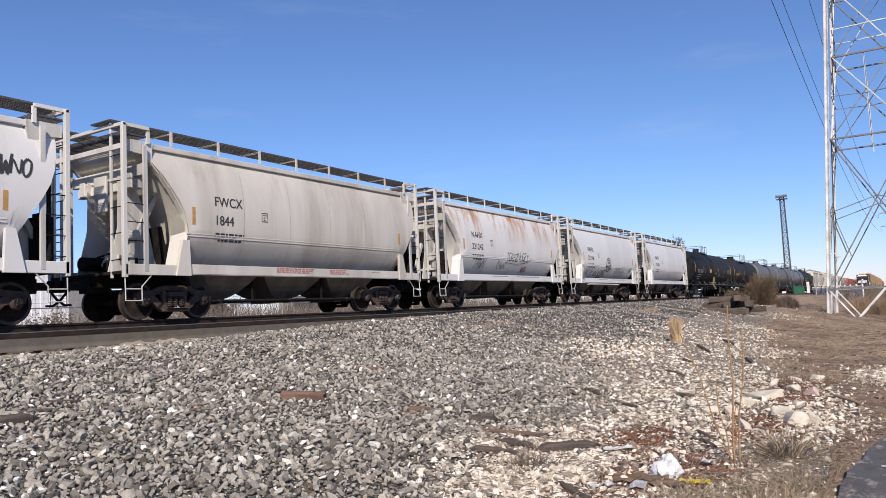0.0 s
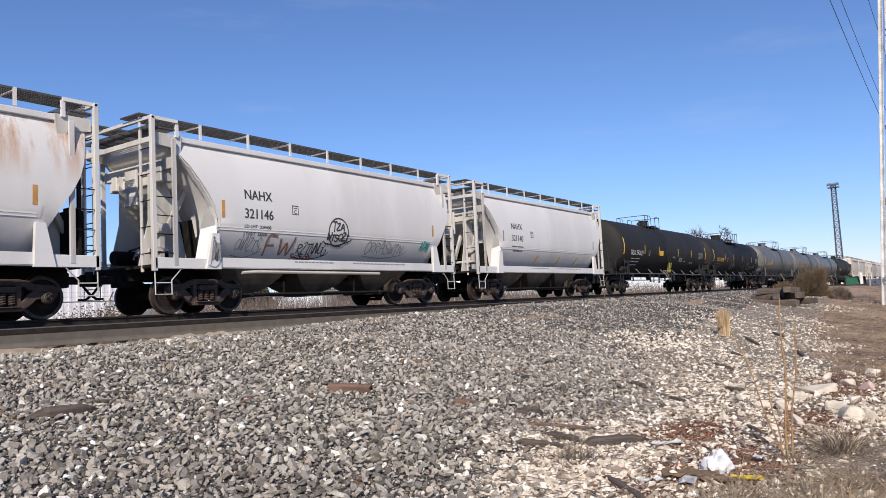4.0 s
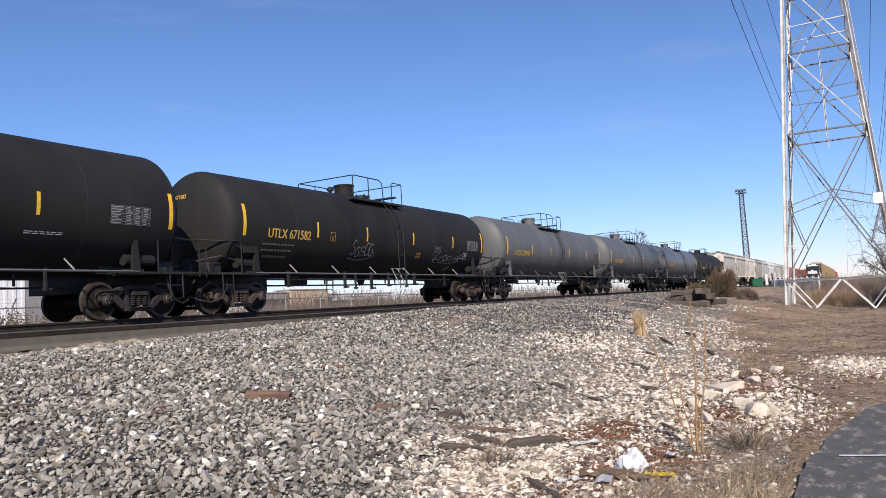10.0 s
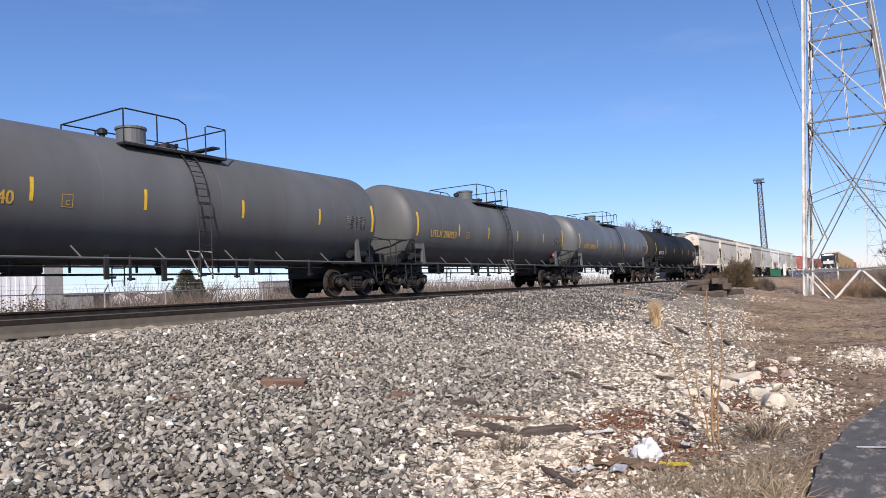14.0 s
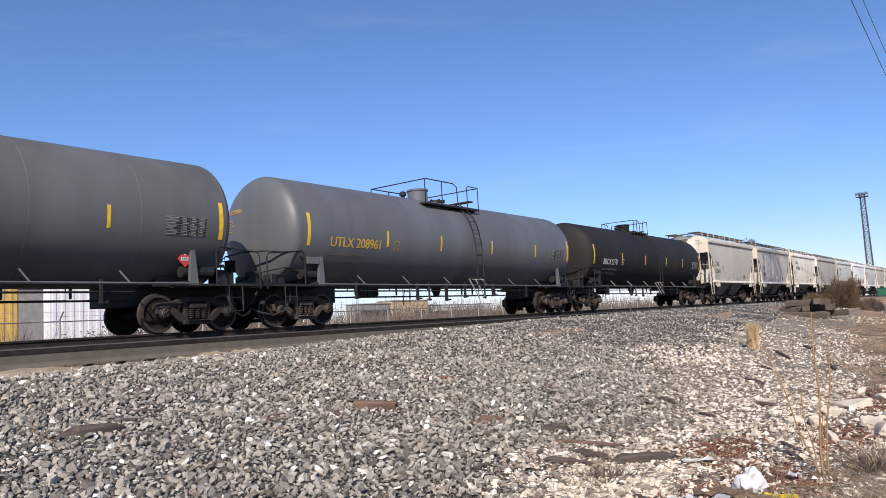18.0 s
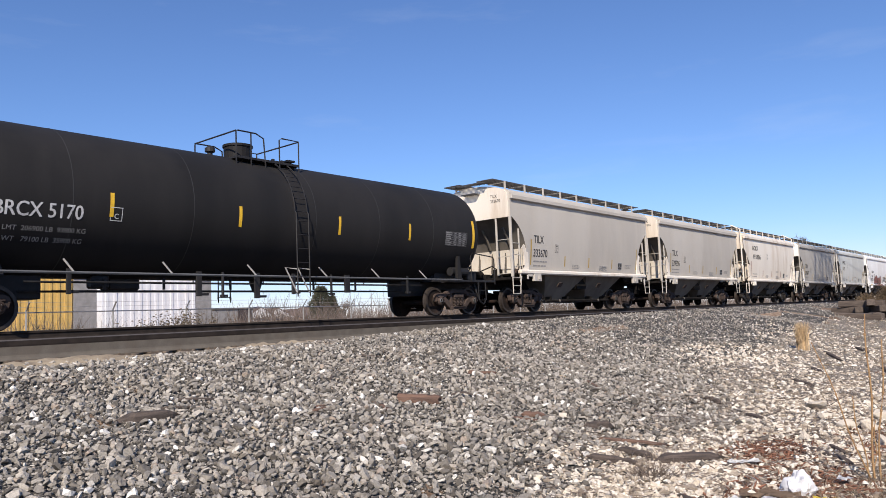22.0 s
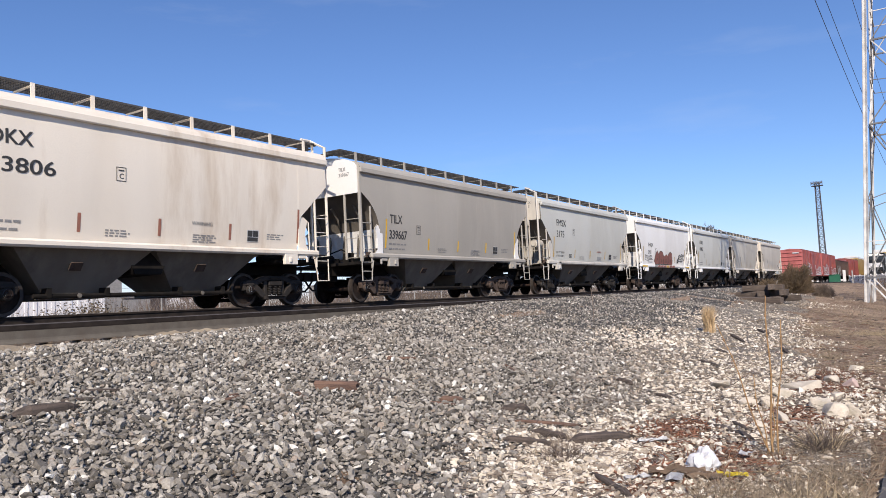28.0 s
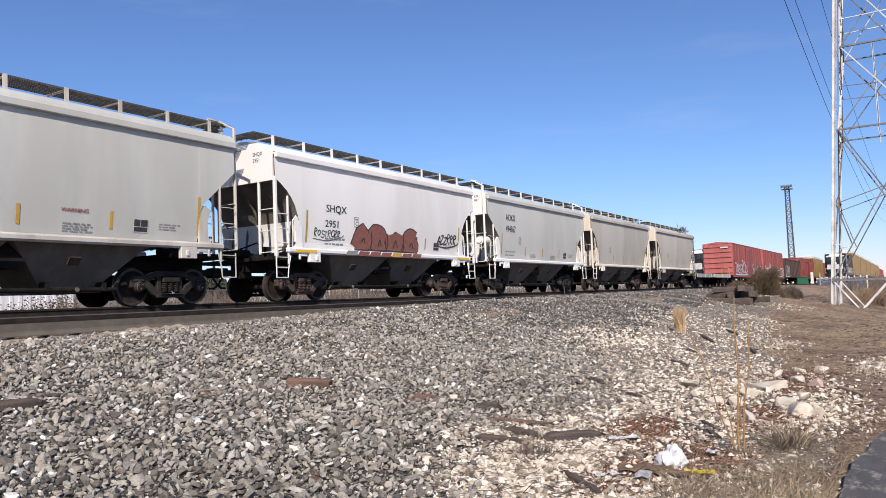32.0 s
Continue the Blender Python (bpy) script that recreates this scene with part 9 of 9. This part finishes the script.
for i, (x, y, s) in enumerate(((5.10, 6.47, 0.065), (5.20, 6.44, 0.05), (7.48, 4.58, 0.06), (7.30, 4.62, 0.06), (5.09, 6.05, 0.055), (7.9, 4.2, 0.05), (9.3, 8.2, 0.05), (4.1, 8.4, 0.05), (2.9, 8.3, 0.05), (4.6, 6.1, 0.05), (3.45, 7.3, 0.05))):
    boulder(x, y, s, 140 + i, M_PAPER if i < 2 else M_ROCK, "white stone lying on the grey ballast", 0.6)


def litter():
    bm = bmesh.new()
    bmesh.ops.create_icosphere(bm, subdivisions=4, radius=0.115)
    for v in bm.verts:
        k = 1 + 0.45 * noise.noise(v.co * 13) + 0.25 * noise.noise(v.co * 34)
        v.co = Vector((v.co.x * 0.9, v.co.y * 0.95, max(v.co.z, -0.04) * 0.95)) * k
        if v.co.z > 0.05:
            v.co.z *= 1.25
    ob = part("plastic_bag", bm, M_BAG)
    ob.matrix_basis = pose(5.96, 1.64, ground_z(5.96, 1.64) + 0.045, 0, 0, 30)
    tagged(ob, "crumpled white plastic bag among dead leaves", "plastic bag")

    def sheet(name, label, cat, x, y, w, l, mat, yaw, seed, lift=0.03):
        b = bmesh.new()
        g = [[b.verts.new(((i / 6 - 0.5) * l, (j / 4 - 0.5) * w, lift + 0.035 * noise.noise((i * 0.8 + seed, j * 0.9, seed)))) for i in range(7)] for j in range(5)]
        for j in range(4):
            for i in range(6):
                b.faces.new((g[j][i], g[j][i + 1], g[j + 1][i + 1], g[j + 1][i]))
        r = bmesh.ops.solidify(b, geom=b.faces[:], thickness=0.004)
        o = part(name, b, mat)
        o.matrix_basis = pose(x, y, ground_z(x, y) + 0.02, 0, 0, yaw)
        tagged(o, label, cat)
    sheet("paper_scrap", "torn white paper on the rubble", "litter", 6.73, 2.29, 0.10, 0.28, M_PAPER, -55, 1)
    sheet("wrapper", "flattened yellow wrapper in dead grass", "litter", 5.78, 1.39, 0.08, 0.22, M_YBAG, -75, 2)
    sheet("cardboard_scrap", "damp brown cardboard piece", "litter", 5.72, 1.78, 0.22, 0.42, M_CARD, -70, 3)
    sheet("cardboard_scrap", "pinkish brown cardboard piece", "litter", 5.66, 1.58, 0.16, 0.3, M_CARD, -80, 4)
    sheet("plastic_scrap", "clear crumpled plastic scrap", "litter", 6.43, 1.43, 0.08, 0.11, M_BAG, -20, 5, 0.06)
    sheet("plastic_scrap", "clear crumpled plastic scrap", "litter", 5.44, 1.72, 0.12, 0.18, M_BAG, 10, 6, 0.05)
    sheet("plastic_scrap", "white and blue plastic scrap", "litter", 5.45, 2.0, 0.08, 0.2, M_PAPER, -50, 7, 0.03)
    sheet("paper_scrap", "small white scrap on the ballast", "litter", 4.6, 5.6, 0.08, 0.14, M_PAPER, 20, 8)


litter()


def canes():
    t = thing("dry_canes", "tall golden dry weed stalks", "plant", m=pose(6.78, 1.28, ground_z(6.78, 1.28)))
    rt, up = Vector((0.46, -0.89, 0)), Vector((0, 0, 1))
    for dx, dy, h, lean, r in ((0, 0, 1.37, 0.04, 0.0095), (0.03, -0.02, 1.16, 0.13, 0.009), (-0.02, 0.02, 1.15, -0.35, 0.007), (-0.01, 0.03, 0.70, -0.09, 0.006), (0.02, 0.01, 0.5, 0.05, 0.006)):
        pts = [Vector((dx, dy, 0)) + rt * (lean * f + 0.012 * math.sin(f * 9 + h * 7)) + up * h * f for f in np.linspace(0, 1, 9)]
        bm = bmesh.new()
        tube(bm, pts, r, 6, r * 0.55)
        for k in range(1, 8):
            loft(bm, [[(pts[k].x + q * math.cos(a), pts[k].y + q * math.sin(a), pts[k].z + dz) for a in np.linspace(0, 5.2, 6)] for dz, q in ((-0.01, r * 0.9), (0, r * 1.35), (0.01, r * 0.9))])
        part("stalk", bm, M_CANE, t)
    u = thing("dry_cane", "single thin dry stalk standing in the gravel", "plant", m=pose(16.9, 7.0, ground_z(16.9, 7.0)))
    part("stalk", bars([(0, 0, 0), (0.02, 0, 0.4), (0, 0.03, 0.85)], r=0.008), M_TWIG, u)


canes()


def tuft(x, y, h, n, seed, material, label, spread=0.22, w=0.005, bend=0.25, r=0.12):
    rng = np.random.default_rng(seed)
    base = np.stack([x + rng.normal(0, r, n), y + rng.normal(0, r, n), np.full(n, ground_z(x, y) - 0.02)], 1)
    ob = blades("grass_tuft", base, up_dirs(rng, n, spread), h * rng.uniform(0.5, 1.0, n), np.full(n, w), np.full(n, bend), material, None, label, "", seed)
    tagged(ob, label, "grass", kind="stuff")


M_GOLD = paint("golden_dry_grass", (0.62, 0.455, 0.27), (0.48, 0.34, 0.19), 4, 0.9, bump=0.05, island=0.3)
tuft(18.2, 4.62, 0.74, 520, 1, M_GOLD, "clump of golden dry grass on the bank", 0.12, 0.006, 0.06, 0.038)
tuft(7.3, 0.95, 0.48, 34, 2, M_STRAW, "pale dry weed stems by the path", 0.75, 0.0045, 0.1, 0.05)
tuft(5.55, 0.95, 0.36, 100, 3, M_STRAWB, "dull dry grass clump by the path", 0.8, 0.004)
tuft(5.2, 1.3, 0.3, 90, 4, M_STRAWB, "dull dry grass clump among litter", 0.8, 0.004)
tuft(5.35, 0.7, 0.40, 90, 5, M_STRAW, "pale dry grass clump by the path", 0.8, 0.004)
tuft(6.1, 0.75, 0.30, 100, 6, M_STRAWB, "dull dry grass clump by the path", 0.9, 0.004)
tuft(6.4, 3.0, 0.22, 90, 7, M_TWIG, "small bare weed in the gravel", 0.7, 0.003)
tuft(7.35, 0.98, 0.40, 260, 8, M_TWIG, "bare twiggy weed by the limestone blocks", 0.9, 0.0028, 0.15, 0.10)
tuft(5.8, 2.76, 0.26, 200, 9, M_TWIG, "small bare dark weed among the rubble", 0.9, 0.003, 0.15, 0.08)
tuft(6.75, 1.25, 0.22, 150, 10, M_STRAWB, "dull dry grass round the canes", 0.9, 0.003, 0.3, 0.10)
tuft(19.7, 0.1, 0.45, 60, 11, M_STRAW, "dry weed stems on the dirt", 0.8, 0.006, 0.2, 0.2)
tuft(23.2, 1.75, 0.3, 400, 12, M_STRAW, "low patch of golden dry grass on the dirt", 1.2, 0.006, 0.3, 0.35)
tuft(12.6, 1.5, 0.25, 160, 13, M_LEAF, "red-brown dead weed among the limestone", 0.9, 0.004, 0.2, 0.18)
for i, (x, y) in enumerate(((14, 1.2), (16, 2.0), (19, 1.5), (24, 3.2), (18, 3.0), (27, 2.0), (22, 2.6))):
    tuft(x, y, 0.28, 160, 20 + i, M_STRAWB, "dull dry grass on the dirt", 0.9, 0.005, 0.3, 0.3)
brush("dead_grass", 4.2, 7.6, 0.50, 1.55, 4200, 0.26, M_STRAWB, "matted dead grass between rubble and path", "grass", 33, spread=1.1, width=0.0035, bend=0.3, ok=lambda a, b: b > edge_y(a) + 0.05)
brush("dead_grass", 8, 44, -5, 7.0, 16000, 0.11, M_STRAWB, "sparse dead grass over the dirt", "grass", 34, spread=1.3, width=0.006, bend=0.3, ok=lambda a, b: edge_y(a) + 0.25 < b < dirt_edge(a) + 0.3)


def debris():
    """Broken twigs, bark and straw strewn flat over the dirt beside the rubble."""
    rng = np.random.default_rng(57)
    for name, n, lo, hi, w, mat, label in (("twig_litter", 1100, 0.08, 0.36, 0.007, M_BARK, "dark broken twigs strewn over the dirt"), ("bark_litter", 600, 0.05, 0.18, 0.014, M_WOOD, "scraps of weathered timber and bark on the dirt"),
                                           ("straw_litter", 1600, 0.10, 0.40, 0.007, M_STRAW, "pale dry straw strewn over the dirt")):
        r, a = 6 + 28 * rng.random(n) ** 0.8, np.radians(rng.uniform(-12, 24, n))
        x, y = r * np.cos(a), r * np.sin(a)
        k = np.array([edge_y(p) + 0.15 < q < grey_edge(p) - 0.3 for p, q in zip(x, y)])
        x, y, m = x[k], y[k], int(k.sum())
        way = rng.normal(size=(m, 3))
        way[:, 2] *= 0.06
        base = np.stack([x, y, [ground_z(p, q) + w + 0.008 for p, q in zip(x, y)]], 1)
        blades(name, base, way, rng.uniform(lo, hi, m), np.full(m, w) * rng.uniform(0.6, 1.2, m), np.full(m, 0.02), mat, None, label, "debris", 58)


debris()


def leaves():
    rng = np.random.default_rng(12)
    n = 2800
    c = np.array([(7.5, 2.33), (5.45, 1.9), (6.5, 1.6), (7.55, 2.3), (6.3, 1.5), (8.4, 1.35), (12.3, 1.5), (11, 1.3), (8.9, 1.5), (7.1, 2.2)])
    k = rng.integers(0, len(c), n)
    x = c[k, 0] + rng.normal(0, 0.35, n)
    y = c[k, 1] + rng.normal(0, 0.2, n)
    base = np.stack([x, y, [ground_z(a, b) + 0.03 for a, b in zip(x, y)]], 1)
    blades("dead_leaves", base, rng.normal(size=(n, 3)) * np.array([1, 1, 0.4]), np.full(n, 0.07) * rng.uniform(0.5, 1.3, n), np.full(n, 0.010), np.full(n, 0.2), M_LEAF, None, "red-brown dead leaves and weed stems", "leaves", 12)
    m = 9000
    x = 6 + 26 * rng.random(m) ** 1.4
    y = np.array([edge_y(a) + 0.1 + (dirt_edge(a) + 0.9 - edge_y(a)) * rng.random() for a in x])
    base = np.stack([x, y, [ground_z(a, b) + 0.012 for a, b in zip(x, y)]], 1)
    for k, (mat, label) in enumerate(((M_STRAWB, "bits of dry straw strewn over the dirt"), (M_LEAF, "dead brown stems strewn over the dirt"), (M_TWIG, "dark twigs strewn over the dirt"))):
        b = base[k::3]
        blades("plant_litter", b, rng.normal(size=(len(b), 3)) * np.array([1, 1, 0.12]), rng.uniform(0.04, 0.2, len(b)) * (0.7 + b[:, 0] * 0.03), np.full(len(b), 0.0035) * (0.7 + b[:, 0] * 0.04), np.full(len(b), 0.05), mat, None, label, "plant litter", 14 + k)
    m = 2600
    x = rng.uniform(3, 14, m)
    y = np.array([rng.uniform(1.0, grey_edge(a) + 1.0) for a in x])
    base = np.stack([x, y, [ground_z(a, b) + 0.04 for a, b in zip(x, y)]], 1)
    blades("twig_litter", base, rng.normal(size=(m, 3)) * np.array([1, 1, 0.15]), np.full(m, 0.16) * rng.uniform(0.4, 1.6, m), np.full(m, 0.004), np.full(m, 0.05), M_TWIG, None, "thin dead twigs on the rubble", "twigs", 13)


leaves()


def tie_pile():
    rnd = random.Random(3)
    # some lie across the line of sight, some show their ends
    rows = [(-1.15, 0.3, 0, 84), (-0.55, 0.0, 0, 78), (0.05, -0.2, 0, 96), (0.65, 0.2, 0, 12), (0.9, -0.6, 0, 20), (1.35, 0.4, 0, 88), (-0.75, 0.2, 1, 70), (-0.15, 0.0, 1, 10), (0.5, 0.1, 1, 82), (1.0, -0.2, 1, 30), (0.0, 0.1, 2, 80), (0.55, 0.0, 2, 14), (0.2, -1.2, 0, 75), (-0.9, -1.0, 0, 98)]
    for i, (a, b, k, yaw) in enumerate(rows):
        bm = B((0, 0, 0, rnd.uniform(1.3, 1.9), 0.30, 0.25), bevel=0.018)
        ob = part("old_sleeper", bm, M_OLDTIE)
        x, y = 34.3 + b, 6.32 - a * 0.55
        ob.matrix_basis = pose(x, y, ground_z(34.3, 6.35) + 0.08 + k * 0.25, rnd.uniform(-4, 4), rnd.uniform(-3, 3), yaw)
        tagged(ob, "brown weathered old sleeper lying in a heap", "sleeper", "heap of old sleepers")


tie_pile()


def juniper(x, y, w, h, seed, mat, label):
    t = thing("bush", label, "bush", m=pose(x, y, ground_z(x, y)))
    rng = np.random.default_rng(seed)
    bm = bmesh.new()
    for k in range(9):
        a = k * 0.7
        tube(bm, [(0, 0, 0), (w * 0.2 * math.cos(a), w * 0.2 * math.sin(a), h * 0.4), (w * 0.38 * math.cos(a), w * 0.38 * math.sin(a), h * rng.uniform(0.5, 0.9))], 0.035, 5, 0.01)
    part("stems", bm, M_BARK, t)
    n = 6500 if w > 2 else 1800
    d = rng.normal(size=(n, 3))
    d[:, 2] = np.abs(d[:, 2])
    d /= np.linalg.norm(d, axis=1)[:, None]
    lob = 0.72 + 0.45 * np.array([noise.noise((p[0] * 2.3, p[1] * 2.3, p[2] * 2.3 + seed)) for p in d])
    rad = rng.uniform(0.35, 1, n) ** 0.5 * lob
    base = d * rad[:, None] * np.array([w / 2, w / 2, h])
    way = d * 0.7 + np.stack([rng.normal(0, 0.5, n), rng.normal(0, 0.5, n), np.abs(rng.normal(0.5, 0.3, n))], 1)
    blades("foliage", base, way, np.full(n, 0.34) * rng.uniform(0.5, 1.4, n), np.full(n, 0.011), np.full(n, 0.1), mat, t, seed=seed)


juniper(45.5, 6.7, 2.2, 1.9, 1, M_JUN, "browned spreading juniper bush beside the line")
juniper(46.5, 5.4, 1.1, 0.8, 2, M_TWIG, "low bare bush beside the line")
juniper(44.5, 7.9, 0.9, 0.6, 3, M_JUN, "low brown bush beside the sleeper heap")


# ---- everything that moves ----
def motions():
    for car, mid in TRAIN:
        walk(car, [(t, pose(mid - gone(t), TRACK_Y, 0)) for t in (0, 2, 4, 6, 8, 10, 16, 22, 28, 32)])
    for car, mid in OTHER:
        walk(car, [(t, other_pose(mid - OTHER_SPEED * t)) for t in range(0, 33, 4)])
    turn = math.degrees(1 / WR)
    for i, w in enumerate(WHEELSETS):
        x, z = w.matrix_basis.translation.x, w.matrix_basis.translation.z
        walk(w, [(k / 10, pose(x, 0, z) @ Matrix.Rotation(radians(-turn * gone(k / 10) - 37 * i), 4, "Y")) for k in range(321)])


motions()
